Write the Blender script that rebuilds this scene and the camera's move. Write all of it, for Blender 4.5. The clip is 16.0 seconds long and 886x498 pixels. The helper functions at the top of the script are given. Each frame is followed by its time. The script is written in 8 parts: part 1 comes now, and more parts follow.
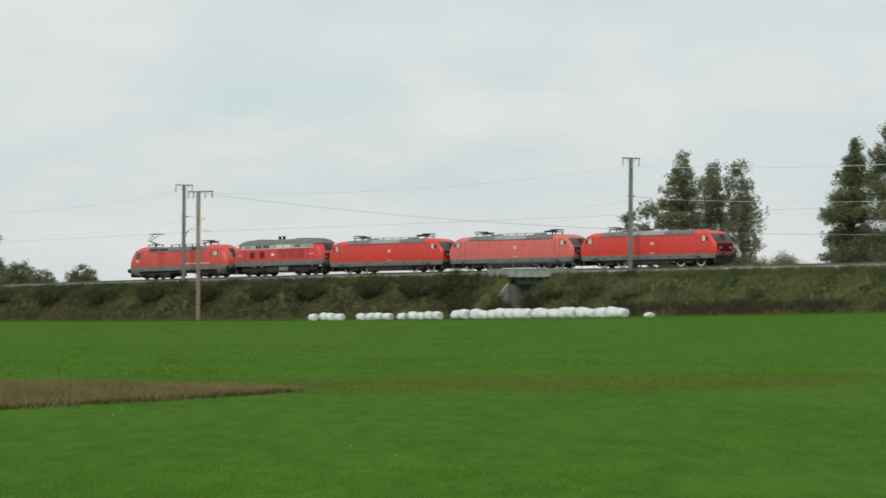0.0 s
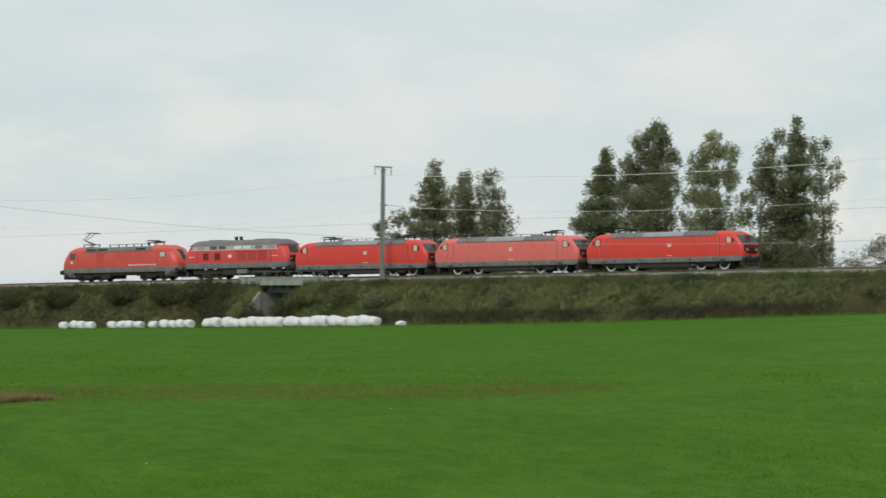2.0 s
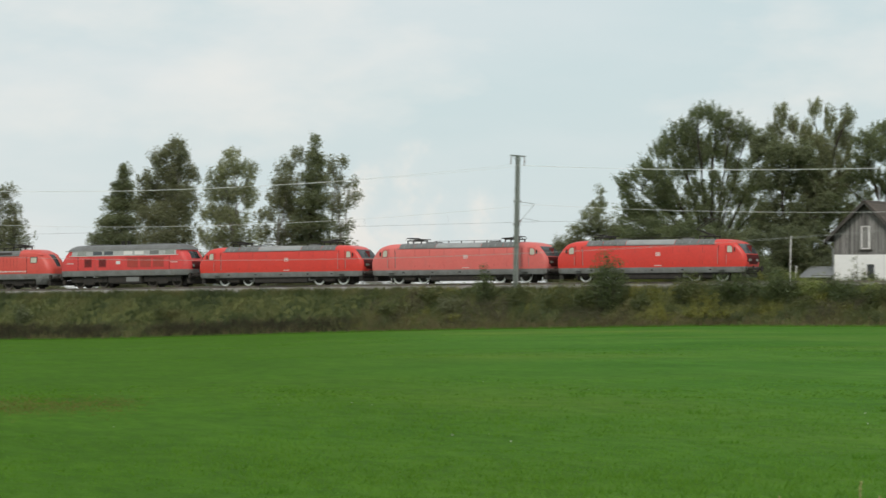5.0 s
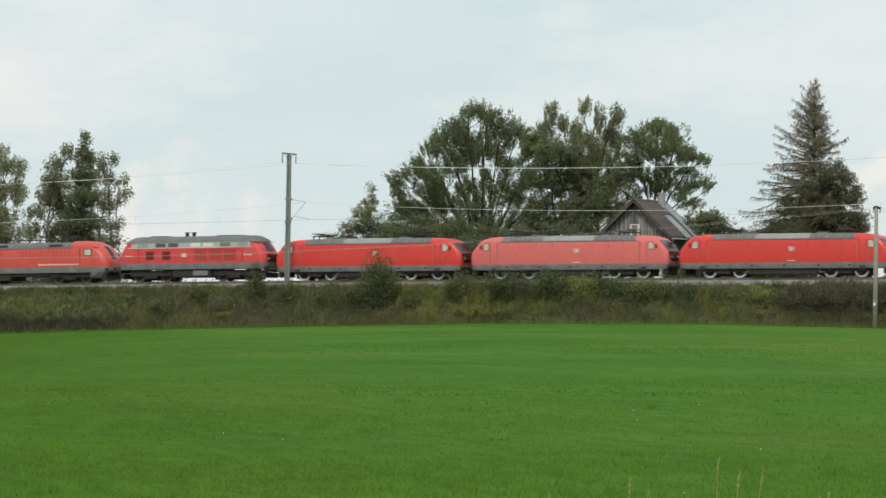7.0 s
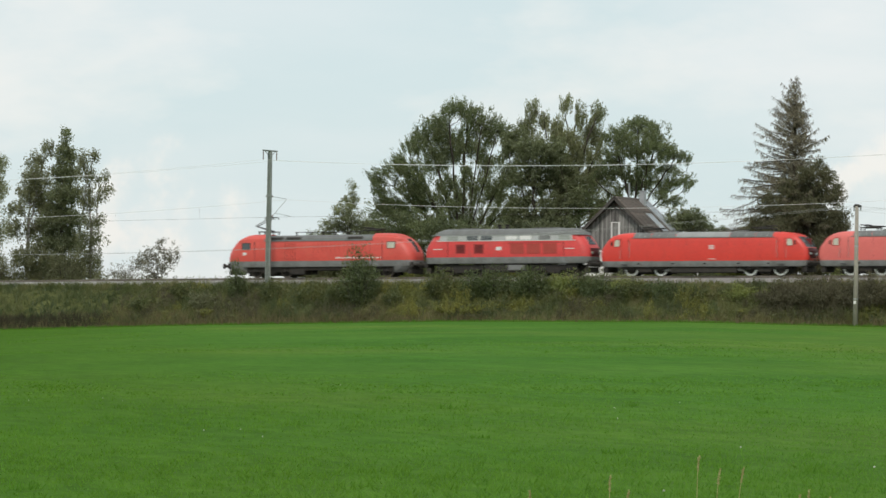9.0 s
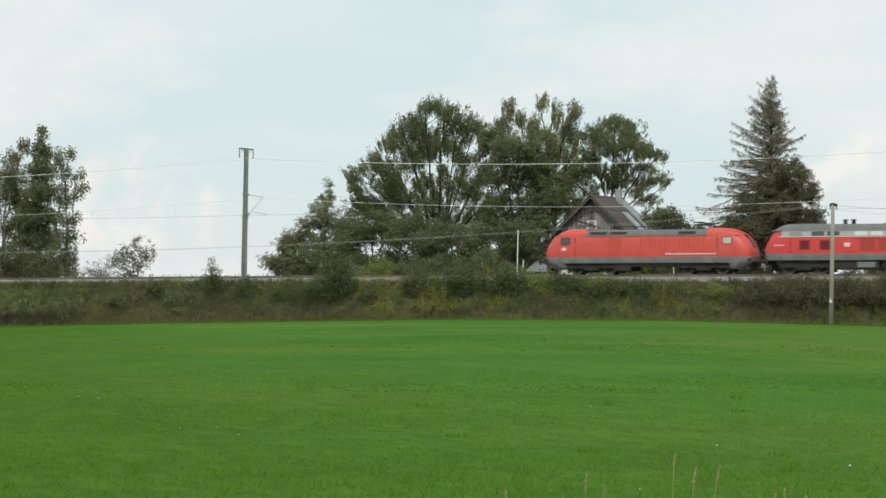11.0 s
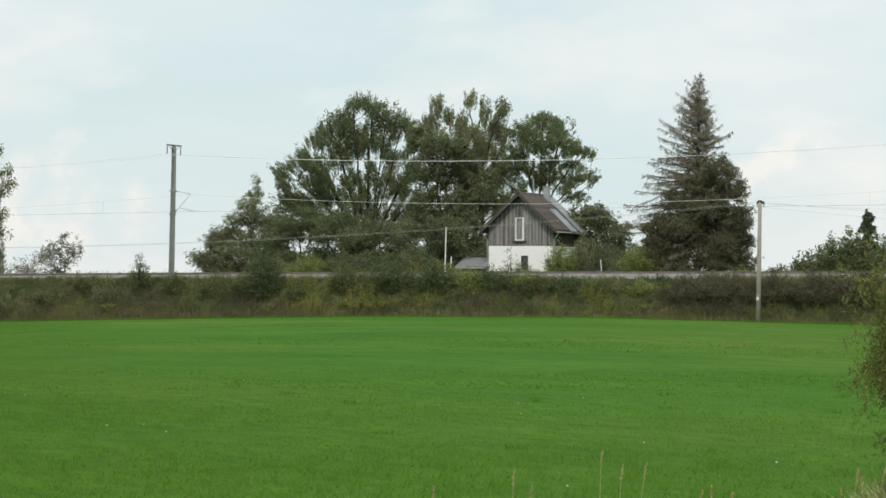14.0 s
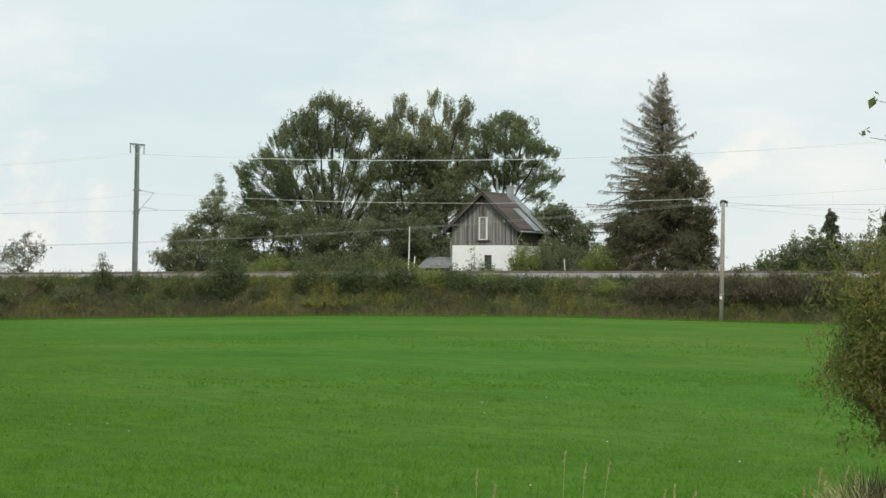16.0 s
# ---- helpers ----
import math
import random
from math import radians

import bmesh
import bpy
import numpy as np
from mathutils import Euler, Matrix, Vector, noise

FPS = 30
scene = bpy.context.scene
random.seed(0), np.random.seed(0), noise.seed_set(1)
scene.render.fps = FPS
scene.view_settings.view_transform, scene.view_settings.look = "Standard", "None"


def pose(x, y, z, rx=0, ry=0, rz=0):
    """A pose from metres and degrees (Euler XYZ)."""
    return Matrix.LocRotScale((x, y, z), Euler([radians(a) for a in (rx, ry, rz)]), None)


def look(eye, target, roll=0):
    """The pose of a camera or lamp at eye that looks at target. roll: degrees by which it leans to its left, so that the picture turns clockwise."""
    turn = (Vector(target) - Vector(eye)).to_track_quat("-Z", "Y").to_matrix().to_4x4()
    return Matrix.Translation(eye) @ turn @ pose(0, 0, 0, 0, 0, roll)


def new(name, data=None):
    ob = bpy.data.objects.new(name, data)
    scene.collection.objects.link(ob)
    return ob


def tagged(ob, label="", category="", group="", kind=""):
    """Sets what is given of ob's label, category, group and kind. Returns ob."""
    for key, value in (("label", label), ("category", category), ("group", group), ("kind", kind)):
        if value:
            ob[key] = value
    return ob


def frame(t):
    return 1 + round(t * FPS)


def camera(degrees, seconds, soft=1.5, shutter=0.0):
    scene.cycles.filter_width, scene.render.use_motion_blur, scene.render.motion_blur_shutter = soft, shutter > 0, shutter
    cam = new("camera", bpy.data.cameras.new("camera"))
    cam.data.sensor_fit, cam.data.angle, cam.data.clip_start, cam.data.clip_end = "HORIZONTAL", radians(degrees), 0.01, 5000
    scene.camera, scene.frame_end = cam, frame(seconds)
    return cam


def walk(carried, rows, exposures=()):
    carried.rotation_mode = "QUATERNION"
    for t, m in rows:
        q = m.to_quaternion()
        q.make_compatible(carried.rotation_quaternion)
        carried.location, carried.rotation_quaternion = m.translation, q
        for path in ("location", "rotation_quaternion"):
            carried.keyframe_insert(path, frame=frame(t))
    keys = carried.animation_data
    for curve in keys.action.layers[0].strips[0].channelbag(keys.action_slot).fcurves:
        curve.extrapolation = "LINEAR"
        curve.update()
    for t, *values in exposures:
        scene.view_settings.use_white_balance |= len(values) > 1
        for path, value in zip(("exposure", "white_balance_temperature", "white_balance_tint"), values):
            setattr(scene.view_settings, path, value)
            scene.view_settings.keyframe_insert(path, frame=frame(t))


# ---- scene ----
# The camera: a tripod pan with a long lens from the near edge of the meadow.
cam = camera(15.66, 16.0, soft=1.5, shutter=0.4)
EYE_Z = 1.7
# seconds, turn, tilt, lean in degrees
ROWS = [
    (0, 0.000, 0.598, 0.106),
    (0.5, -1.118, 0.664, 0.098),
    (1, -2.177, 0.696, 0.077),
    (1.5, -3.182, 0.728, 0.051),
    (2, -4.409, 0.743, -0.026),
    (2.5, -5.697, 0.752, -0.095),
    (3, -7.098, 0.801, -0.130),
    (3.5, -8.537, 0.888, -0.156),
    (4, -9.937, 0.987, -0.181),
    (4.5, -11.377, 1.029, -0.244),
    (5, -12.974, 1.056, -0.276),
    (5.2, -13.574, 1.063, -0.284),
    (5.7, -14.945, 1.067, -0.283),
    (6.2, -16.005, 1.059, -0.263),
    (6.7, -16.750, 1.047, -0.245),
    (7.3, -17.222, 1.035, -0.252),
    (7.5, -17.293, 1.037, -0.271),
    (8, -17.357, 1.028, -0.289),
    (8.7, -17.376, 1.007, -0.321),
    (9.4, -17.398, 0.981, -0.359),
    (10.3, -17.551, 0.964, -0.384),
    (10.5, -17.624, 0.965, -0.395),
    (11, -17.806, 0.967, -0.385),
    (11.5, -17.895, 0.970, -0.394),
    (12, -17.966, 0.970, -0.405),
    (12.5, -18.082, 0.968, -0.377),
    (13, -18.399, 0.953, -0.381),
    (13.5, -18.770, 0.934, -0.443),
    (14, -19.089, 0.921, -0.444),
    (14.5, -19.321, 0.915, -0.490),
    (15, -19.549, 0.915, -0.489),
    (15.5, -19.698, 0.915, -0.486),
    (16, -19.738, 0.914, -0.472),
]

walk(cam, [(t, pose(0, 0, EYE_Z, 90 + p, r, y)) for t, y, p, r in ROWS], exposures=[(0, -0.08), (5, -0.02), (8, 0.08), (13, 0.12), (16, 0.15)])

# World: a bright, thinly overcast afternoon.
SUN_EL, SUN_AZ = radians(42), radians(205)
world = bpy.data.worlds.new("sky")
scene.world = world
world.use_nodes = True
wn, wl = world.node_tree.nodes, world.node_tree.links
wn.clear()
sky = wn.new("ShaderNodeTexSky")
sky.sky_type, sky.sun_disc, sky.sun_elevation, sky.sun_rotation = "NISHITA", False, SUN_EL, SUN_AZ
clear = wn.new("ShaderNodeBackground")
clear.inputs["Strength"].default_value = 0.10
wl.new(sky.outputs[0], clear.inputs["Color"])
spot = wn.new("ShaderNodeTexCoord")
stretch = wn.new("ShaderNodeMapping")
stretch.inputs["Scale"].default_value = (3.6, 3.6, 12.0)
stretch.inputs["Location"].default_value = (1.3, 0.4, 0.2)
wl.new(spot.outputs["Generated"], stretch.inputs["Vector"])
puffs = wn.new("ShaderNodeTexNoise")
puffs.inputs["Scale"].default_value, puffs.inputs["Detail"].default_value, puffs.inputs["Roughness"].default_value = 1.7, 6.0, 0.52
wl.new(stretch.outputs[0], puffs.inputs["Vector"])
shade = wn.new("ShaderNodeValToRGB")
shade.color_ramp.elements[0].position, shade.color_ramp.elements[0].color = 0.33, (0.625, 0.735, 0.755, 1)
shade.color_ramp.elements[1].position, shade.color_ramp.elements[1].color = 0.68, (0.81, 0.83, 0.825, 1)
mid = shade.color_ramp.elements.new(0.5)
mid.color = (0.69, 0.768, 0.782, 1)
wl.new(puffs.outputs["Fac"], shade.inputs["Fac"])
drift = wn.new("ShaderNodeMapping")
drift.inputs["Scale"].default_value = (11.0, 11.0, 26.0)
drift.inputs["Location"].default_value = (0.7, 2.9, 1.1)
wl.new(spot.outputs["Generated"], drift.inputs["Vector"])
small = wn.new("ShaderNodeTexNoise")
small.inputs["Scale"].default_value, small.inputs["Detail"].default_value, small.inputs["Roughness"].default_value = 1.0, 5.0, 0.55
wl.new(drift.outputs[0], small.inputs["Vector"])
heap = wn.new("ShaderNodeMapRange")
heap.inputs["From Min"].default_value, heap.inputs["From Max"].default_value, heap.inputs["To Max"].default_value = 0.50, 0.68, 0.7
wl.new(small.outputs["Fac"], heap.inputs["Value"])
cream = wn.new("ShaderNodeMix")
cream.data_type = "RGBA"
cream.inputs["B"].default_value = (0.87, 0.86, 0.825, 1)
wl.new(heap.outputs[0], cream.inputs["Factor"])
wl.new(shade.outputs["Color"], cream.inputs["A"])
# two low heaps of cream cumulus over the horizon, their edges broken by the small noise
ragged = wn.new("ShaderNodeTexNoise")
ragged.inputs["Scale"].default_value, ragged.inputs["Detail"].default_value, ragged.inputs["Roughness"].default_value = 24.0, 5.0, 0.6
wl.new(spot.outputs["Generated"], ragged.inputs["Vector"])
shift_ = wn.new("ShaderNodeVectorMath")
shift_.operation = "MULTIPLY_ADD"
shift_.inputs[1].default_value, shift_.inputs[2].default_value = (0.09, 0.09, 0.07), (-0.045, -0.045, -0.035)
wl.new(ragged.outputs["Color"], shift_.inputs[0])
warp = wn.new("ShaderNodeVectorMath")
wl.new(spot.outputs["Generated"], warp.inputs[0]), wl.new(shift_.outputs[0], warp.inputs[1])
heaps = None
for az, el, wide in ((12.3, 1.7, 0.030), (24.8, 2.2, 0.022)):
    off = wn.new("ShaderNodeVectorMath")
    off.operation = "SUBTRACT"
    off.inputs[1].default_value = (math.sin(radians(az)) * math.cos(radians(el)), math.cos(radians(az)) * math.cos(radians(el)), math.sin(radians(el)))
    wl.new(warp.outputs[0], off.inputs[0])
    far_ = wn.new("ShaderNodeVectorMath")
    far_.operation = "LENGTH"
    wl.new(off.outputs[0], far_.inputs[0])
    near_ = wn.new("ShaderNodeMapRange")
    near_.interpolation_type = "SMOOTHERSTEP"
    near_.inputs["From Min"].default_value, near_.inputs["From Max"].default_value, near_.inputs["To Min"].default_value, near_.inputs["To Max"].default_value = 0.0, wide, 1.0, 0.0
    wl.new(far_.outputs["Value"], near_.inputs["Value"])
    if heaps is None:
        heaps = near_.outputs[0]
    else:
        most = wn.new("ShaderNodeMath")
        most.operation = "MAXIMUM"
        wl.new(heaps, most.inputs[0]), wl.new(near_.outputs[0], most.inputs[1])
        heaps = most.outputs[0]
edge = wn.new("ShaderNodeMapRange")
edge.interpolation_type = "SMOOTHSTEP"
edge.inputs["From Min"].default_value, edge.inputs["From Max"].default_value, edge.inputs["To Max"].default_value = 0.05, 0.9, 0.75
wl.new(heaps, edge.inputs["Value"])
bright = wn.new("ShaderNodeMix")
bright.data_type = "RGBA"
bright.inputs["B"].default_value = (0.90, 0.865, 0.815, 1)
wl.new(edge.outputs[0], bright.inputs["Factor"])
wl.new(cream.outputs["Result"], bright.inputs["A"])
cloud = wn.new("ShaderNodeBackground")
cloud.inputs["Strength"].default_value = 1.0
wl.new(bright.outputs["Result"], cloud.inputs["Color"])
veil = wn.new("ShaderNodeMixShader")
veil.inputs["Fac"].default_value = 0.9
wl.new(clear.outputs[0], veil.inputs[1])
wl.new(cloud.outputs[0], veil.inputs[2])
wout = wn.new("ShaderNodeOutputWorld")
wl.new(veil.outputs[0], wout.inputs["Surface"])

sun_data = bpy.data.lights.new("sun", "SUN")
sun_data.energy, sun_data.angle, sun_data.color = 1.45, radians(12), (1.0, 0.95, 0.87)
sun = new("sun", sun_data)
sun.matrix_world = look((100 * math.sin(SUN_AZ) * math.cos(SUN_EL), 100 * math.cos(SUN_AZ) * math.cos(SUN_EL), 100 * math.sin(SUN_EL)), (0, 0, 0))


# ---- materials ----
def mat(name, col, col2=None, rough=0.8, metal=0.0, scale=2.0, fine=30.0, bump=0.15, bump_scale=40.0, rnd=0.0, spec=0.4, stretch=None, grime=None, grime_amount=0.5):
    """A worn solid surface: two noise scales between two colours, fine relief, and an object-to-object shift of value."""
    m = bpy.data.materials.new(name)
    m.use_nodes = True
    n, l = m.node_tree.nodes, m.node_tree.links
    p = n["Principled BSDF"]
    co = n.new("ShaderNodeTexCoord")
    src = co.outputs["Object"]
    if stretch:
        mp = n.new("ShaderNodeMapping")
        mp.inputs["Scale"].default_value = stretch
        l.new(src, mp.inputs["Vector"])
        src = mp.outputs[0]
    a, b = n.new("ShaderNodeTexNoise"), n.new("ShaderNodeTexNoise")
    a.inputs["Scale"].default_value, a.inputs["Detail"].default_value = scale, 5
    b.inputs["Scale"].default_value, b.inputs["Detail"].default_value = fine, 3
    l.new(src, a.inputs["Vector"]), l.new(src, b.inputs["Vector"])
    mx = n.new("ShaderNodeMath")
    mx.operation = "MULTIPLY_ADD"
    mx.inputs[1].default_value = 0.45
    l.new(b.outputs["Fac"], mx.inputs[0])
    half = n.new("ShaderNodeMath")
    half.operation = "MULTIPLY"
    half.inputs[1].default_value = 0.55
    l.new(a.outputs["Fac"], half.inputs[0])
    l.new(half.outputs[0], mx.inputs[2])
    ramp = n.new("ShaderNodeValToRGB")
    c2 = col2 or tuple(c * 0.72 for c in col)
    ramp.color_ramp.elements[0].position, ramp.color_ramp.elements[0].color = 0.36, (*c2, 1)
    ramp.color_ramp.elements[1].position, ramp.color_ramp.elements[1].color = 0.62, (*col, 1)
    l.new(mx.outputs[0], ramp.inputs["Fac"])
    out = ramp.outputs["Color"]
    if grime:
        g = n.new("ShaderNodeTexNoise")
        g.inputs["Scale"].default_value, g.inputs["Detail"].default_value, g.inputs["Roughness"].default_value = scale * 1.9, 8, 0.7
        l.new(src, g.inputs["Vector"])
        gr = n.new("ShaderNodeMapRange")
        gr.inputs["From Min"].default_value, gr.inputs["From Max"].default_value, gr.inputs["To Max"].default_value = 0.5, 0.75, grime_amount
        l.new(g.outputs["Fac"], gr.inputs["Value"])
        mg = n.new("ShaderNodeMix")
        mg.data_type = "RGBA"
        l.new(gr.outputs[0], mg.inputs["Factor"])
        l.new(out, mg.inputs["A"])
        mg.inputs["B"].default_value = (*grime, 1)
        out = mg.outputs["Result"]
    if rnd:
        oi = n.new("ShaderNodeObjectInfo")
        mr = n.new("ShaderNodeMapRange")
        mr.inputs["To Min"].default_value, mr.inputs["To Max"].default_value = 1 - rnd, 1 + rnd
        l.new(oi.outputs["Random"], mr.inputs["Value"])
        hs = n.new("ShaderNodeHueSaturation")
        l.new(mr.outputs[0], hs.inputs["Value"])
        l.new(out, hs.inputs["Color"])
        out = hs.outputs["Color"]
    l.new(out, p.inputs["Base Color"])
    p.inputs["Roughness"].default_value, p.inputs["Metallic"].default_value = rough, metal
    p.inputs["Specular IOR Level"].default_value = spec
    if bump:
        bn = n.new("ShaderNodeTexNoise")
        bn.inputs["Scale"].default_value, bn.inputs["Detail"].default_value = bump_scale, 4
        l.new(src, bn.inputs["Vector"])
        bp = n.new("ShaderNodeBump")
        bp.inputs["Strength"].default_value, bp.inputs["Distance"].default_value = bump, 0.03
        l.new(bn.outputs["Fac"], bp.inputs["Height"])
        l.new(bp.outputs[0], p.inputs["Normal"])
    return m


def leaf_mat(name, cols, glow=0.55, patch=0.25, own=0.8, drift=1.6, gloss=0.07):
    """Foliage: each leaf takes its own colour from a ramp, shifted by a slow noise; part of the light comes through."""
    m = bpy.data.materials.new(name)
    m.use_nodes = True
    n, l = m.node_tree.nodes, m.node_tree.links
    n.clear()
    geo = n.new("ShaderNodeNewGeometry")
    co = n.new("ShaderNodeTexCoord")
    nz = n.new("ShaderNodeTexNoise")
    nz.inputs["Scale"].default_value, nz.inputs["Detail"].default_value = patch, 3
    l.new(co.outputs["Object"], nz.inputs["Vector"])
    mx = n.new("ShaderNodeMath")
    mx.operation = "MULTIPLY_ADD"
    mx.inputs[1].default_value, mx.inputs[2].default_value = drift, 0.5 - drift / 2 - own / 2
    l.new(nz.outputs["Fac"], mx.inputs[0])
    ad = n.new("ShaderNodeMath")
    ad.use_clamp, ad.operation = True, "MULTIPLY_ADD"
    ad.inputs[1].default_value = own
    l.new(geo.outputs["Random Per Island"], ad.inputs[0])
    l.new(mx.outputs[0], ad.inputs[2])
    ramp = n.new("ShaderNodeValToRGB")
    el = ramp.color_ramp.elements
    for i, c in enumerate(cols):
        pos = i / (len(cols) - 1)
        e = el[0] if i == 0 else el[-1] if i == len(cols) - 1 else el.new(pos)
        e.position, e.color = pos, (*c, 1)
    l.new(ad.outputs[0], ramp.inputs["Fac"])
    d, t, g = n.new("ShaderNodeBsdfDiffuse"), n.new("ShaderNodeBsdfTranslucent"), n.new("ShaderNodeBsdfGlossy")
    g.inputs["Roughness"].default_value = 0.55
    g.inputs["Color"].default_value = (0.6, 0.65, 0.6, 1)
    l.new(ramp.outputs["Color"], d.inputs["Color"])
    l.new(ramp.outputs["Color"], t.inputs["Color"])
    mix = n.new("ShaderNodeMixShader")
    mix.inputs["Fac"].default_value = glow
    l.new(d.outputs[0], mix.inputs[1]), l.new(t.outputs[0], mix.inputs[2])
    mix2 = n.new("ShaderNodeMixShader")
    mix2.inputs["Fac"].default_value = gloss
    l.new(mix.outputs[0], mix2.inputs[1]), l.new(g.outputs[0], mix2.inputs[2])
    o = n.new("ShaderNodeOutputMaterial")
    l.new(mix2.outputs[0], o.inputs["Surface"])
    return m


def meadow_mat():
    """Short meadow: streaky greens at three scales with a few tired yellowish patches, darker green to the left."""
    m = bpy.data.materials.new("meadow")
    m.use_nodes = True
    n, l = m.node_tree.nodes, m.node_tree.links
    p = n["Principled BSDF"]
    co = n.new("ShaderNodeTexCoord")

    def nz(scale, detail, st=(1, 1, 1)):
        mp = n.new("ShaderNodeMapping")
        mp.inputs["Scale"].default_value = st
        mp.inputs["Rotation"].default_value = (0, 0, radians(20))
        l.new(co.outputs["Object"], mp.inputs["Vector"])
        t = n.new("ShaderNodeTexNoise")
        t.inputs["Scale"].default_value, t.inputs["Detail"].default_value = scale, detail
        l.new(mp.outputs[0], t.inputs["Vector"])
        return t.outputs["Fac"]

    def ramp(fac, a, b, c0, c1):
        r = n.new("ShaderNodeValToRGB")
        r.color_ramp.elements[0].position, r.color_ramp.elements[0].color = a, (*c0, 1)
        r.color_ramp.elements[1].position, r.color_ramp.elements[1].color = b, (*c1, 1)
        l.new(fac, r.inputs["Fac"])
        return r.outputs["Color"]

    def mix(a, b, fac, kind="MIX"):
        x = n.new("ShaderNodeMix")
        x.data_type, x.blend_type = "RGBA", kind
        if isinstance(fac, float):
            x.inputs["Factor"].default_value = fac
        else:
            l.new(fac, x.inputs["Factor"])
        l.new(a, x.inputs["A"]), l.new(b, x.inputs["B"])
        return x.outputs["Result"]

    broad = ramp(nz(0.06, 4), 0.35, 0.65, (0.062, 0.170, 0.022), (0.089, 0.204, 0.031))
    streak = ramp(nz(0.35, 5, (1, 0.35, 1)), 0.32, 0.68, (0.86, 0.88, 0.86), (1.08, 1.07, 1.03))
    tuft = ramp(nz(9.0, 4), 0.3, 0.7, (0.80, 0.82, 0.76), (1.14, 1.12, 1.08))
    mottle = ramp(nz(3.2, 6, (1, 0.22, 1)), 0.34, 0.66, (0.78, 0.82, 0.78), (1.12, 1.09, 1.08))
    tired = n.new("ShaderNodeMapRange")
    tired.inputs["From Min"].default_value, tired.inputs["From Max"].default_value, tired.inputs["To Max"].default_value = 0.48, 0.70, 0.6
    l.new(nz(0.045, 5, (1, 0.5, 1)), tired.inputs["Value"])
    yellow = n.new("ShaderNodeRGB")
    yellow.outputs[0].default_value = (0.16, 0.22, 0.045, 1)
    c = mix(broad, yellow.outputs[0], tired.outputs[0])
    apart = n.new("ShaderNodeVectorMath")
    apart.operation = "DOT_PRODUCT"
    apart.inputs[1].default_value = (1.0, -0.2, 0.0)
    l.new(co.outputs["Object"], apart.inputs[0])
    # share of the darker green, growing towards the left of the meadow
    dry = n.new("ShaderNodeMapRange")
    dry.interpolation_type = "SMOOTHSTEP"
    dry.inputs["From Min"].default_value, dry.inputs["From Max"].default_value, dry.inputs["To Min"].default_value, dry.inputs["To Max"].default_value = -7.0, 12.0, 0.9, 0.0
    l.new(apart.outputs["Value"], dry.inputs["Value"])
    olive = n.new("ShaderNodeRGB")
    olive.outputs[0].default_value = (0.064, 0.152, 0.012, 1)
    c = mix(c, olive.outputs[0], dry.outputs[0])
    c = mix(c, streak, 1.0, "MULTIPLY")
    c = mix(c, tuft, 1.0, "MULTIPLY")
    c = mix(c, mottle, 1.0, "MULTIPLY")
    l.new(c, p.inputs["Base Color"])
    p.inputs["Roughness"].default_value, p.inputs["Specular IOR Level"].default_value = 0.95, 0.03
    bp = n.new("ShaderNodeBump")
    bp.inputs["Strength"].default_value, bp.inputs["Distance"].default_value = 0.6, 0.08
    l.new(nz(6.0, 6), bp.inputs["Height"])
    l.new(bp.outputs[0], p.inputs["Normal"])
    return m


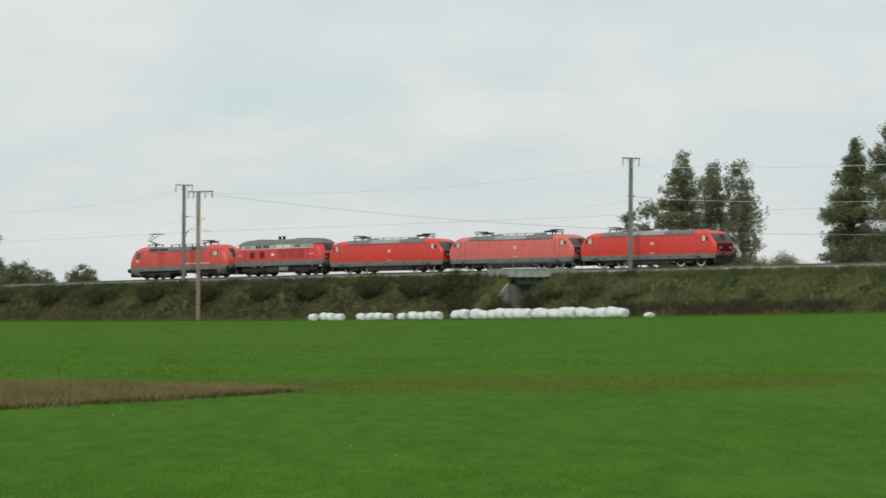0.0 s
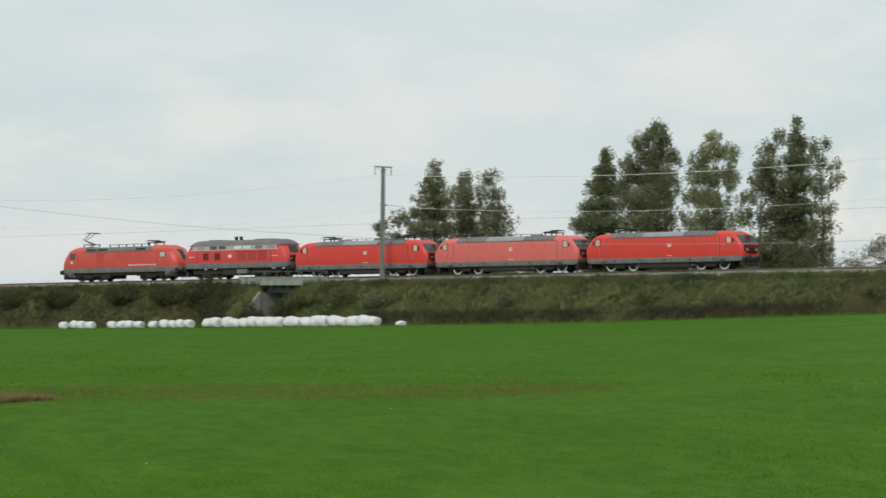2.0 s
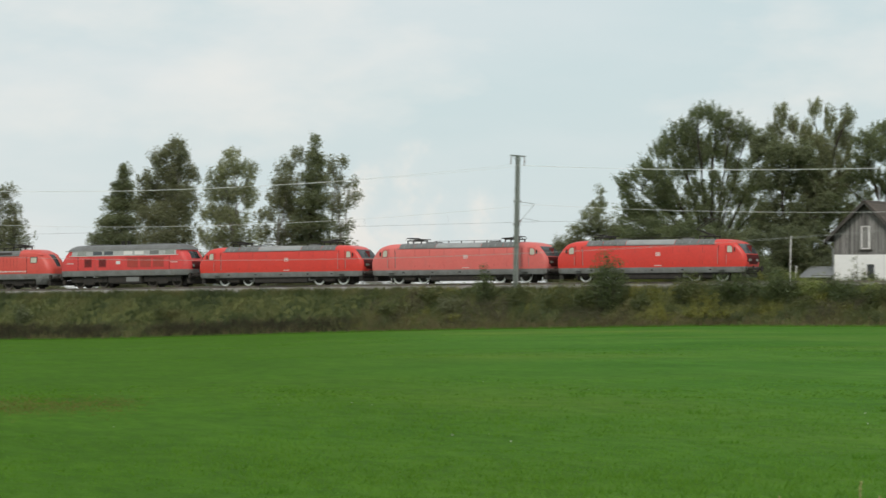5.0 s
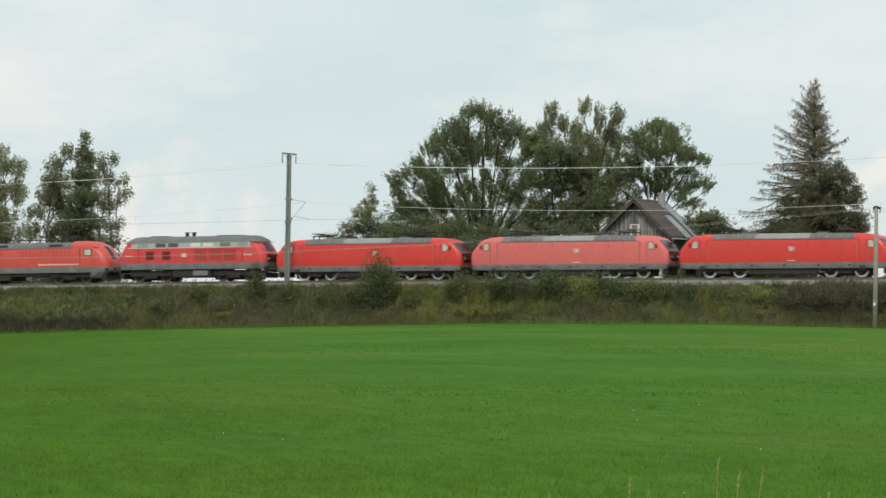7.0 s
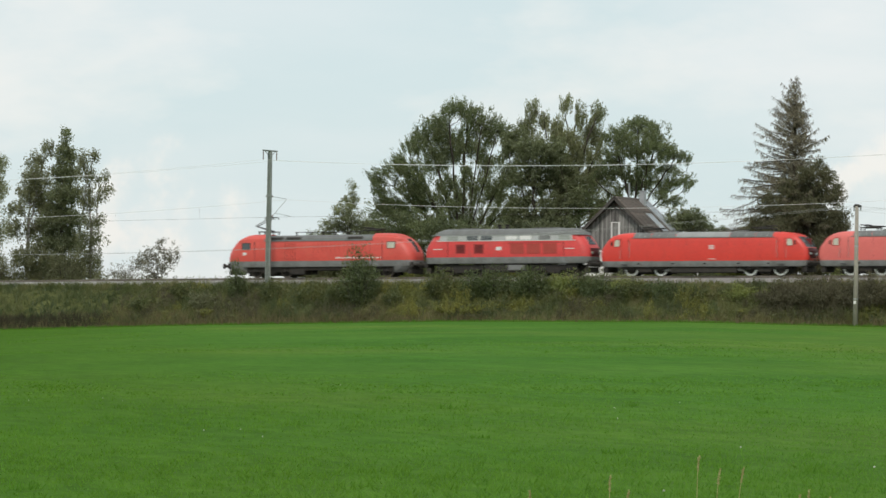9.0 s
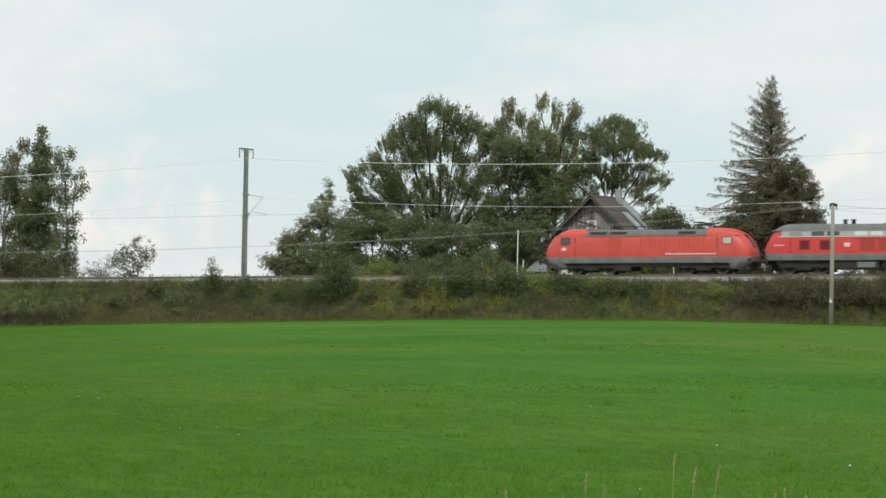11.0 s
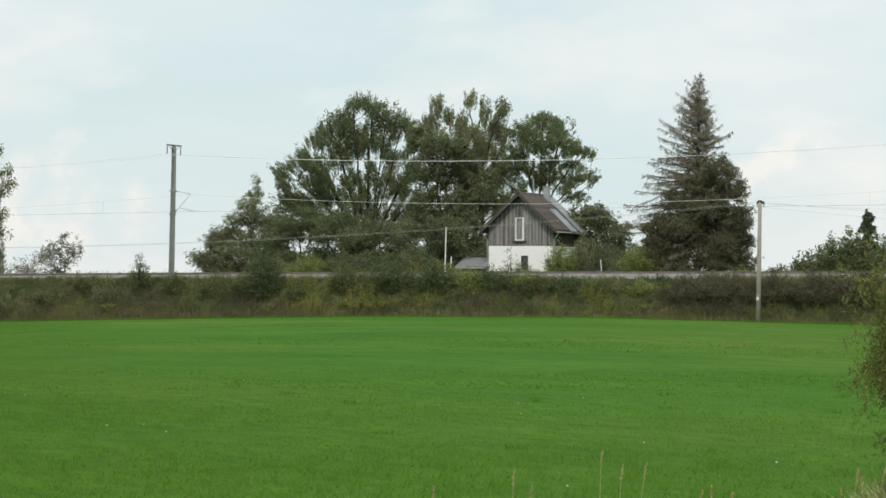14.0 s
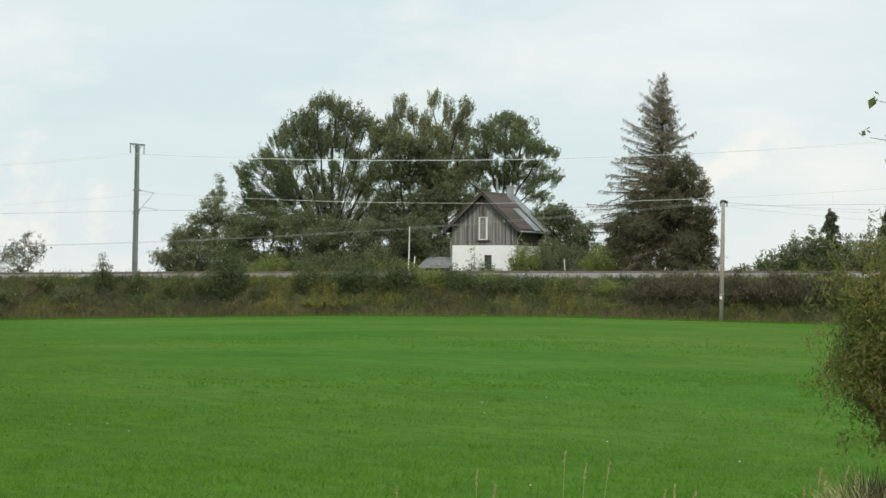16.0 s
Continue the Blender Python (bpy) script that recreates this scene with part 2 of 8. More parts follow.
M = {
    "meadow": meadow_mat(),
    "bank": mat("bank_soil", (0.12, 0.13, 0.045), (0.075, 0.08, 0.03), 0.95, scale=0.5, fine=6, bump=0.5, bump_scale=5, spec=0.1),
    "ballast": mat("ballast_stone", (0.33, 0.32, 0.30), (0.18, 0.172, 0.16), 0.95, scale=1.2, fine=14, bump=0.9, bump_scale=14, spec=0.2),
    "rail": mat("rail_steel", (0.20, 0.175, 0.15), (0.11, 0.09, 0.075), 0.6, 0.6, scale=1.0, bump=0.1),
    "concrete": mat("weathered_concrete", (0.42, 0.41, 0.38), (0.24, 0.24, 0.21), 0.9, scale=0.8, fine=9, bump=0.3, grime=(0.12, 0.12, 0.09), grime_amount=0.6),
    "bridge_light": mat("pale_green_steel", (0.34, 0.38, 0.34), (0.25, 0.285, 0.25), 0.7, 0.05, scale=0.9, fine=12, grime=(0.2, 0.17, 0.12), grime_amount=0.4),
    "bridge": mat("bridge_green_steel", (0.19, 0.235, 0.205), (0.12, 0.15, 0.13), 0.65, 0.1, scale=0.9, fine=12, grime=(0.16, 0.10, 0.06), grime_amount=0.4),
    "mast": mat("mast_galvanised", (0.34, 0.365, 0.335), (0.25, 0.27, 0.25), 0.6, 0.35, scale=1.1, fine=10, grime=(0.2, 0.17, 0.13), grime_amount=0.3),
    "pole": mat("pole_concrete", (0.40, 0.37, 0.32), (0.28, 0.25, 0.21), 0.9, scale=0.9, fine=14, bump=0.3, stretch=(1, 1, 0.25), grime=(0.15, 0.13, 0.1)),
    "pole_brown": mat("rust_stained_pole", (0.40, 0.335, 0.265), (0.29, 0.24, 0.185), 0.9, scale=0.9, fine=14, bump=0.3, stretch=(1, 1, 0.25), grime=(0.2, 0.14, 0.09)),
    "wire": mat("bare_wire", (0.92, 0.92, 0.90), (0.84, 0.84, 0.82), 0.5, 0.0, scale=2, bump=0),
    "wire_dull": mat("weathered_wire", (0.46, 0.46, 0.44), (0.34, 0.34, 0.33), 0.6, 0.0, scale=2, bump=0),
    "copper": mat("tarnished_copper", (0.13, 0.10, 0.08), (0.08, 0.065, 0.055), 0.6, 0.3, scale=2, bump=0),
    "insulator": mat("insulator_glaze", (0.22, 0.13, 0.09), (0.16, 0.09, 0.06), 0.25, bump=0),
    "red": mat("traffic_red_paint", (0.76, 0.062, 0.046), (0.67, 0.052, 0.040), 0.36, scale=0.7, fine=7, bump=0.03, grime=(0.42, 0.07, 0.055), grime_amount=0.35, spec=0.5),
    "red_faded": mat("faded_red_paint", (0.77, 0.175, 0.155), (0.70, 0.145, 0.128), 0.5, scale=0.7, fine=7, bump=0.03, grime=(0.55, 0.17, 0.15), grime_amount=0.5, spec=0.5),
    "red_orange": mat("orange_red_paint", (0.72, 0.100, 0.076), (0.62, 0.080, 0.062), 0.42, scale=0.7, fine=7, bump=0.03, grime=(0.50, 0.12, 0.085), grime_amount=0.5, spec=0.5),
    "red_deep": mat("dusty_red_paint", (0.76, 0.078, 0.074), (0.64, 0.060, 0.058), 0.5, scale=0.7, fine=7, bump=0.03, grime=(0.36, 0.10, 0.09), grime_amount=0.6, spec=0.45),
    "red_grille": mat("dusty_red_grille", (0.50, 0.075, 0.058), (0.40, 0.058, 0.046), 0.6, scale=1.2, bump=0.02, grime=(0.26, 0.07, 0.055), grime_amount=0.5),
    # much darker red with blotches, for end panels, pillars and seams
    "front_dark": mat("front_dark_red", (0.20, 0.018, 0.018), (0.13, 0.014, 0.014), 0.5, scale=1.4, bump=0.02, grime=(0.05, 0.03, 0.03), grime_amount=0.7),
    # darker copy of the red: shade of frames, seams and slats as colour
    "red_shadow": mat("shaded_red", (0.44, 0.05, 0.05), (0.32, 0.036, 0.036), 0.55, scale=1.2, bump=0.02, grime=(0.16, 0.05, 0.045), grime_amount=0.6),
    "skirt": mat("skirt_grey", (0.24, 0.245, 0.24), (0.16, 0.16, 0.155), 0.6, scale=1.2, fine=9, bump=0.04, grime=(0.12, 0.085, 0.06), grime_amount=0.6),
    "roof": mat("roof_grey", (0.20, 0.205, 0.20), (0.13, 0.13, 0.125), 0.65, scale=0.8, fine=7, bump=0.05, grime=(0.12, 0.1, 0.08), grime_amount=0.5),
    "roof_light": mat("roof_panel_light_grey", (0.36, 0.365, 0.36), (0.28, 0.28, 0.275), 0.55, scale=0.9, fine=7, bump=0.05, grime=(0.16, 0.13, 0.1), grime_amount=0.4),
    "dark": mat("running_gear_dark", (0.055, 0.05, 0.045), (0.03, 0.027, 0.024), 0.8, 0.2, scale=2, grime=(0.11, 0.08, 0.055), grime_amount=0.5),
    "steel": mat("wheel_rim_steel", (0.90, 0.89, 0.86), (0.8, 0.79, 0.76), 0.3, 0.55, scale=3, bump=0.02),
    "glass": mat("cab_glass_dark", (0.06, 0.066, 0.07), (0.04, 0.045, 0.048), 0.12, scale=1, bump=0, spec=0.9),
    # paler than the other glass: sky reflection put into the base colour
    "screen_glass": mat("windscreen_glass", (0.17, 0.185, 0.19), (0.10, 0.11, 0.115), 0.12, scale=1, bump=0, spec=0.9),
    "band": mat("window_band_light_grey", (0.50, 0.505, 0.50), (0.40, 0.40, 0.395), 0.5, scale=0.9, fine=7, bump=0.04, grime=(0.2, 0.17, 0.14), grime_amount=0.3),
    # bright sky in the cab side windows, put in as an opaque cream colour
    "sky_lit_glass": mat("side_window_sky_cream", (0.60, 0.57, 0.46), (0.48, 0.46, 0.37), 0.15, scale=2, bump=0, spec=0.8),
    "pale_glass": mat("side_window_pale", (0.34, 0.35, 0.31), (0.25, 0.26, 0.24), 0.15, scale=2, bump=0, spec=0.8),
    "white": mat("white_lettering", (0.78, 0.76, 0.74), (0.7, 0.68, 0.66), 0.5, scale=4, bump=0),
    "timber": mat("weathered_timber", (0.27, 0.262, 0.248), (0.115, 0.110, 0.104), 0.9, scale=1.3, fine=16, bump=0.4, bump_scale=30, rnd=0.42, stretch=(3, 3, 0.35), spec=0.15),
    "batten": mat("pale_weathered_timber", (0.40, 0.39, 0.37), (0.25, 0.24, 0.225), 0.9, scale=1.3, fine=16, bump=0.3, bump_scale=30, stretch=(3, 3, 0.35), spec=0.15),
    "timber_dark": mat("old_dark_timber", (0.11, 0.10, 0.09), (0.055, 0.05, 0.045), 0.9, scale=1.5, fine=16, stretch=(3, 3, 0.5), spec=0.15),
    "plaster": mat("white_plaster", (0.93, 0.925, 0.905), (0.86, 0.855, 0.83), 0.9, scale=0.7, fine=6, bump=0.2, bump_scale=18, grime=(0.5, 0.48, 0.42), grime_amount=0.22, spec=0.2),
    "tiles": mat("brown_roof_tiles", (0.155, 0.122, 0.102), (0.085, 0.072, 0.063), 0.85, scale=1.4, fine=9, bump=0.4, rnd=0.25, grime=(0.12, 0.12, 0.10), grime_amount=0.6),
    "panel": mat("solar_panel", (0.46, 0.49, 0.52), (0.38, 0.41, 0.45), 0.22, 0.1, scale=1, bump=0, spec=0.9),
    "film": mat("bale_film_white", (0.74, 0.77, 0.75), (0.60, 0.64, 0.62), 0.42, scale=1.2, fine=6, bump=0.5, bump_scale=5, spec=0.5, grime=(0.45, 0.47, 0.42), grime_amount=0.4),
    "bark": mat("bark", (0.085, 0.072, 0.06), (0.045, 0.038, 0.032), 0.95, scale=3, fine=16, bump=0.6, stretch=(2, 2, 0.5), spec=0.1),
    "birch_bark": mat("birch_bark", (0.36, 0.34, 0.31), (0.12, 0.11, 0.1), 0.9, scale=2, fine=8, bump=0.3, stretch=(1, 1, 3), spec=0.1),
    "zinc": mat("zinc_sheet", (0.42, 0.43, 0.44), (0.33, 0.34, 0.35), 0.45, 0.4, scale=1.5),
    "leaf_ash": leaf_mat("leaf_broad", [(0.112, 0.138, 0.058), (0.176, 0.208, 0.084), (0.268, 0.298, 0.128)]),
    "leaf_willow": leaf_mat("leaf_willow", [(0.185, 0.200, 0.098), (0.275, 0.288, 0.138), (0.395, 0.395, 0.205)]),
    "leaf_birch": leaf_mat("leaf_birch", [(0.134, 0.142, 0.070), (0.208, 0.214, 0.104), (0.300, 0.294, 0.146)]),
    "leaf_dark": leaf_mat("leaf_dark", [(0.123, 0.143, 0.068), (0.189, 0.213, 0.099), (0.273, 0.286, 0.136)]),
    "leaf_light": leaf_mat("leaf_light", [(0.185, 0.228, 0.056), (0.275, 0.318, 0.080), (0.375, 0.395, 0.118)]),
    "leaf_larch": leaf_mat("larch_needles", [(0.140, 0.160, 0.072), (0.210, 0.230, 0.104), (0.295, 0.305, 0.145)], 0.4),
    "needle": leaf_mat("spruce_needles", [(0.044, 0.058, 0.029), (0.073, 0.091, 0.042), (0.111, 0.124, 0.062)], 0.2, gloss=0.03),
    "needle_dull": leaf_mat("dull_needles", [(0.090, 0.092, 0.050), (0.136, 0.134, 0.074), (0.195, 0.182, 0.102)], 0.3, gloss=0.03),
    "needle_brown": leaf_mat("dying_needles", [(0.125, 0.112, 0.078), (0.195, 0.172, 0.116), (0.275, 0.240, 0.165)], 0.2, gloss=0.03),
    "leaf_grey": leaf_mat("grey_autumn_leaves", [(0.150, 0.140, 0.105), (0.225, 0.208, 0.150), (0.310, 0.285, 0.205)], 0.5, 0.6),
    "bank_leaf": leaf_mat("bank_bush_leaves", [(0.070, 0.098, 0.031), (0.112, 0.144, 0.045), (0.168, 0.194, 0.064)], 0.5, 0.5),
    "weed": leaf_mat("bank_weeds", [(0.060, 0.074, 0.022), (0.108, 0.128, 0.036), (0.165, 0.182, 0.052), (0.225, 0.205, 0.078)], 0.45, 0.3, 0.5, 3.2),
    "weed_dull": leaf_mat("dull_bank_weeds", [(0.044, 0.052, 0.021), (0.074, 0.080, 0.032), (0.106, 0.106, 0.045), (0.145, 0.128, 0.060)], 0.45, 0.3, 0.5, 3.0, 0.04),
    "weed_green": leaf_mat("green_bank_weeds", [(0.054, 0.080, 0.022), (0.090, 0.120, 0.034), (0.130, 0.155, 0.045), (0.175, 0.172, 0.060)], 0.45, 0.3, 0.5, 3.2),
    "straw_near": leaf_mat("pale_straw", [(0.14, 0.14, 0.05), (0.28, 0.265, 0.11), (0.46, 0.435, 0.20), (0.66, 0.63, 0.34)], 0.3, 3.0, 0.9, 1.8, 0.03),
    "seed": leaf_mat("seed_heads", [(0.340, 0.300, 0.125), (0.480, 0.430, 0.205), (0.600, 0.545, 0.300)], 0.3, 2.0, gloss=0.02),
    "thicket": leaf_mat("brown_thicket", [(0.098, 0.090, 0.054), (0.130, 0.118, 0.070), (0.165, 0.150, 0.090)], 0.35, 0.4, gloss=0.03),
    "straw": leaf_mat("dry_grass", [(0.136, 0.113, 0.055), (0.222, 0.186, 0.093), (0.309, 0.259, 0.136)], 0.35, 0.2, gloss=0.03),
    "goldenrod": leaf_mat("goldenrod", [(0.130, 0.150, 0.035), (0.230, 0.235, 0.045), (0.350, 0.315, 0.055)], 0.4, 0.4),
    "grass": leaf_mat("meadow_grass", [(0.126, 0.265, 0.040), (0.136, 0.285, 0.043), (0.149, 0.313, 0.048)], 0.5, 0.06, gloss=0.0),
    "grass_deep": leaf_mat("deep_meadow_grass", [(0.120, 0.246, 0.029), (0.129, 0.265, 0.031), (0.142, 0.292, 0.034)], 0.5, 0.06, gloss=0.0),
    "tussock": leaf_mat("tussock_grass", [(0.098, 0.230, 0.025), (0.144, 0.305, 0.041)], 0.5, gloss=0.0),
    "reed": leaf_mat("reddish_dry_grass", [(0.150, 0.122, 0.050), (0.235, 0.180, 0.078), (0.320, 0.240, 0.115)], 0.35, 0.3, gloss=0.03),
    "umber": leaf_mat("dark_brown_stalks", [(0.046, 0.042, 0.025), (0.070, 0.061, 0.036), (0.100, 0.086, 0.051)], 0.35, 0.4, gloss=0.03),
    # dark blades whose colour gives the shade before the dry patch
    "shade_grass": leaf_mat("shade_dark_grass", [(0.034, 0.042, 0.012), (0.058, 0.064, 0.020), (0.090, 0.088, 0.032)], 0.3, 0.5, gloss=0.0),
    "stubble": leaf_mat("brownish_stubble", [(0.130, 0.150, 0.034), (0.200, 0.165, 0.055), (0.270, 0.200, 0.085)], 0.4, 0.3, gloss=0.0),
    "leaf_near": leaf_mat("thicket_leaves", [(0.070, 0.090, 0.022), (0.118, 0.142, 0.036), (0.178, 0.196, 0.050), (0.245, 0.242, 0.070), (0.300, 0.205, 0.085)], 0.4, 1.6, 0.8, 1.2, 0.03),
    "feather": mat("dark_feathers", (0.07, 0.065, 0.06), (0.04, 0.038, 0.035), 0.8, scale=20, bump=0.05),
    "twig_red": mat("reddish_twig", (0.16, 0.075, 0.05), (0.09, 0.05, 0.035), 0.8, scale=5),
}


# ---- mesh tools ----
def mesh_of(name, verts, faces, material, smooth=False):
    me = bpy.data.meshes.new(name)
    me.from_pydata([tuple(v) for v in verts], [], [tuple(f) for f in faces])
    me.materials.append(material)
    if smooth:
        me.polygons.foreach_set("use_smooth", [True] * len(me.polygons))
    me.update()
    return me


def fast_mesh(name, verts, per, material):
    """Loose polygons of `per` corners each, from one array of corners."""
    verts = np.asarray(verts, dtype=np.float32).reshape(-1, 3)
    count = len(verts) // per
    me = bpy.data.meshes.new(name)
    me.vertices.add(len(verts))
    me.vertices.foreach_set("co", verts.ravel())
    me.loops.add(len(verts))
    me.loops.foreach_set("vertex_index", np.arange(len(verts), dtype=np.int32))
    me.polygons.add(count)
    me.polygons.foreach_set("loop_start", np.arange(0, len(verts), per, dtype=np.int32))
    me.materials.append(material)
    me.update(calc_edges=True)
    return me


def part(name, bm, material, parent, label="", smooth=False):
    """One mesh object under a thing or a part. bm: a bmesh or a mesh."""
    if isinstance(bm, bmesh.types.BMesh):
        me = bpy.data.meshes.new(name)
        bm.normal_update()
        bm.to_mesh(me)
        bm.free()
        me.materials.append(material)
        if smooth:
            me.polygons.foreach_set("use_smooth", [True] * len(me.polygons))
    else:
        me = bm
    ob = new(name, me)
    ob.parent = parent
    if label:
        tagged(ob, label)
    return ob


def box(bm, x0, x1, y0, y1, z0, z1, bevel=0.0):
    vs = [bm.verts.new((x, y, z)) for x in (x0, x1) for y in (y0, y1) for z in (z0, z1)]
    fs = [bm.faces.new([vs[i] for i in q]) for q in ((0, 1, 3, 2), (4, 6, 7, 5), (0, 4, 5, 1), (2, 3, 7, 6), (0, 2, 6, 4), (1, 5, 7, 3))]
    if bevel:
        es = list({e for f in fs for e in f.edges})
        bmesh.ops.bevel(bm, geom=es, offset=bevel, segments=2, affect="EDGES")
    return bm


def boxes(*rows, bevel=0.0):
    bm = bmesh.new()
    for r in rows:
        box(bm, *r, bevel=bevel)
    return bm


def rod(bm, a, b, ra, rb=None, sides=8, caps=True):
    """A tapered round bar from a to b."""
    a, b = Vector(a), Vector(b)
    rb = ra if rb is None else rb
    d = (b - a).normalized()
    u = d.orthogonal().normalized()
    v = d.cross(u)
    ring = [[bm.verts.new(p + r * (math.cos(2 * math.pi * i / sides) * u + math.sin(2 * math.pi * i / sides) * v)) for i in range(sides)] for p, r in ((a, ra), (b, rb))]
    for i in range(sides):
        j = (i + 1) % sides
        bm.faces.new((ring[0][i], ring[0][j], ring[1][j], ring[1][i]))
    if caps:
        bm.faces.new(ring[0][::-1]), bm.faces.new(ring[1])
    return bm


def rods(*rows, sides=8):
    bm = bmesh.new()
    for r in rows:
        rod(bm, *r, sides=sides)
    return bm


def tube(verts, faces, pts, radii, sides=5):
    """Adds a tapering tube along pts to the lists verts and faces."""
    base = len(verts)
    for i, p in enumerate(pts):
        d = (pts[min(i + 1, len(pts) - 1)] - pts[max(i - 1, 0)])
        d = d / (np.linalg.norm(d) + 1e-9)
        u = np.cross(d, (0.3, 0.9, 0.2) if abs(d[2]) > 0.8 else (0, 0, 1))
        u = u / (np.linalg.norm(u) + 1e-9)
        v = np.cross(d, u)
        for k in range(sides):
            a = 2 * math.pi * k / sides
            verts.append(p + radii[i] * (math.cos(a) * u + math.sin(a) * v))
    for i in range(len(pts) - 1):
        for k in range(sides):
            j = (k + 1) % sides
            faces.append((base + i * sides + k, base + i * sides + j, base + (i + 1) * sides + j, base + (i + 1) * sides + k))


# ---- the line of the track: a plan in s (metres along it) and n (metres off it towards the meadow) ----
TRACK_S = np.arange(-1500, 1500.5, 0.5)
bend = np.where(np.abs(TRACK_S) <= 220, -1 / 2304.44 - 3.539e-7 * TRACK_S, 0.0)
turn = np.concatenate([[0], np.cumsum((bend[1:] + bend[:-1]) * 0.25)])
ZERO = len(TRACK_S) // 2 + 1
TRACK_H = turn - turn[ZERO] + radians(133.2226)
sx, sy = np.sin(TRACK_H), np.cos(TRACK_H)
TRACK_X = np.concatenate([[0], np.cumsum((sx[1:] + sx[:-1]) * 0.25)])
TRACK_Y = np.concatenate([[0], np.cumsum((sy[1:] + sy[:-1]) * 0.25)])
TRACK_X += 281.344 * math.sin(radians(15)) - TRACK_X[ZERO]
TRACK_Y += 281.344 * math.cos(radians(15)) - TRACK_Y[ZERO]


def rail_z(s):
    s = np.asarray(s, dtype=float)
    dip = 0.11 * np.exp(-((s + 65) / 38) ** 2)
    return np.where(s > 100, 4.364, np.where(s < -165, 1.879 + 0.01859 * (s + 165), 4.0 + 0.00712 * s - 3.477e-5 * s * s)) - dip


def foot_z(s):
    return np.interp(s, (-600, -300, -167, -117, -83, -54, -40, -20, -8, 6, 19, 40, 60, 200), (-8, -4.6, -2.9, -2.4, -1.95, -1.5, -1.25, -0.6, -0.25, 0.06, 0.33, 0.42, 0.10, 0.0))


def xy(s, n):
    h = np.interp(s, TRACK_S, TRACK_H)
    return np.interp(s, TRACK_S, TRACK_X) + n * np.cos(h), np.interp(s, TRACK_S, TRACK_Y) - n * np.sin(h)


EDGE_S = np.arange(-700, 190, 1.0)
EDGE_X, EDGE_Y = xy(EDGE_S, 10.0)
EDGE_AZ, EDGE_R, EDGE_Z = np.unwrap(np.arctan2(EDGE_X, EDGE_Y)), np.hypot(EDGE_X, EDGE_Y), foot_z(EDGE_S)


def meadow_z(x, y):
    """The meadow falls or rises evenly from the near edge to the foot of the bank."""
    az = np.arctan2(x, np.maximum(y, 1e-6))
    return np.interp(az, EDGE_AZ, EDGE_Z) * np.clip(np.hypot(x, y) / np.interp(az, EDGE_AZ, EDGE_R), 0, 1.02) ** 1.1


BRIDGE_S, BRIDGE_HALF = -85.3, 3.3


def ground_z(s, n):
    """Height of the land: meadow, bank, formation, and the level ground behind the line."""
    s, n = np.broadcast_arrays(np.asarray(s, dtype=float), np.asarray(n, dtype=float))
    top, foot = rail_z(s) - 0.62, foot_z(s)
    behind = np.interp(s, (-140, -95), (0, 1)) * (top - 0.25) + (1 - np.interp(s, (-140, -95), (0, 1))) * (foot + 1.0)
    z = np.where(n >= 10, meadow_z(*xy(s, n)), 0)
    a = np.clip((n - 3.6) / 6.4, 0, 1)
    z = np.where((n < 10) & (n >= 3.6), top + (foot - top) * (a * 0.75 + 0.25 * a * a * (3 - 2 * a)), z)
    z = np.where((n < 3.6) & (n > -3.6), top, z)
    b = np.clip((-n - 3.6) / 5, 0, 1)
    z = np.where(n <= -3.6, top + (behind - top) * b, z)
    cut = (np.abs(s - BRIDGE_S) < BRIDGE_HALF) & (n < 10) & (n > -14)
    return np.where(cut, foot + 0.25, z)


def place(s, n, z=None):
    x, y = xy(s, n)
    return Vector((float(x), float(y), float(ground_z(s, n)) if z is None else z))


def heading(s):
    """Turn about z that points local x along the track, and local -y to the meadow."""
    return 90 - math.degrees(float(np.interp(s, TRACK_S, TRACK_H)))


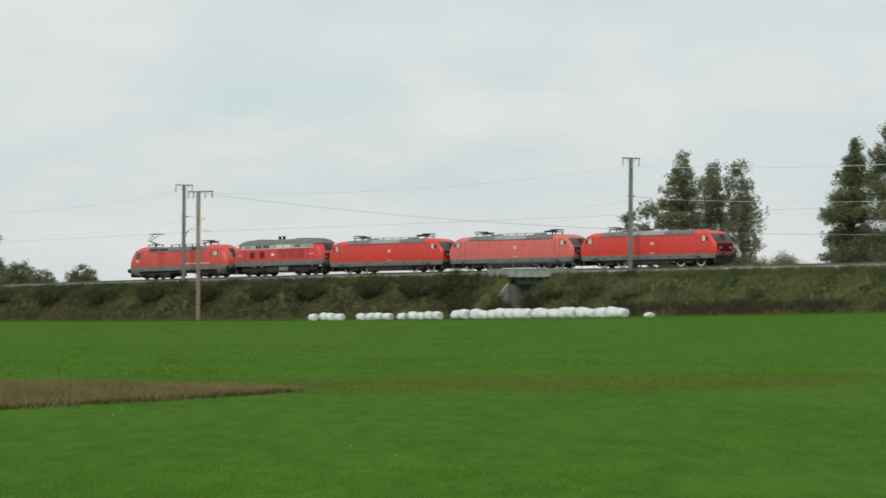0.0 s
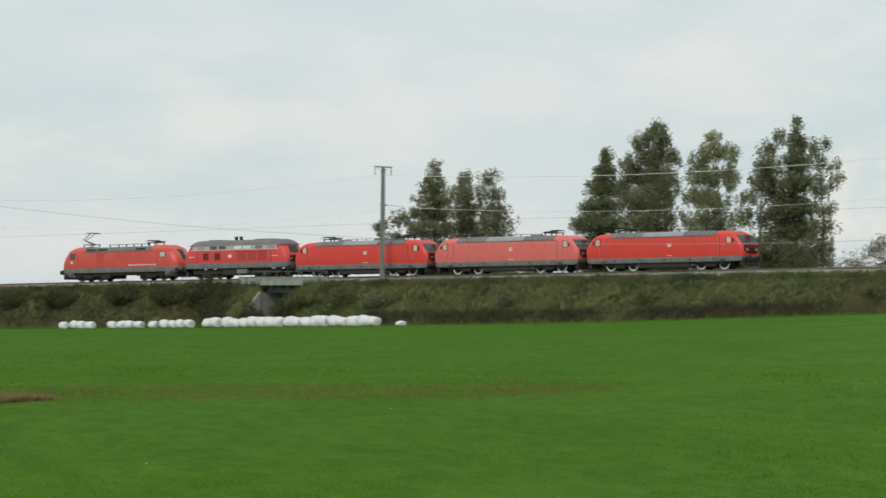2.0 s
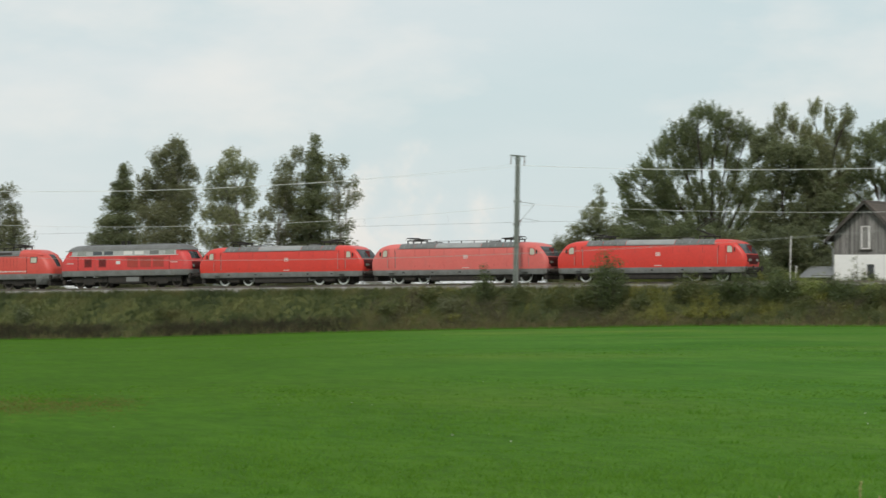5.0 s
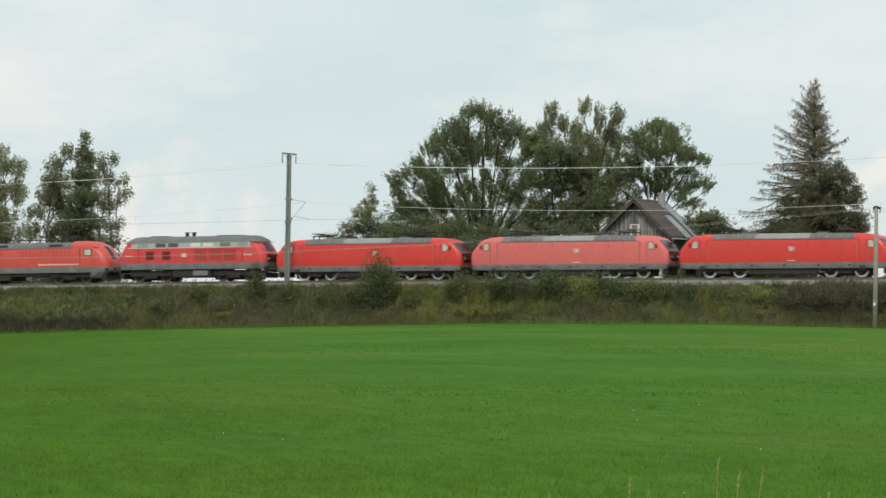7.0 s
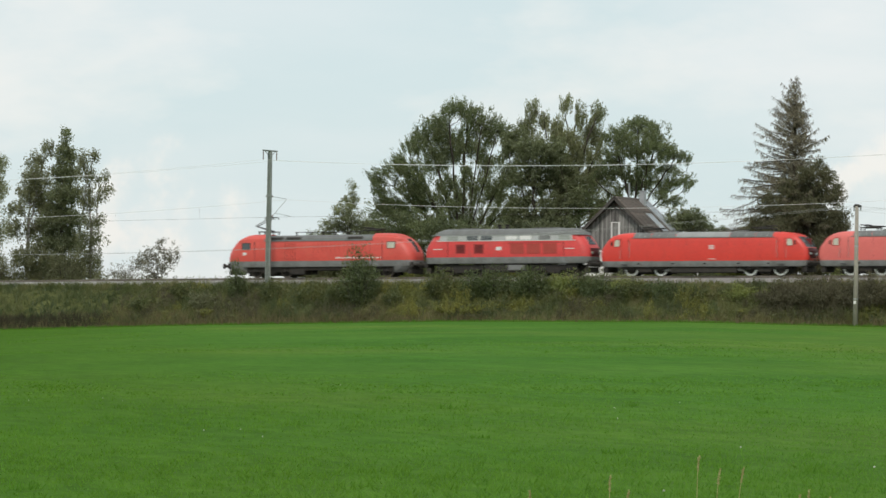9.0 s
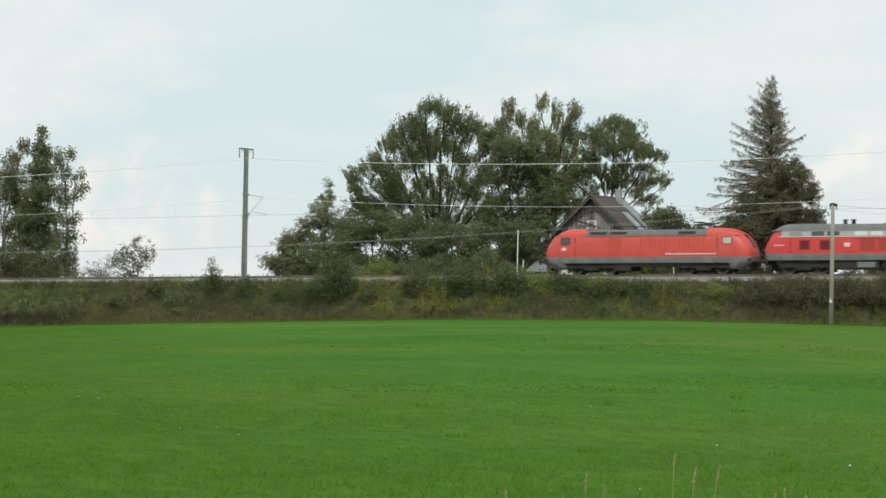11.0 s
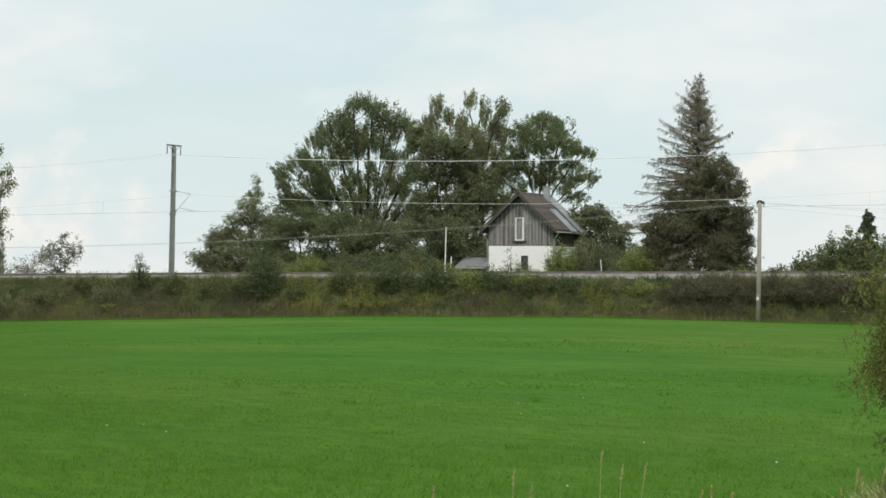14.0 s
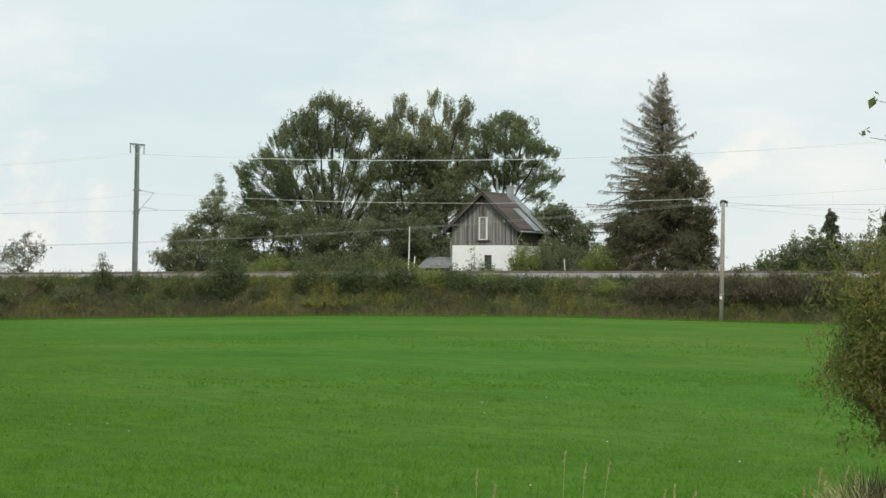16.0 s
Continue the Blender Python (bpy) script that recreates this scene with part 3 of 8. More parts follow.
# ---- ground, track bed ----
def build_ground():
    s_list = np.unique(np.concatenate([np.arange(-1400, -260, 40), np.arange(-260, 160, 3), np.arange(160, 1400, 40),
                                       [BRIDGE_S - BRIDGE_HALF - 0.01, BRIDGE_S - BRIDGE_HALF + 0.01, BRIDGE_S + BRIDGE_HALF - 0.01, BRIDGE_S + BRIDGE_HALF + 0.01]]))
    n_list = np.concatenate([[-1300, -800, -400, -200, -100, -60, -40, -25, -14.02, -13.98, -11, -8.6, -6.5, -4.5, -3.6, 0, 3.6, 4.4, 5.2, 6, 6.8, 7.6, 8.4, 9.2, 9.98, 10.02, 11, 13],
                             np.arange(16, 290, 6), [320, 400, 600, 900, 1300]])
    S, N = np.meshgrid(s_list, n_list, indexing="ij")
    X, Y = xy(S, N)
    Z = ground_z(S, N)
    rough = np.array([[noise.noise((x * 0.35, y * 0.35, 3)) for x, y in zip(r, q)] for r, q in zip(X, Y)])
    wave = np.array([[noise.noise((x * 0.03, y * 0.03, 9)) for x, y in zip(r, q)] for r, q in zip(X, Y)])
    Z = Z + np.where((N > 3.6) & (N < 9.9), rough * 0.25, 0) + np.where(N > 14, wave * 0.06 * np.clip((N - 14) / 60, 0, 1), 0)
    rows, cols = S.shape
    verts = np.stack([X, Y, Z], -1).reshape(-1, 3)
    faces = [(i * cols + j, i * cols + j + 1, (i + 1) * cols + j + 1, (i + 1) * cols + j) for i in range(rows - 1) for j in range(cols - 1)]
    me = mesh_of("ground", verts, faces, M["meadow"], smooth=True)
    me.materials.append(M["bank"])
    me.polygons.foreach_set("material_index", [1 if -14 < n_list[k % (cols - 1)] < 10 else 0 for k in range(len(faces))])
    tagged(new("ground", me), "mown green meadow rising to an overgrown railway bank", "ground", kind="structure")


def strip(name, profile, material, s0, s1, step=4.0, closed=True):
    """A mesh swept along the track: profile rows of (n, height over the rail top)."""
    ss = np.arange(s0, s1 + 0.1, step)
    verts, faces, k = [], [], len(profile)
    for s in ss:
        for n, h in profile:
            x, y = xy(s, n)
            verts.append((x, y, float(rail_z(s)) + h))
    for i in range(len(ss) - 1):
        for j in range(k if closed else k - 1):
            a, b = i * k + j, i * k + (j + 1) % k
            faces.append((a, b, b + k, a + k))
    return mesh_of(name, verts, faces, material)


def build_track():
    bed = new("track_bed", strip("track_bed", [(-3.3, -0.66), (-2.1, -0.2), (2.1, -0.2), (3.3, -0.66)], M["ballast"], -400, 300, closed=False))
    tagged(bed, "grey crushed-stone ballast bed on the bank", "track bed", kind="structure")
    for n in (-0.753, 0.753):
        rail = new("rail", strip("rail", [(n - 0.07, -0.17), (n - 0.035, -0.03), (n - 0.035, 0), (n + 0.035, 0), (n + 0.035, -0.03), (n + 0.07, -0.17)], M["rail"], -400, 300))
        tagged(rail, "rusty brown steel running rail", "rail", "rails of the track", kind="structure")


def build_bridge():
    s = BRIDGE_S
    b = new("railway_bridge")
    b.matrix_world = Matrix.Translation(place(s, 0, float(rail_z(s)))) @ pose(0, 0, 0, 0, 0, heading(s))
    tagged(b, "short pale green steel bridge on concrete abutments under the track", "bridge", kind="structure")
    for y in (-3.35, 3.35):
        g = boxes((-6.3, 6.3, y - 0.03, y + 0.03, -0.72, 0.02), (-6.3, 6.3, y - 0.10, y + 0.10, 0.02, 0.08), (-6.3, 6.3, y - 0.12, y + 0.12, -0.80, -0.72))
        part("edge_beam", g, M["bridge_light"], b, "pale green-grey edge beam")
        for k in range(13):
            x = -6.2 + k * 1.033
            part("stiffener", boxes((x - 0.03, x + 0.03, y - 0.10, y + 0.10, -0.718, 0.018)), M["bridge_light"], b)
        for k in range(8):
            x = -6.1 + k * 1.743
            part("railing_post", boxes((x - 0.025, x + 0.025, y - 0.025, y + 0.025, 0.08, 0.62)), M["bridge"], b)
        part("hand_rail", boxes((-6.15, 6.15, y - 0.022, y + 0.022, 0.6, 0.64)), M["bridge"], b)
    for y in (-2.3, 2.3):
        g = boxes((-4.6, 4.6, y - 0.03, y + 0.03, -1.5, -0.82), (-4.6, 4.6, y - 0.2, y + 0.2, -0.86, -0.81), (-4.6, 4.6, y - 0.2, y + 0.2, -1.56, -1.5))
        part("girder", g, M["bridge"], b, "dark green riveted main girder")
        for k in range(8):
            x = -4.2 + k * 1.2
            part("bracket", boxes((x - 0.04, x + 0.04, y - 1.0 if y < 0 else y + 0.04, y - 0.04 if y < 0 else y + 1.0, -1.1, -0.87)), M["bridge"], b)
    part("deck", boxes((-6.2, 6.2, -3.3, 3.3, -0.86, -0.72)), M["dark"], b)
    for q in (-1, 1):
        part("abutment", boxes((min(q * 3.15, q * 5.4), max(q * 3.15, q * 5.4), -3.5, 3.5, -5.6, -1.57)), M["concrete"], b)
        for y in (-1, 1):
            w = bmesh.new()
            prof = [(3.51, -1.45), (3.51, -5.6), (5.2, -5.6), (5.2, -3.0)]
            ring = [[w.verts.new((q * x, y * v, z)) for v, z in prof] for x in (3.0, 3.45)]
            for k in range(4):
                m_ = (k + 1) % 4
                w.faces.new((ring[0][k], ring[0][m_], ring[1][m_], ring[1][k]))
            w.faces.new(ring[0][::-1]), w.faces.new(ring[1])
            bmesh.ops.recalc_face_normals(w, faces=w.faces)
            part("wing_wall", w, M["concrete"], b)
    part("underpass_road", boxes((-3.0, 3.0, -11, 11, -5.5, -5.2)), M["ballast"], b)


# ---- the train ----
def hull(levels, corner=0.9, nose=0.84, flat=0.5):
    """A vehicle body as a stack of plan outlines. levels: (z, half length, half width). The ends are rounded over the last `corner` metres."""
    bm = bmesh.new()
    rings = []
    for z, L, w in levels:
        half = [(L, 0.0), (L, w * nose * flat)]
        for q in (20, 42, 64, 90):
            c, s_ = math.cos(radians(q)), math.sin(radians(q))
            half.append((L - corner * (1 - c) ** 1.25, w * nose * flat + w * (1 - nose * flat) * s_ ** 0.85))
        pts = half + [(L * 0.5, w), (0, w), (-L * 0.5, w)] + [(-x, y) for x, y in half[::-1]]
        pts = pts + [(x, -y) for x, y in pts[::-1] if y > 0]
        rings.append([bm.verts.new((x, y, z)) for x, y in pts])
    k = len(rings[0])
    for a, b in zip(rings, rings[1:]):
        for i in range(k):
            j = (i + 1) % k
            bm.faces.new((a[i], a[j], b[j], b[i]))
    bm.faces.new(rings[0][::-1]), bm.faces.new(rings[-1])
    bmesh.ops.recalc_face_normals(bm, faces=bm.faces)
    for f in bm.faces:
        f.smooth = len(f.verts) == 4
    for e in bm.edges:
        if len(e.link_faces) == 2 and e.calc_face_angle(0) > 0.6:
            e.smooth = False
    return bm


def wheelset_mesh(r, rim):
    bm = bmesh.new()
    seg = 28
    for side in (-1, 1):
        y0 = side * 0.70
        prof = [(0.0, 0.11), (0.10, 0.13), (0.16, 0.06), (r * 0.74, 0.03), (r * 0.80, 0.065), (r, 0.065), (r + 0.03, -0.03), (r + 0.03, -0.065), (r * 0.8, -0.065), (0.1, -0.03)]
        rings = []
        for rr, off in prof:
            rings.append([bm.verts.new((rr * math.cos(2 * math.pi * i / seg), y0 + side * off, rr * math.sin(2 * math.pi * i / seg))) for i in range(seg)] if rr > 0.01 else [bm.verts.new((0, y0 + side * off, 0))] * seg)
        for q, (a, b) in enumerate(zip(rings, rings[1:])):
            for i in range(seg):
                j = (i + 1) % seg
                vs = [v for v in dict.fromkeys((a[i], a[j], b[j], b[i]))]
                f = bm.faces.new(vs)
                f.material_index = 1 if q in (3, 4, 5) else 0
    rod(bm, (0, -0.68, 0), (0, 0.68, 0), 0.09, sides=12, caps=False)
    me = bpy.data.meshes.new("wheelset")
    bm.normal_update()
    bm.to_mesh(me)
    bm.free()
    me.materials.append(M["dark"]), me.materials.append(M[rim])
    return me


WHEEL_R = 0.6
WHEELSETS = {rim: wheelset_mesh(WHEEL_R, rim) for rim in ("steel", "rail")}


def running_gear(loco, bogies, base, rim="steel"):
    """Bogies, wheelsets, axle boxes. Returns the wheelsets with their places along the vehicle."""
    sets = []
    for bx in bogies:
        fr = bmesh.new()
        for y in (-1.06, 1.06):
            box(fr, bx - base / 2 - 0.75, bx + base / 2 + 0.75, y - 0.09, y + 0.09, 0.50, 1.0, bevel=0.03)
            box(fr, bx - 0.62, bx + 0.62, y - 0.1, y + 0.1, 0.3, 0.7, bevel=0.04)
        box(fr, bx - 0.4, bx + 0.4, -1.0, 1.0, 0.5, 0.85)
        box(fr, bx - base / 2 - 0.9, bx + base / 2 + 0.9, -0.5, 0.5, 0.16, 0.9)
        bogie = part("bogie_frame", fr, M["dark"], loco)
        for w in (-1, 1):
            x = bx + w * base / 2
            for y in (-1.08, 1.08):
                part("axle_box", boxes((x - 0.16, x + 0.16, y - 0.13, y + 0.13, WHEEL_R - 0.12, WHEEL_R + 0.2), bevel=0.03), M["dark"], bogie)
                for q in (-0.28, 0.28):
                    part("spring", rods(((x + q, y * 1.06, 0.52), (x + q, y * 1.06, 0.78), 0.075), sides=8), M["dark"], bogie)
            ws = new("wheelset", WHEELSETS[rim])
            ws.parent = loco
            tagged(ws, "dark wheelset with bright worn steel rims" if rim == "steel" else "dull brown wheelset")
            sets.append((ws, x))
    return sets


def buffers(loco, x_end, depth=0.62, z=1.05):
    for sgn in (-1, 1):
        for y in (-0.875, 0.875):
            bm = rods(((sgn * (x_end - depth), y, z), (sgn * (x_end - 0.06), y, z), 0.11), ((sgn * (x_end - 0.06), y, z), (sgn * x_end, y, z), 0.24), sides=14)
            part("buffer", bm, M["dark"], loco)
        part("coupling", boxes((min(sgn * (x_end - depth), sgn * (x_end + 0.0)), max(sgn * (x_end - depth), sgn * (x_end + 0.0)), -0.08, 0.08, z - 0.12, z + 0.04)), M["dark"], loco)
        part("buffer_beam", boxes((min(sgn * (x_end - depth - 0.25), sgn * (x_end - depth)), max(sgn * (x_end - depth - 0.25), sgn * (x_end - depth)), -1.3, 1.3, 0.78, 1.3), bevel=0.03), M["dark"], loco)
        sn = boxes((min(sgn * (x_end - depth - 0.5), sgn * (x_end - depth - 0.1)), max(sgn * (x_end - depth - 0.5), sgn * (x_end - depth - 0.1)), -1.2, 1.2, 0.28, 0.76), bevel=0.05)
        part("rail_guard", sn, M["dark"], loco)


def pantograph(loco, x, z, raised, direction=1, reach=1.62):
    """A single-arm pantograph, its knee towards `direction`."""
    d = direction
    p = part("pantograph", rods(*[((x - 0.75, y, z + 0.2), (x + 0.75, y, z + 0.2), 0.05) for y in (-0.55, 0.55)],
                                *[((x + q, -0.55, z + 0.2), (x + q, 0.55, z + 0.2), 0.03) for q in (-0.75, 0.0, 0.75)],
                                *[((x + q, y, z - 0.06), (x + q, y, z + 0.2), 0.06) for q in (-0.7, 0.7) for y in (-0.5, 0.5)], sides=7), M["dark"], loco,
             "raised single-arm pantograph" if raised else "folded single-arm pantograph")
    if raised:
        knee, head = Vector((x - d * 1.25, 0, z + 0.5 * reach)), Vector((x + d * 0.25, 0, z + reach))
        arm = rods(((x + d * 0.5, 0, z + 0.25), knee, 0.055, 0.045), ((x + d * 0.2, -0.12, z + 0.25), knee + Vector((d * 0.1, 0, -0.05)), 0.025), sides=7)
        fore = rods((knee + Vector((0, -0.22, 0)), head + Vector((0, -0.35, 0)), 0.035), (knee + Vector((0, 0.22, 0)), head + Vector((0, 0.35, 0)), 0.035), sides=7)
    else:
        knee, head = Vector((x - d * 1.25, 0, z + 0.30)), Vector((x + d * 0.45, 0, z + 0.38))
        arm = rods(((x + d * 0.5, 0, z + 0.25), knee, 0.055, 0.045), sides=7)
        fore = rods((knee + Vector((0, -0.22, 0)), head + Vector((0, -0.3, 0)), 0.035), (knee + Vector((0, 0.22, 0)), head + Vector((0, 0.3, 0)), 0.035), sides=7)
    part("lower_arm", arm, M["dark"], p)
    part("upper_arm", fore, M["dark"], p)
    part("contact_bow", rods(*[((head.x + q, -0.95, head.z - 0.12), (head.x + q, -0.7, head.z + 0.05), 0.025) for q in (-0.22, 0.22)],
                             *[((head.x + q, 0.95, head.z - 0.12), (head.x + q, 0.7, head.z + 0.05), 0.025) for q in (-0.22, 0.22)],
                             *[((head.x + q, -0.7, head.z + 0.05), (head.x + q, 0.7, head.z + 0.05), 0.045) for q in (-0.22, 0.22)], sides=6), M["dark"], p)


def panel_on_side(name, loco, x0, x1, z0, z1, y, material, label="", thick=0.025, lean=0.0):
    """A plate on both flanks of the body; y is the half width it sits on."""
    for sgn in (-1, 1):
        bm = boxes((x0, x1, -thick, thick, z0, z1), bevel=0.012)
        for v in bm.verts:
            v.co.y = sgn * (y - lean * (v.co.z - z0)) + v.co.y
        part(name, bm, material, loco, label)


def arch_on_side(name, loco, x0, x1, z0, z1, y, material, label, outer):
    """A side window on both flanks, its upper corner towards the end of the vehicle rounded off."""
    w, h = x1 - x0, z1 - z0
    outline = [(0, 0), (1, 0)] + [(0.45 + 0.55 * math.cos(q), 0.55 + 0.45 * math.sin(q)) for q in np.linspace(0, 1.5708, 5)] + [(0.12, 1.0), (0.0, 0.9)]
    if outer < 0:
        outline = [(1 - u, v) for u, v in outline][::-1]
    for sgn in (-1, 1):
        bm = bmesh.new()
        rings = [[bm.verts.new((x0 + u * w, sgn * (y + k - 0.05 * v * h), z0 + v * h)) for u, v in outline] for k in (-0.035, 0.035)]
        bm.faces.new(rings[0]), bm.faces.new(rings[1][::-1])
        for i in range(len(outline)):
            j = (i + 1) % len(outline)
            bm.faces.new((rings[0][i], rings[1][i], rings[1][j], rings[0][j]))
        bmesh.ops.recalc_face_normals(bm, faces=bm.faces)
        part(name, bm, material, loco, label)


def windscreen(loco, sgn, zs, material, half, inset, name="windscreen", label=""):
    """A pane that follows the raked end. zs: (z, x) from bottom to top."""
    bm = bmesh.new()
    rows = []
    for z, x in zs:
        rows.append([bm.verts.new((sgn * (x + 0.03 - abs(u) ** 2 * inset), u * half, z)) for u in (-1, -0.6, -0.05, 0.05, 0.6, 1)])
    for a, b in zip(rows, rows[1:]):
        for i in range(len(a) - 1):
            bm.faces.new((a[i], a[i + 1], b[i + 1], b[i]))
    bmesh.ops.solidify(bm, geom=bm.faces[:], thickness=0.02)
    part(name, bm, material, loco, label)


def box_electric(paint, label, raised_at=0):
    """A Bo'Bo' electric with flat flanks and raked ends, 18.9 m over buffers."""
    loco = new("electric_locomotive")
    tagged(loco, label, "locomotive", "locomotives of the train")
    red = M[paint]
    part("body", hull([(1.20, 8.97, 1.455), (1.5, 9.03, 1.485), (1.95, 9.03, 1.49), (2.25, 8.93, 1.49), (2.55, 8.72, 1.485), (2.85, 8.48, 1.47), (3.13, 8.2, 1.43), (3.3, 7.95, 1.35), (3.43, 7.6, 1.22), (3.52, 7.2, 1.02), (3.565, 6.7, 0.75)], corner=0.5, nose=0.9, flat=0.78), red, loco)
    part("skirt", hull([(0.74, 8.82, 1.41), (0.84, 8.93, 1.465), (1.22, 8.985, 1.474)], corner=0.5, nose=0.9, flat=0.78), M["skirt"], loco, "dusty grey lower body band")
    # grey roof hoods between the cabs, with a lighter one in the middle
    prof = [(-1.46, 3.13), (-1.43, 3.22), (-1.34, 3.33), (-1.18, 3.46), (-0.92, 3.56), (-0.5, 3.59), (0.5, 3.59), (0.92, 3.56), (1.18, 3.46), (1.34, 3.33), (1.43, 3.22), (1.46, 3.13)]
    for x0, x1, name, m_, words, lift in ((-6.05, -4.55, "roof_hood", "roof", "grimy grey roof hood", 0.0), (-4.5, -2.35, "roof_hood", "roof", "", 0.006), (-2.3, 2.3, "roof_panel", "roof_light", "lighter grey middle roof panel", 0.012),
                                          (2.35, 4.5, "roof_hood", "roof", "", 0.006), (4.55, 6.05, "roof_hood", "roof", "", 0.0)):
        rb = bmesh.new()
        ends = [[rb.verts.new((x, y * 1.008, z + 0.01 + lift)) for y, z in prof] for x in (x0, x1)]
        for i in range(len(prof) - 1):
            rb.faces.new((ends[0][i], ends[1][i], ends[1][i + 1], ends[0][i + 1]))
        rb.faces.new(ends[0]), rb.faces.new(ends[1][::-1])
        hood = part(name, rb, M[m_], loco, words)
        for q in range(1, 3):
            xs = x0 + (x1 - x0) * q / 3
            for sgn in (-1, 1):
                bm = rods(((xs, sgn * 1.475, 3.15), (xs, sgn * 1.36, 3.345), 0.022), ((xs, sgn * 1.36, 3.345), (xs, sgn * 0.95, 3.575), 0.022), sides=5)
                part("hood_seam", bm, M["roof_light"], hood)
    panel_on_side("roof_gutter", loco, -6.3, 6.3, 3.10, 3.14, 1.465, M["skirt"], thick=0.02)
    for sgn in (-1, 1):
        windscreen(loco, sgn, [(2.32, 8.90), (2.55, 8.74), (2.85, 8.50), (3.16, 8.19)], M["screen_glass"], 1.27, 0.06)
        part("screen_pillar", boxes((min(sgn * 8.3, sgn * 8.86), max(sgn * 8.3, sgn * 8.86), -0.03, 0.03, 2.42, 3.02)), M["front_dark"], loco)
        windscreen(loco, sgn, [(1.42, 9.01), (1.62, 9.04), (1.95, 9.04), (2.24, 8.95)], M["front_dark"], 1.2, 0.05, "front_panel", "dark red front panel with darker blotches")
        for y in (-0.82, 0.82):
            part("headlight", rods(((sgn * 8.98, y, 1.78), (sgn * 9.07, y, 1.78), 0.13), sides=14), M["pale_glass"], loco)
            part("headlight", rods(((sgn * 9.0, y * 0.68, 1.78), (sgn * 9.08, y * 0.68, 1.78), 0.09), sides=12), M["pale_glass"], loco)
            part("wiper", rods(((sgn * 8.86, y * 0.7, 2.44), (sgn * 8.6, y * 0.45, 2.86), 0.014), sides=5), M["dark"], loco)
        x = sgn * 7.52
        arch_on_side("window_frame", loco, x - 0.29, x + 0.29, 2.38, 3.04, 1.462, M["red_shadow"], "", sgn)
        # the pane's cream stands in for sky light coming through
        arch_on_side("cab_window", loco, x - 0.22, x + 0.22, 2.44, 2.98, 1.472, M["sky_lit_glass"], "cab side window with bright sky put in as cream", sgn)
        x = sgn * 6.5
        panel_on_side("door_seam", loco, x - 0.022, x + 0.022, 1.42, 3.08, 1.478, M["front_dark"], thick=0.014)
        panel_on_side("door_seam", loco, x + sgn * 0.62 - 0.02, x + sgn * 0.62 + 0.02, 1.42, 3.08, 1.478, M["front_dark"], thick=0.013)
        for y in (-1.54, 1.54):
            part("handrail", rods(((sgn * 6.4, y, 1.45), (sgn * 6.4, y, 2.85), 0.018), sides=6), M["batten"], loco)
            part("handrail", rods(((sgn * 7.22, y, 1.45), (sgn * 7.22, y, 2.2), 0.018), sides=6), M["batten"], loco)
            for z in (0.32, 0.62, 0.9):
                part("cab_step", boxes((sgn * 6.82 - 0.25, sgn * 6.82 + 0.25, y - 0.07, y + 0.05, z, z + 0.05)), M["dark"], loco)
            part("mirror", boxes((sgn * 7.98 - 0.05, sgn * 7.98 + 0.05, y - 0.06, y + 0.06, 2.5, 2.85), bevel=0.02), M["dark"], loco)
    for x0, x1, z0, z1 in ((0.56, 1.02, 2.44, 2.49), (0.56, 1.02, 2.18, 2.23), (0.56, 0.61, 2.23, 2.44), (0.97, 1.02, 2.23, 2.44), (0.68, 0.90, 2.27, 2.40)):
        panel_on_side("emblem_bar", loco, x0, x1, z0, z1, 1.490, M["white"], thick=0.009)
    panel_on_side("lettering_bar", loco, 0.45, 1.15, 1.34, 1.39, 1.480, M["white"], thick=0.008)
    for x in (-4.4, -2.9, -1.4, 2.2, 3.7, 5.0):
        panel_on_side("panel_seam", loco, x - 0.012, x + 0.012, 1.42, 3.06, 1.483, M["red_shadow"], thick=0.008)
    for x in (-5.6, -2.6, 0.2, 3.1, 5.7):
        panel_on_side("skirt_latch", loco, x - 0.12, x + 0.12, 0.94, 1.05, 1.472, M["dark"], thick=0.02)
    part("underfloor_box", boxes((-2.9, 2.9, -1.25, 1.25, 0.24, 0.80), bevel=0.05), M["dark"], loco)
    part("air_tank", rods(((-3.5, -0.95, 0.52), (-2.95, -0.95, 0.52), 0.17), sides=12), M["skirt"], loco)
    part("air_tank", rods(((2.95, -0.95, 0.52), (3.5, -0.95, 0.52), 0.17), sides=12), M["skirt"], loco)
    for x0, x1 in ((-3.9, -2.6), (2.6, 3.4)):
        part("roof_box", boxes((x0, x1, -0.4, 0.4, 3.58, 3.72), bevel=0.02), M["roof"], loco)
    bus = bmesh.new()
    for x in (-3.2, -1.9, -0.6, 0.7, 2.0, 3.3):
        rod(bus, (x, 0.25, 3.58), (x, 0.25, 3.80), 0.055, sides=6)
    rod(bus, (-3.4, 0.25, 3.80), (3.5, 0.25, 3.80), 0.022, sides=5)
    part("roof_busbar", bus, M["dark"], loco)
    pantograph(loco, 5.0, 3.64, raised_at > 0, 1)
    pantograph(loco, -5.0, 3.64, raised_at < 0, -1)
    buffers(loco, 9.45, 0.5)
    return loco, running_gear(loco, (-5.2, 5.2), 2.6)


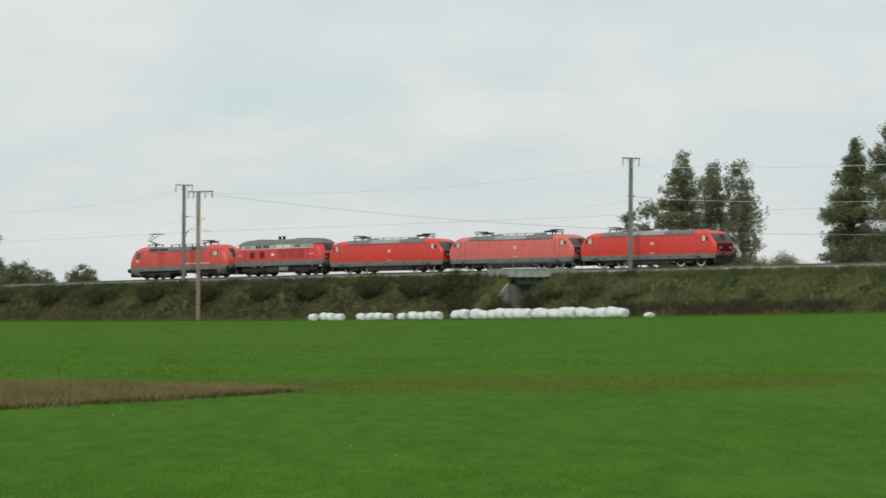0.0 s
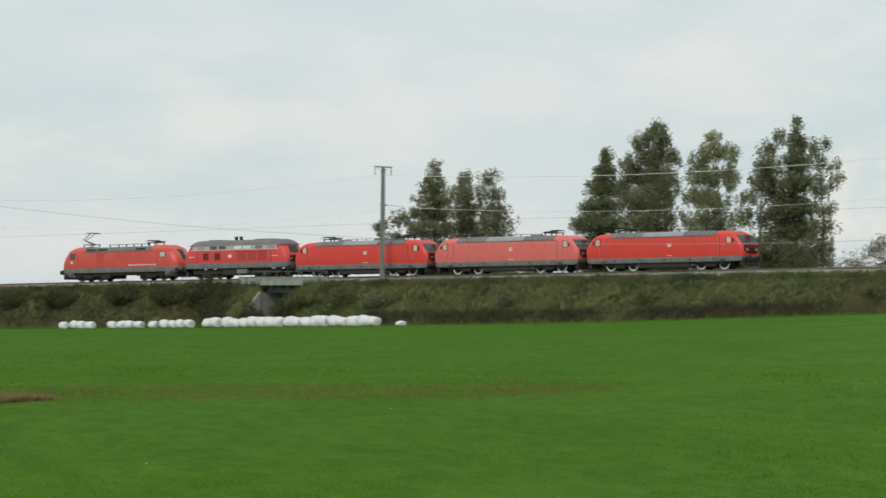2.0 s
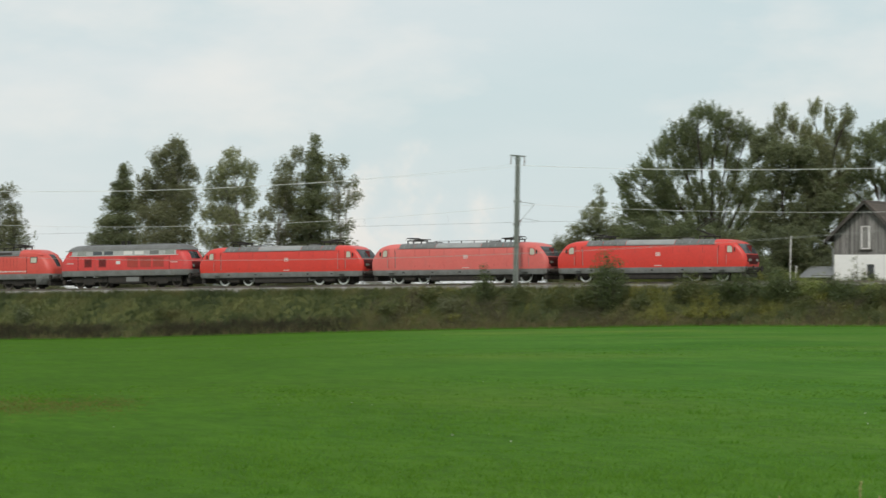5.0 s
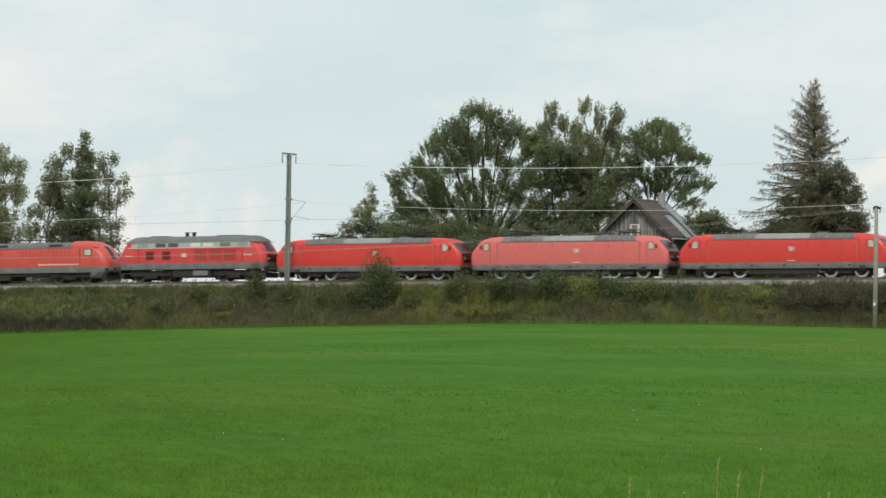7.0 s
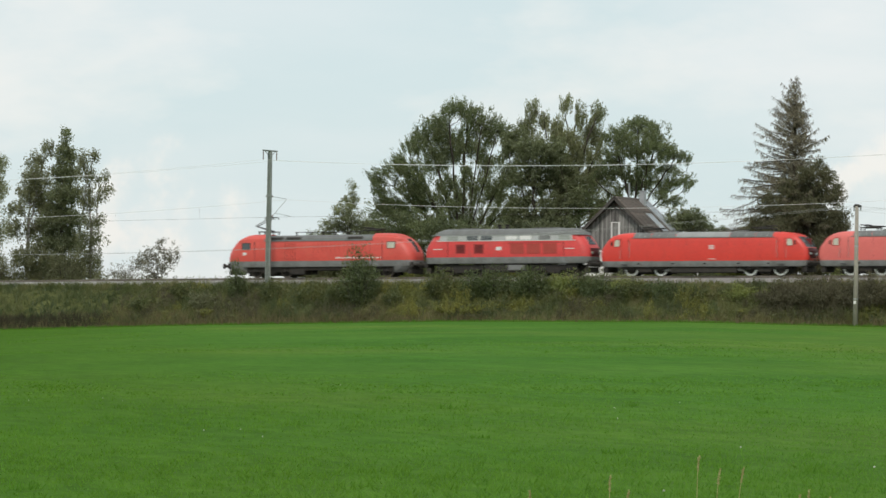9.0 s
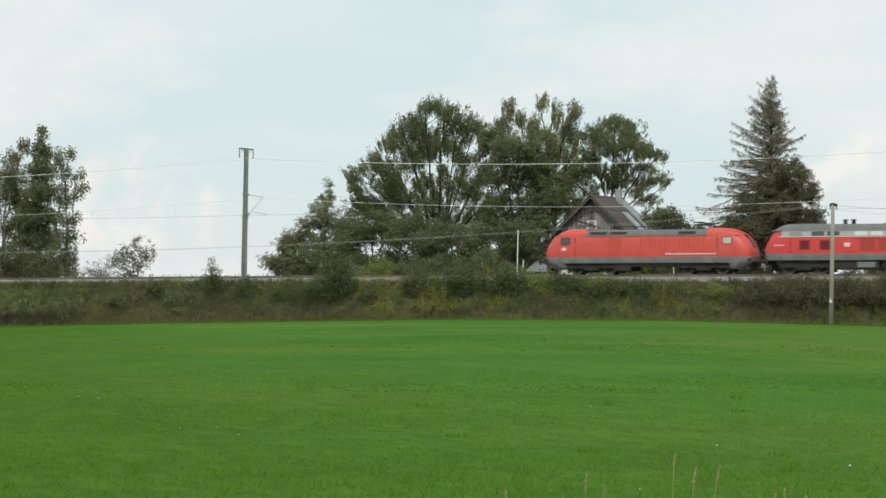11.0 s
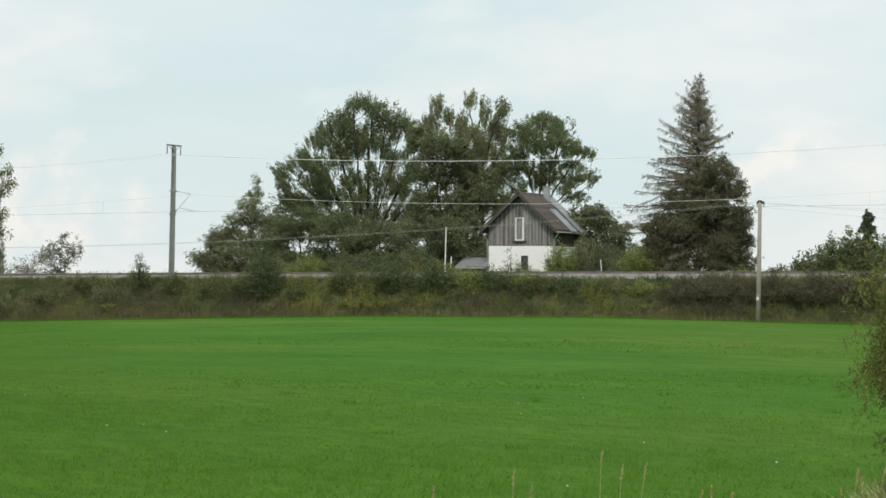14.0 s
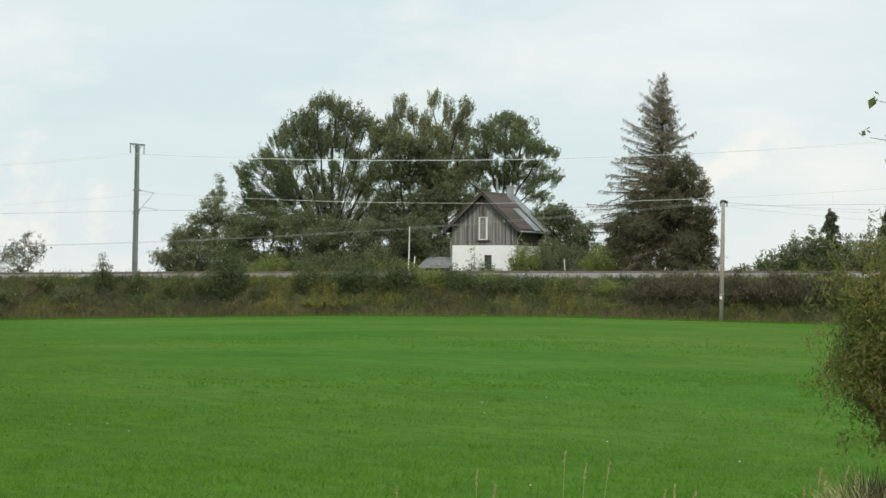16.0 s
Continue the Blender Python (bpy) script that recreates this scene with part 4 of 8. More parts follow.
def round_electric():
    """A streamlined Bo'Bo' electric with rounded noses, 19.3 m over buffers."""
    loco = new("streamlined_locomotive")
    tagged(loco, "orange-red streamlined electric locomotive with one raised pantograph", "locomotive", "locomotives of the train")
    red = M["red_orange"]
    part("body", hull([(1.42, 9.10, 1.46), (1.75, 9.12, 1.49), (2.1, 9.03, 1.49), (2.6, 8.76, 1.48), (3.0, 8.45, 1.45), (3.3, 8.08, 1.36), (3.5, 7.65, 1.22), (3.6, 7.1, 1.0)], corner=1.3, nose=0.74), red, loco)
    part("skirt", hull([(0.93, 9.05, 1.44), (1.0, 9.15, 1.47), (1.45, 9.14, 1.478)], corner=1.3, nose=0.74), M["skirt"], loco, "grey lower body band")
    for sgn in (-1, 1):
        # deep nose apron with its slanted trailing edge
        ap = hull([(0.42, 0.72, 1.22), (0.6, 0.98, 1.34), (0.94, 1.42, 1.44)], corner=0.9, nose=0.72)
        for v in ap.verts:
            v.co.x = sgn * (7.62 + v.co.x) if v.co.x > 0 else sgn * (7.62 - 0.5 * (0.94 - v.co.z) + 0.35 * v.co.x)
        bmesh.ops.recalc_face_normals(ap, faces=ap.faces)
        part("nose_apron", ap, M["skirt"], loco, "grey apron under the nose")
    for sgn in (-1, 1):
        # red hood over the cab
        hd = bmesh.new()
        prof = [(-1.41, 3.2), (-1.34, 3.42), (-1.1, 3.66), (-0.75, 3.79), (0.75, 3.79), (1.1, 3.66), (1.34, 3.42), (1.41, 3.2)]
        rings = [[hd.verts.new((sgn * x, y * k, 3.2 + (z - 3.2) * h)) for y, z in prof] for x, k, h in ((5.3, 1.012, 1.0), (6.6, 1.012, 1.0), (7.2, 0.985, 0.88), (7.75, 0.95, 0.52), (8.05, 0.90, 0.1))]
        for a, b in zip(rings, rings[1:]):
            for i in range(len(prof) - 1):
                hd.faces.new((a[i], a[i + 1], b[i + 1], b[i]))
        hd.faces.new(rings[0]), hd.faces.new(rings[-1][::-1])
        bmesh.ops.recalc_face_normals(hd, faces=hd.faces)
        part("cab_hood", hd, red, loco)
        windscreen(loco, sgn, [(2.15, 9.03), (2.6, 8.8), (3.02, 8.47), (3.3, 8.14)], M["glass"], 0.98, 0.36)
        for y in (-0.72, 0.72):
            part("headlight", boxes((min(sgn * 8.93, sgn * 9.06), max(sgn * 8.93, sgn * 9.06), y - 0.17, y + 0.17, 1.72, 1.88), bevel=0.03), M["pale_glass"], loco)
        x = sgn * 7.1
        panel_on_side("window_frame", loco, x - 0.43, x + 0.43, 2.44, 3.06, 1.468, M["dark"], thick=0.025, lean=0.05)
        panel_on_side("cab_window", loco, x - 0.36, x + 0.36, 2.49, 3.01, 1.472, M["sky_lit_glass"] if sgn > 0 else M["glass"], thick=0.03, lean=0.05)
        x = sgn * 6.25
        panel_on_side("door_seam", loco, x - 0.03, x + 0.03, 1.5, 3.1, 1.478, M["front_dark"], thick=0.02)
    rf = bmesh.new()
    prof = [(-1.44, 3.15), (-1.34, 3.4), (-1.1, 3.6), (-0.8, 3.68), (0.8, 3.68), (1.1, 3.6), (1.34, 3.4), (1.44, 3.15)]
    ends = [[rf.verts.new((x, y * 1.02, z + 0.01)) for y, z in prof] for x in (-5.29, 5.29)]
    for i in range(len(prof) - 1):
        rf.faces.new((ends[0][i], ends[1][i], ends[1][i + 1], ends[0][i + 1]))
    rf.faces.new(ends[0]), rf.faces.new(ends[1][::-1])
    part("roof_hood", rf, M["roof"], loco, "grey roof hood between the cabs")
    for x in (-4.2, -2.4, 3.6):
        panel_on_side("roof_grille", loco, x - 0.75, x + 0.75, 3.3, 3.52, 1.42, M["dark"], thick=0.03, lean=0.42)
    for i in range(14):
        x = -0.4 + i * 0.42
        panel_on_side("grille_slat", loco, x - 0.03, x + 0.03, 2.15, 3.0, 1.482, M["red_grille"], thick=0.012)
    for i in range(5):
        x = -3.2 + i * 0.24
        panel_on_side("grille_slat", loco, x - 0.045, x + 0.045, 1.55, 3.05, 1.482, M["red_grille"], thick=0.014)
    rng = random.Random(3)
    x = 1.75
    for i in range(24):
        w = rng.uniform(0.08, 0.19)
        high = rng.choice((0.10, 0.10, 0.15))
        panel_on_side("lettering_bar", loco, x, x + w, 1.62, 1.62 + high, 1.486, M["white"], "pale illegible lettering" if i == 0 else "", thick=0.008)
        x += w + 0.055
    panel_on_side("emblem", loco, -7.45, -7.05, 1.98, 2.24, 1.484, M["white"], "small white emblem", thick=0.012)
    part("underfloor_box", boxes((-2.9, -1.4, -1.25, 1.25, 0.26, 0.98), (-1.4, 2.9, -1.25, 1.25, 0.62, 0.98), bevel=0.05), M["dark"], loco)
    ins = bmesh.new()
    for x in (-3.0, -1.6, -0.4, 0.8, 2.0, 3.2):
        rod(ins, (x, 0.3, 3.66), (x, 0.3, 3.98), 0.07, sides=7)
    rod(ins, (-3.2, 0.3, 3.98), (3.4, 0.3, 3.98), 0.03, sides=6)
    part("roof_busbar", ins, M["dark"], loco)
    pantograph(loco, -5.6, 3.84, True, 1, 1.42)
    pantograph(loco, 4.6, 3.86, False, -1)
    buffers(loco, 9.64, 0.6)
    return loco, running_gear(loco, (-4.95, 4.95), 3.0, "rail")


def diesel():
    """A B'B' diesel with a tall grey roof, a strip of upper windows and raked ends, 16.4 m over buffers."""
    loco = new("diesel_locomotive")
    tagged(loco, "dusty red diesel locomotive with grey roof and sooty exhausts", "locomotive", "locomotives of the train")
    red = M["red_deep"]
    part("body", hull([(1.6, 7.62, 1.50), (2.0, 7.62, 1.52), (2.45, 7.5, 1.52), (3.05, 7.12, 1.50), (3.5, 6.75, 1.44)], corner=0.7, nose=0.88), red, loco)
    part("skirt", hull([(1.1, 7.55, 1.46), (1.2, 7.62, 1.5), (1.64, 7.64, 1.51)], corner=0.7, nose=0.88), M["skirt"], loco, "grey dusty lower band")
    part("window_band", hull([(3.0, 6.3, 1.515), (3.5, 6.2, 1.46)], corner=0.15, nose=0.97), M["band"], loco, "light grey band of upper windows")
    part("roof", hull([(3.46, 6.9, 1.47), (3.62, 6.75, 1.40), (3.85, 6.4, 1.2), (4.0, 6.1, 0.85), (4.05, 5.9, 0.4)], corner=0.5, nose=0.9), M["roof"], loco, "rounded sooty grey roof")
    panel_on_side("roof_gutter", loco, -6.9, 6.9, 3.46, 3.52, 1.47, M["roof_light"], thick=0.03)
    panel_on_side("trim_strip", loco, -6.4, 6.4, 2.98, 3.04, 1.515, M["white"], thick=0.012)
    for x, m_ in ((-3.05, "glass"), (-1.75, "glass"), (0.55, "white"), (1.85, "white"), (-4.9, "pale_glass"), (3.6, "skirt"), (5.4, "pale_glass")):
        panel_on_side("upper_window", loco, x - 0.52, x + 0.52, 3.08, 3.42, 1.51, M[m_], thick=0.02, lean=0.1)
    for x in (-4.15, -2.45):
        panel_on_side("window_frame", loco, x - 0.46, x + 0.46, 1.93, 2.74, 1.520, M["red_shadow"], thick=0.012)
        panel_on_side("lower_window", loco, x - 0.38, x + 0.38, 2.0, 2.68, 1.524, M["front_dark"], thick=0.015)
        for q in range(4):
            panel_on_side("window_slat", loco, x - 0.38, x + 0.38, 2.1 + q * 0.15, 2.13 + q * 0.15, 1.53, M["red_shadow"], thick=0.014)
    panel_on_side("side_rib", loco, 0.2, 5.1, 2.78, 2.84, 1.522, M["red_shadow"], thick=0.012)
    for x in (1.1, 2.6, 4.1):
        panel_on_side("side_grille", loco, x - 0.62, x + 0.62, 1.9, 2.75, 1.522, M["red_grille"], thick=0.02)
        for q in range(5):
            panel_on_side("grille_slat", loco, x - 0.6, x + 0.6, 1.98 + q * 0.16, 2.01 + q * 0.16, 1.53, M["red_shadow"], thick=0.018)
    panel_on_side("emblem", loco, -0.85, -0.35, 2.2, 2.5, 1.525, M["white"], "small white emblem plate", thick=0.01)
    for x in (-6.3, 5.9):
        panel_on_side("lettering_bar", loco, x - 0.42, x + 0.42, 2.28, 2.36, 1.52, M["white"], thick=0.012)
    for sgn in (-1, 1):
        windscreen(loco, sgn, [(2.66, 7.40), (3.05, 7.14), (3.34, 6.90)], M["glass"], 1.02, 0.12)
        windscreen(loco, sgn, [(1.68, 7.65), (2.0, 7.65), (2.36, 7.55)], M["front_dark"], 0.98, 0.08, "front_panel", "dark red blotched front panel")
        panel_on_side("door_seam", loco, sgn * 5.35 - 0.03, sgn * 5.35 + 0.03, 1.65, 2.95, 1.518, M["front_dark"], thick=0.015)
        for y in (-0.8, 0.8):
            part("headlight", rods(((sgn * 7.55, y, 1.95), (sgn * 7.7, y, 1.95), 0.12), sides=12), M["pale_glass"], loco)
    for x in (-1.25, -0.55):
        part("exhaust", rods(((x, 0.15, 3.95), (x, 0.15, 4.36), 0.17), ((x, 0.15, 4.36), (x, 0.15, 4.42), 0.24), sides=10), M["dark"], loco, "sooty exhaust stack")
    for x0, x1 in ((2.2, 4.6), (-4.6, -3.0)):
        part("roof_vent", boxes((x0, x1, -0.65, 0.65, 3.98, 4.11), bevel=0.03), M["roof"], loco)
    part("fuel_tank", boxes((-2.0, 2.0, -1.3, 1.3, 0.36, 1.12), bevel=0.08), M["dark"], loco)
    part("tank_plate", boxes((0.2, 1.7, -1.33, -1.30, 0.55, 0.98), bevel=0.01), M["skirt"], loco)
    buffers(loco, 8.2, 0.6)
    return loco, running_gear(loco, (-4.3, 4.3), 2.8, "rail")


# rear to front, as the train runs towards growing s
TRAIN = []


def build_train():
    back = 0.0
    for length, made in ((19.28, round_electric()), (16.4, diesel()), (18.9, box_electric("red", "bright red electric locomotive with two folded pantographs")),
                         (18.9, box_electric("red_faded", "faded pinkish-red electric locomotive with folded pantographs")),
                         (18.9, box_electric("red", "red leading electric locomotive with front pantograph raised", 1))):
        TRAIN.append((made[0], made[1], back + length / 2))
        back += length


TRAIN_S0, TRAIN_V = -154.2, 16.3


def motions():
    for loco, sets, mid_ in TRAIN:
        rows = []
        for k in range(33):
            t = k * 0.5
            s = TRAIN_S0 + TRAIN_V * t + mid_
            a, b = xy(s - 5, 0), xy(s + 5, 0)
            za, zb = float(rail_z(s - 5)), float(rail_z(s + 5))
            turn_ = math.degrees(math.atan2(b[1] - a[1], b[0] - a[0]))
            rows.append((t, pose((a[0] + b[0]) / 2, (a[1] + b[1]) / 2, (za + zb) / 2, 0, -math.degrees(math.atan2(zb - za, 10)), turn_)))
        walk(loco, rows)
        step = math.degrees(TRAIN_V / FPS / WHEEL_R)
        for k, (ws, x) in enumerate(sets):
            walk(ws, [(f / FPS, pose(x, 0, WHEEL_R, 0, (k * 37 + f * step) % 360, 0)) for f in range(481)])
    flight = ((14.0, 65.64, 270.65, 4.93), (14.1, 65.86, 273.0, 5.19), (14.2, 66.0, 275.6, 5.33), (14.4, 66.3, 281.1, 5.63), (14.6, 66.44, 286.45, 5.83), (14.8, 66.65, 291.95, 6.05), (14.9, 66.84, 294.3, 6.34))
    for bird, wings in BIRD:
        rows = [(0, pose(*flight[0][1:], 0, 0, 100))] + [(t, pose(x, y, z, 0, -4, 100 + 4 * math.sin(t * 9))) for t, x, y, z in flight] + [(16, pose(*flight[-1][1:], 0, 0, 100))]
        walk(bird, rows)
        for wing, sgn in wings:
            beat = [(14.05 + 0.1 * k, pose(0, 0, 0.02, sgn * (28 if k % 2 else -24), 0, 0)) for k in range(9)]
            walk(wing, [(0, pose(0, 0, 0.02, -50 * sgn, 0, 0)), (13.95, pose(0, 0, 0.02, -50 * sgn, 0, 0))] + beat + [(14.95, pose(0, 0, 0.02, -50 * sgn, 0, 0)), (16, pose(0, 0, 0.02, -50 * sgn, 0, 0))])


BIRD = []


def build_bird():
    """A small dark bird that leaves the sapling on the bank and drops into the thin tree behind the track."""
    bird = new("small_bird")
    tagged(bird, "small dark bird flying low over the track", "bird")
    bm = bmesh.new()
    rings = []
    for x, r in ((-0.12, 0.004), (-0.09, 0.026), (-0.02, 0.045), (0.05, 0.038), (0.085, 0.026), (0.11, 0.027), (0.13, 0.016), (0.155, 0.003)):
        rings.append([bm.verts.new((x, r * math.cos(q * 0.7854), r * 0.9 * math.sin(q * 0.7854) + (0.012 if x > 0.08 else 0))) for q in range(8)])
    for a, b in zip(rings, rings[1:]):
        for i in range(8):
            j = (i + 1) % 8
            bm.faces.new((a[i], a[j], b[j], b[i]))
    bm.faces.new(rings[0][::-1]), bm.faces.new(rings[-1])
    bmesh.ops.recalc_face_normals(bm, faces=bm.faces)
    part("body", bm, M["feather"], bird, smooth=True)
    tail = bmesh.new()
    box(tail, -0.23, -0.09, -0.03, 0.03, -0.006, 0.004)
    part("tail", tail, M["feather"], bird)
    wings = []
    for sgn in (-1, 1):
        w = bmesh.new()
        outline = [(0.06, 0.0), (0.075, 0.10), (0.04, 0.20), (-0.03, 0.27), (-0.05, 0.2), (-0.07, 0.1), (-0.06, 0.0)]
        faces = [[w.verts.new((x, sgn * y, z)) for x, y in outline] for z in (-0.004, 0.006)]
        w.faces.new(faces[0][::-1]), w.faces.new(faces[1])
        for i in range(len(outline)):
            j = (i + 1) % len(outline)
            w.faces.new((faces[0][i], faces[0][j], faces[1][j], faces[1][i]))
        bmesh.ops.recalc_face_normals(w, faces=w.faces)
        wings.append((part("wing", w, M["feather"], bird), sgn))
    BIRD.append((bird, wings))


# ---- masts, poles and wires ----
MAST_S = (-211.0, -141.0, -71.8, -1.8, 68.2)
MAST_N = 3.3


def catenary_mast(s):
    """A flat lattice mast: two channels joined by battens, a cross-arm with two hung insulators, and the cantilever over the track."""
    m = new("catenary_mast")
    base = float(rail_z(s)) - 0.7
    m.matrix_world = Matrix.Translation(place(s, MAST_N, base)) @ pose(0, 0, 0, 0, 0.8, heading(s))
    tagged(m, "grey galvanised flat lattice catenary mast beside the track", "catenary mast", "masts along the line")
    h = 11.65 + 0.0025 * s
    for sgn in (-1, 1):
        ch = bmesh.new()
        for z0, z1 in ((0.0, h),):
            w0, w1 = 0.235, 0.165
            ring = [[ch.verts.new((sgn * (w - q), y, z)) for q, y in ((0, -0.11), (0, 0.11), (0.06, 0.11), (0.06, 0.09), (0.02, 0.09), (0.02, -0.09), (0.06, -0.09), (0.06, -0.11))] for z, w in ((z0, w0), (z1, w1))]
            for i in range(8):
                j = (i + 1) % 8
                ch.faces.new((ring[0][i], ring[0][j], ring[1][j], ring[1][i]))
            ch.faces.new(ring[0]), ch.faces.new(ring[1][::-1])
        part("channel", ch, M["mast"], m)
    lace = bmesh.new()
    z, k = 0.25, 0
    while z < h - 0.4:
        w = 0.235 - 0.07 * z / h - 0.03
        for y in (-0.1, 0.1):
            box(lace, -w, w, y - 0.008, y + 0.008, z, z + 0.09)
            q = 1 if k % 2 else -1
            rod(lace, (-q * w, y, z + 0.09), (q * w, y, z + 0.36), 0.022, sides=4)
        z, k = z + 0.36, k + 1
    part("lacing", lace, M["mast"], m, "riveted straps and diagonal lacing")
    web = bmesh.new()
    foot, head_ = [[web.verts.new((x, y, z)) for x, y in ((-w, -0.012), (w, -0.012), (w, 0.012), (-w, 0.012))] for z, w in ((0.2, 0.212), (h - 0.25, 0.142))]
    for i in range(4):
        web.faces.new((foot[i], foot[(i + 1) % 4], head_[(i + 1) % 4], head_[i]))
    web.faces.new(foot[::-1]), web.faces.new(head_)
    part("web_plate", web, M["mast"], m, "thin plate between the channels")
    part("foundation", boxes((-0.45, 0.45, -0.45, 0.45, -1.2, 0.05), bevel=0.04), M["concrete"], m)
    arm = part("cross_arm", boxes((-0.05, 0.05, -1.3, 1.3, h - 0.02, h + 0.1), (-0.12, 0.12, -0.1, 0.1, h - 0.2, h + 0.1), bevel=0.01), M["mast"], m)
    part("arm_brace", rods(((0, -0.1, h - 0.5), (0, -0.85, h - 0.01), 0.025), ((0, 0.1, h - 0.5), (0, 0.85, h - 0.01), 0.025), sides=5), M["mast"], m)
    for y in (-1.2, 1.2):
        ins = rods(((0, y, h - 0.02), (0, y, h - 0.75), 0.03), *[((0, y, h - 0.16 - q * 0.16), (0, y, h - 0.24 - q * 0.16), 0.07, 0.04) for q in range(4)], sides=8)
        part("insulator", ins, M["insulator"], arm)
    top, low = 7.75, 5.75
    cant = part("cantilever", rods(((0, 0.15, top), (0, 3.15, top - 0.15), 0.019), ((0, 0.15, low), (0, 3.1, top - 0.2), 0.021), ((0, 1.0, low + 0.55), (0, 3.9, low + 0.38), 0.018), ((0, 3.7, low + 0.38), (0, 3.2, low + 0.22), 0.014), sides=7), M["mast"], m, "tubular cantilever over the track")
    for p0, p1 in (((0, 0.25, top), (0, 0.65, top - 0.03)), ((0, 0.35, low + 0.15), (0, 0.7, low + 0.36))):
        part("insulator", rods((p0, p1, 0.055), sides=8), M["insulator"], cant)
    for z in (top, low):
        part("clamp", boxes((-0.26, 0.26, -0.16, 0.16, z - 0.08, z + 0.08)), M["mast"], m)


def wire(name, pts, r, label, sides=5, metal="wire"):
    vs, fs = [], []
    tube(vs, fs, [np.array(p, dtype=float) for p in pts], [r] * len(pts), sides)
    ob = new(name, mesh_of(name, vs, fs, M[metal], smooth=True))
    tagged(ob, label, "overhead wire")
    return ob


def sag_line(a, b, sag, steps=24):
    a, b = np.array(a, dtype=float), np.array(b, dtype=float)
    return [a + (b - a) * k / steps - np.array((0, 0, 4 * sag * (k / steps) * (1 - k / steps))) for k in range(steps + 1)]


def build_wires():
    def joined(points_of, sag):
        pts = []
        for a, b in zip(MAST_S, MAST_S[1:]):
            pts += sag_line(points_of(a), points_of(b), sag)[(1 if pts else 0):]
        return pts

    for off, low in ((-1.2, 1.0), (1.2, 1.16)):
        wire("feeder_wire", joined(lambda s: place(s, MAST_N + off, float(rail_z(s)) + 10.18 + 0.0025 * s), low), 0.011, "pale aluminium feeder wire hung from the cross-arms")
    wire("messenger_wire", joined(lambda s: place(s, 0.15, float(rail_z(s)) + 6.85), 1.15), 0.013, "messenger wire of the overhead line")
    wire("contact_wire", joined(lambda s: place(s, 0.0, float(rail_z(s)) + 5.35), 0.05), 0.008, "thin dark contact wire over the track", metal="copper")
    for a, b in zip(MAST_S, MAST_S[1:]):
        for k in range(1, 8):
            u = k / 8
            s = a + (b - a) * u
            z1 = float(rail_z(a)) * (1 - u) + float(rail_z(b)) * u
            wire("dropper", [place(s, 0.1, z1 + 6.85 - 4.6 * u * (1 - u)), place(s, 0.0, z1 + 5.33 - 0.2 * u * (1 - u))], 0.004, "thin dropper between messenger and contact wire", 4, "copper")
    top_b, top_c = place(-130.2, 10, 11.75), place(53.3, 10, 9.55)
    for dx, dz in ((-0.3, 0.0), (0.3, -0.05)):
        a, b = top_b + Vector((dx, 0, 0)), top_c + Vector((dx, 0, dz))
        wire("line_wire", sag_line(a, b, 4.65, 40), 0.009, "sagging service wire between two field poles", metal="wire_dull")
    far = place(110, 16, 7.2)
    for dz, e in ((0, 0.0), (-0.35, -1.2), (-0.1, 1.6)):
        wire("line_wire", sag_line(top_c + Vector((0, 0, dz)), far + Vector((0, 0, e)), 0.7, 16), 0.007, "thin service wire leaving the field pole", metal="wire_dull")


def build_poles():
    p = new("field_pole")
    p.matrix_world = Matrix.Translation(place(-130.2, 10)) @ pose(0, 0, 0, 0, 0.5, heading(-130))
    tagged(p, "tall brownish lattice pole with cross-arm at the meadow edge", "pole")
    for sgn in (-1, 1):
        part("channel", boxes((sgn * 0.2 - 0.03, sgn * 0.2 + 0.03, -0.11, 0.11, -0.4, 14.4)), M["pole_brown"], p)
    rung = bmesh.new()
    for k in range(42):
        for y in (-0.09, 0.09):
            box(rung, -0.168, 0.168, y - 0.01, y + 0.01, -0.2 + k * 0.345, -0.02 + k * 0.345)
    part("rungs", rung, M["pole_brown"], p, "straps joining the two channels")
    arm = part("cross_arm", boxes((-1.9, 2.5, -0.06, 0.06, 14.3, 14.45), bevel=0.01), M["pole_brown"], p)
    for x in (-1.75, -0.85, 1.2, 2.35):
        part("insulator", rods(((x, 0, 14.3), (x, 0, 13.65), 0.06), sides=8), M["insulator"], arm)
    c = new("wooden_pole")
    c.matrix_world = Matrix.Translation(place(53.3, 10)) @ pose(0, 0, 0, 0, 0.6, heading(53))
    tagged(c, "pale weathered pole carrying service wires at the meadow edge", "pole")
    part("shaft", rods(((0, 0, -0.6), (0, 0, 9.35), 0.21, 0.135), sides=14), M["pole"], c, smooth=True)
    part("cap", boxes((-0.26, 0.36, -0.09, 0.09, 9.24, 9.40), (-0.16, 0.18, -0.16, 0.16, 9.40, 9.48), bevel=0.02), M["dark"], c)
    for x in (-0.22, 0.30):
        part("insulator", rods(((x, 0, 9.24), (x, 0, 8.95), 0.06, 0.045), sides=8), M["zinc"], c)
    part("pole_band", rods(((0, 0, 6.2), (0, 0, 6.28), 0.165), ((0, 0, 2.1), (0, 0, 2.18), 0.2), sides=14), M["zinc"], c)
    part("warning_plate", boxes((-0.1, 0.1, -0.215, -0.2, 1.75, 2.0)), M["white"], c)


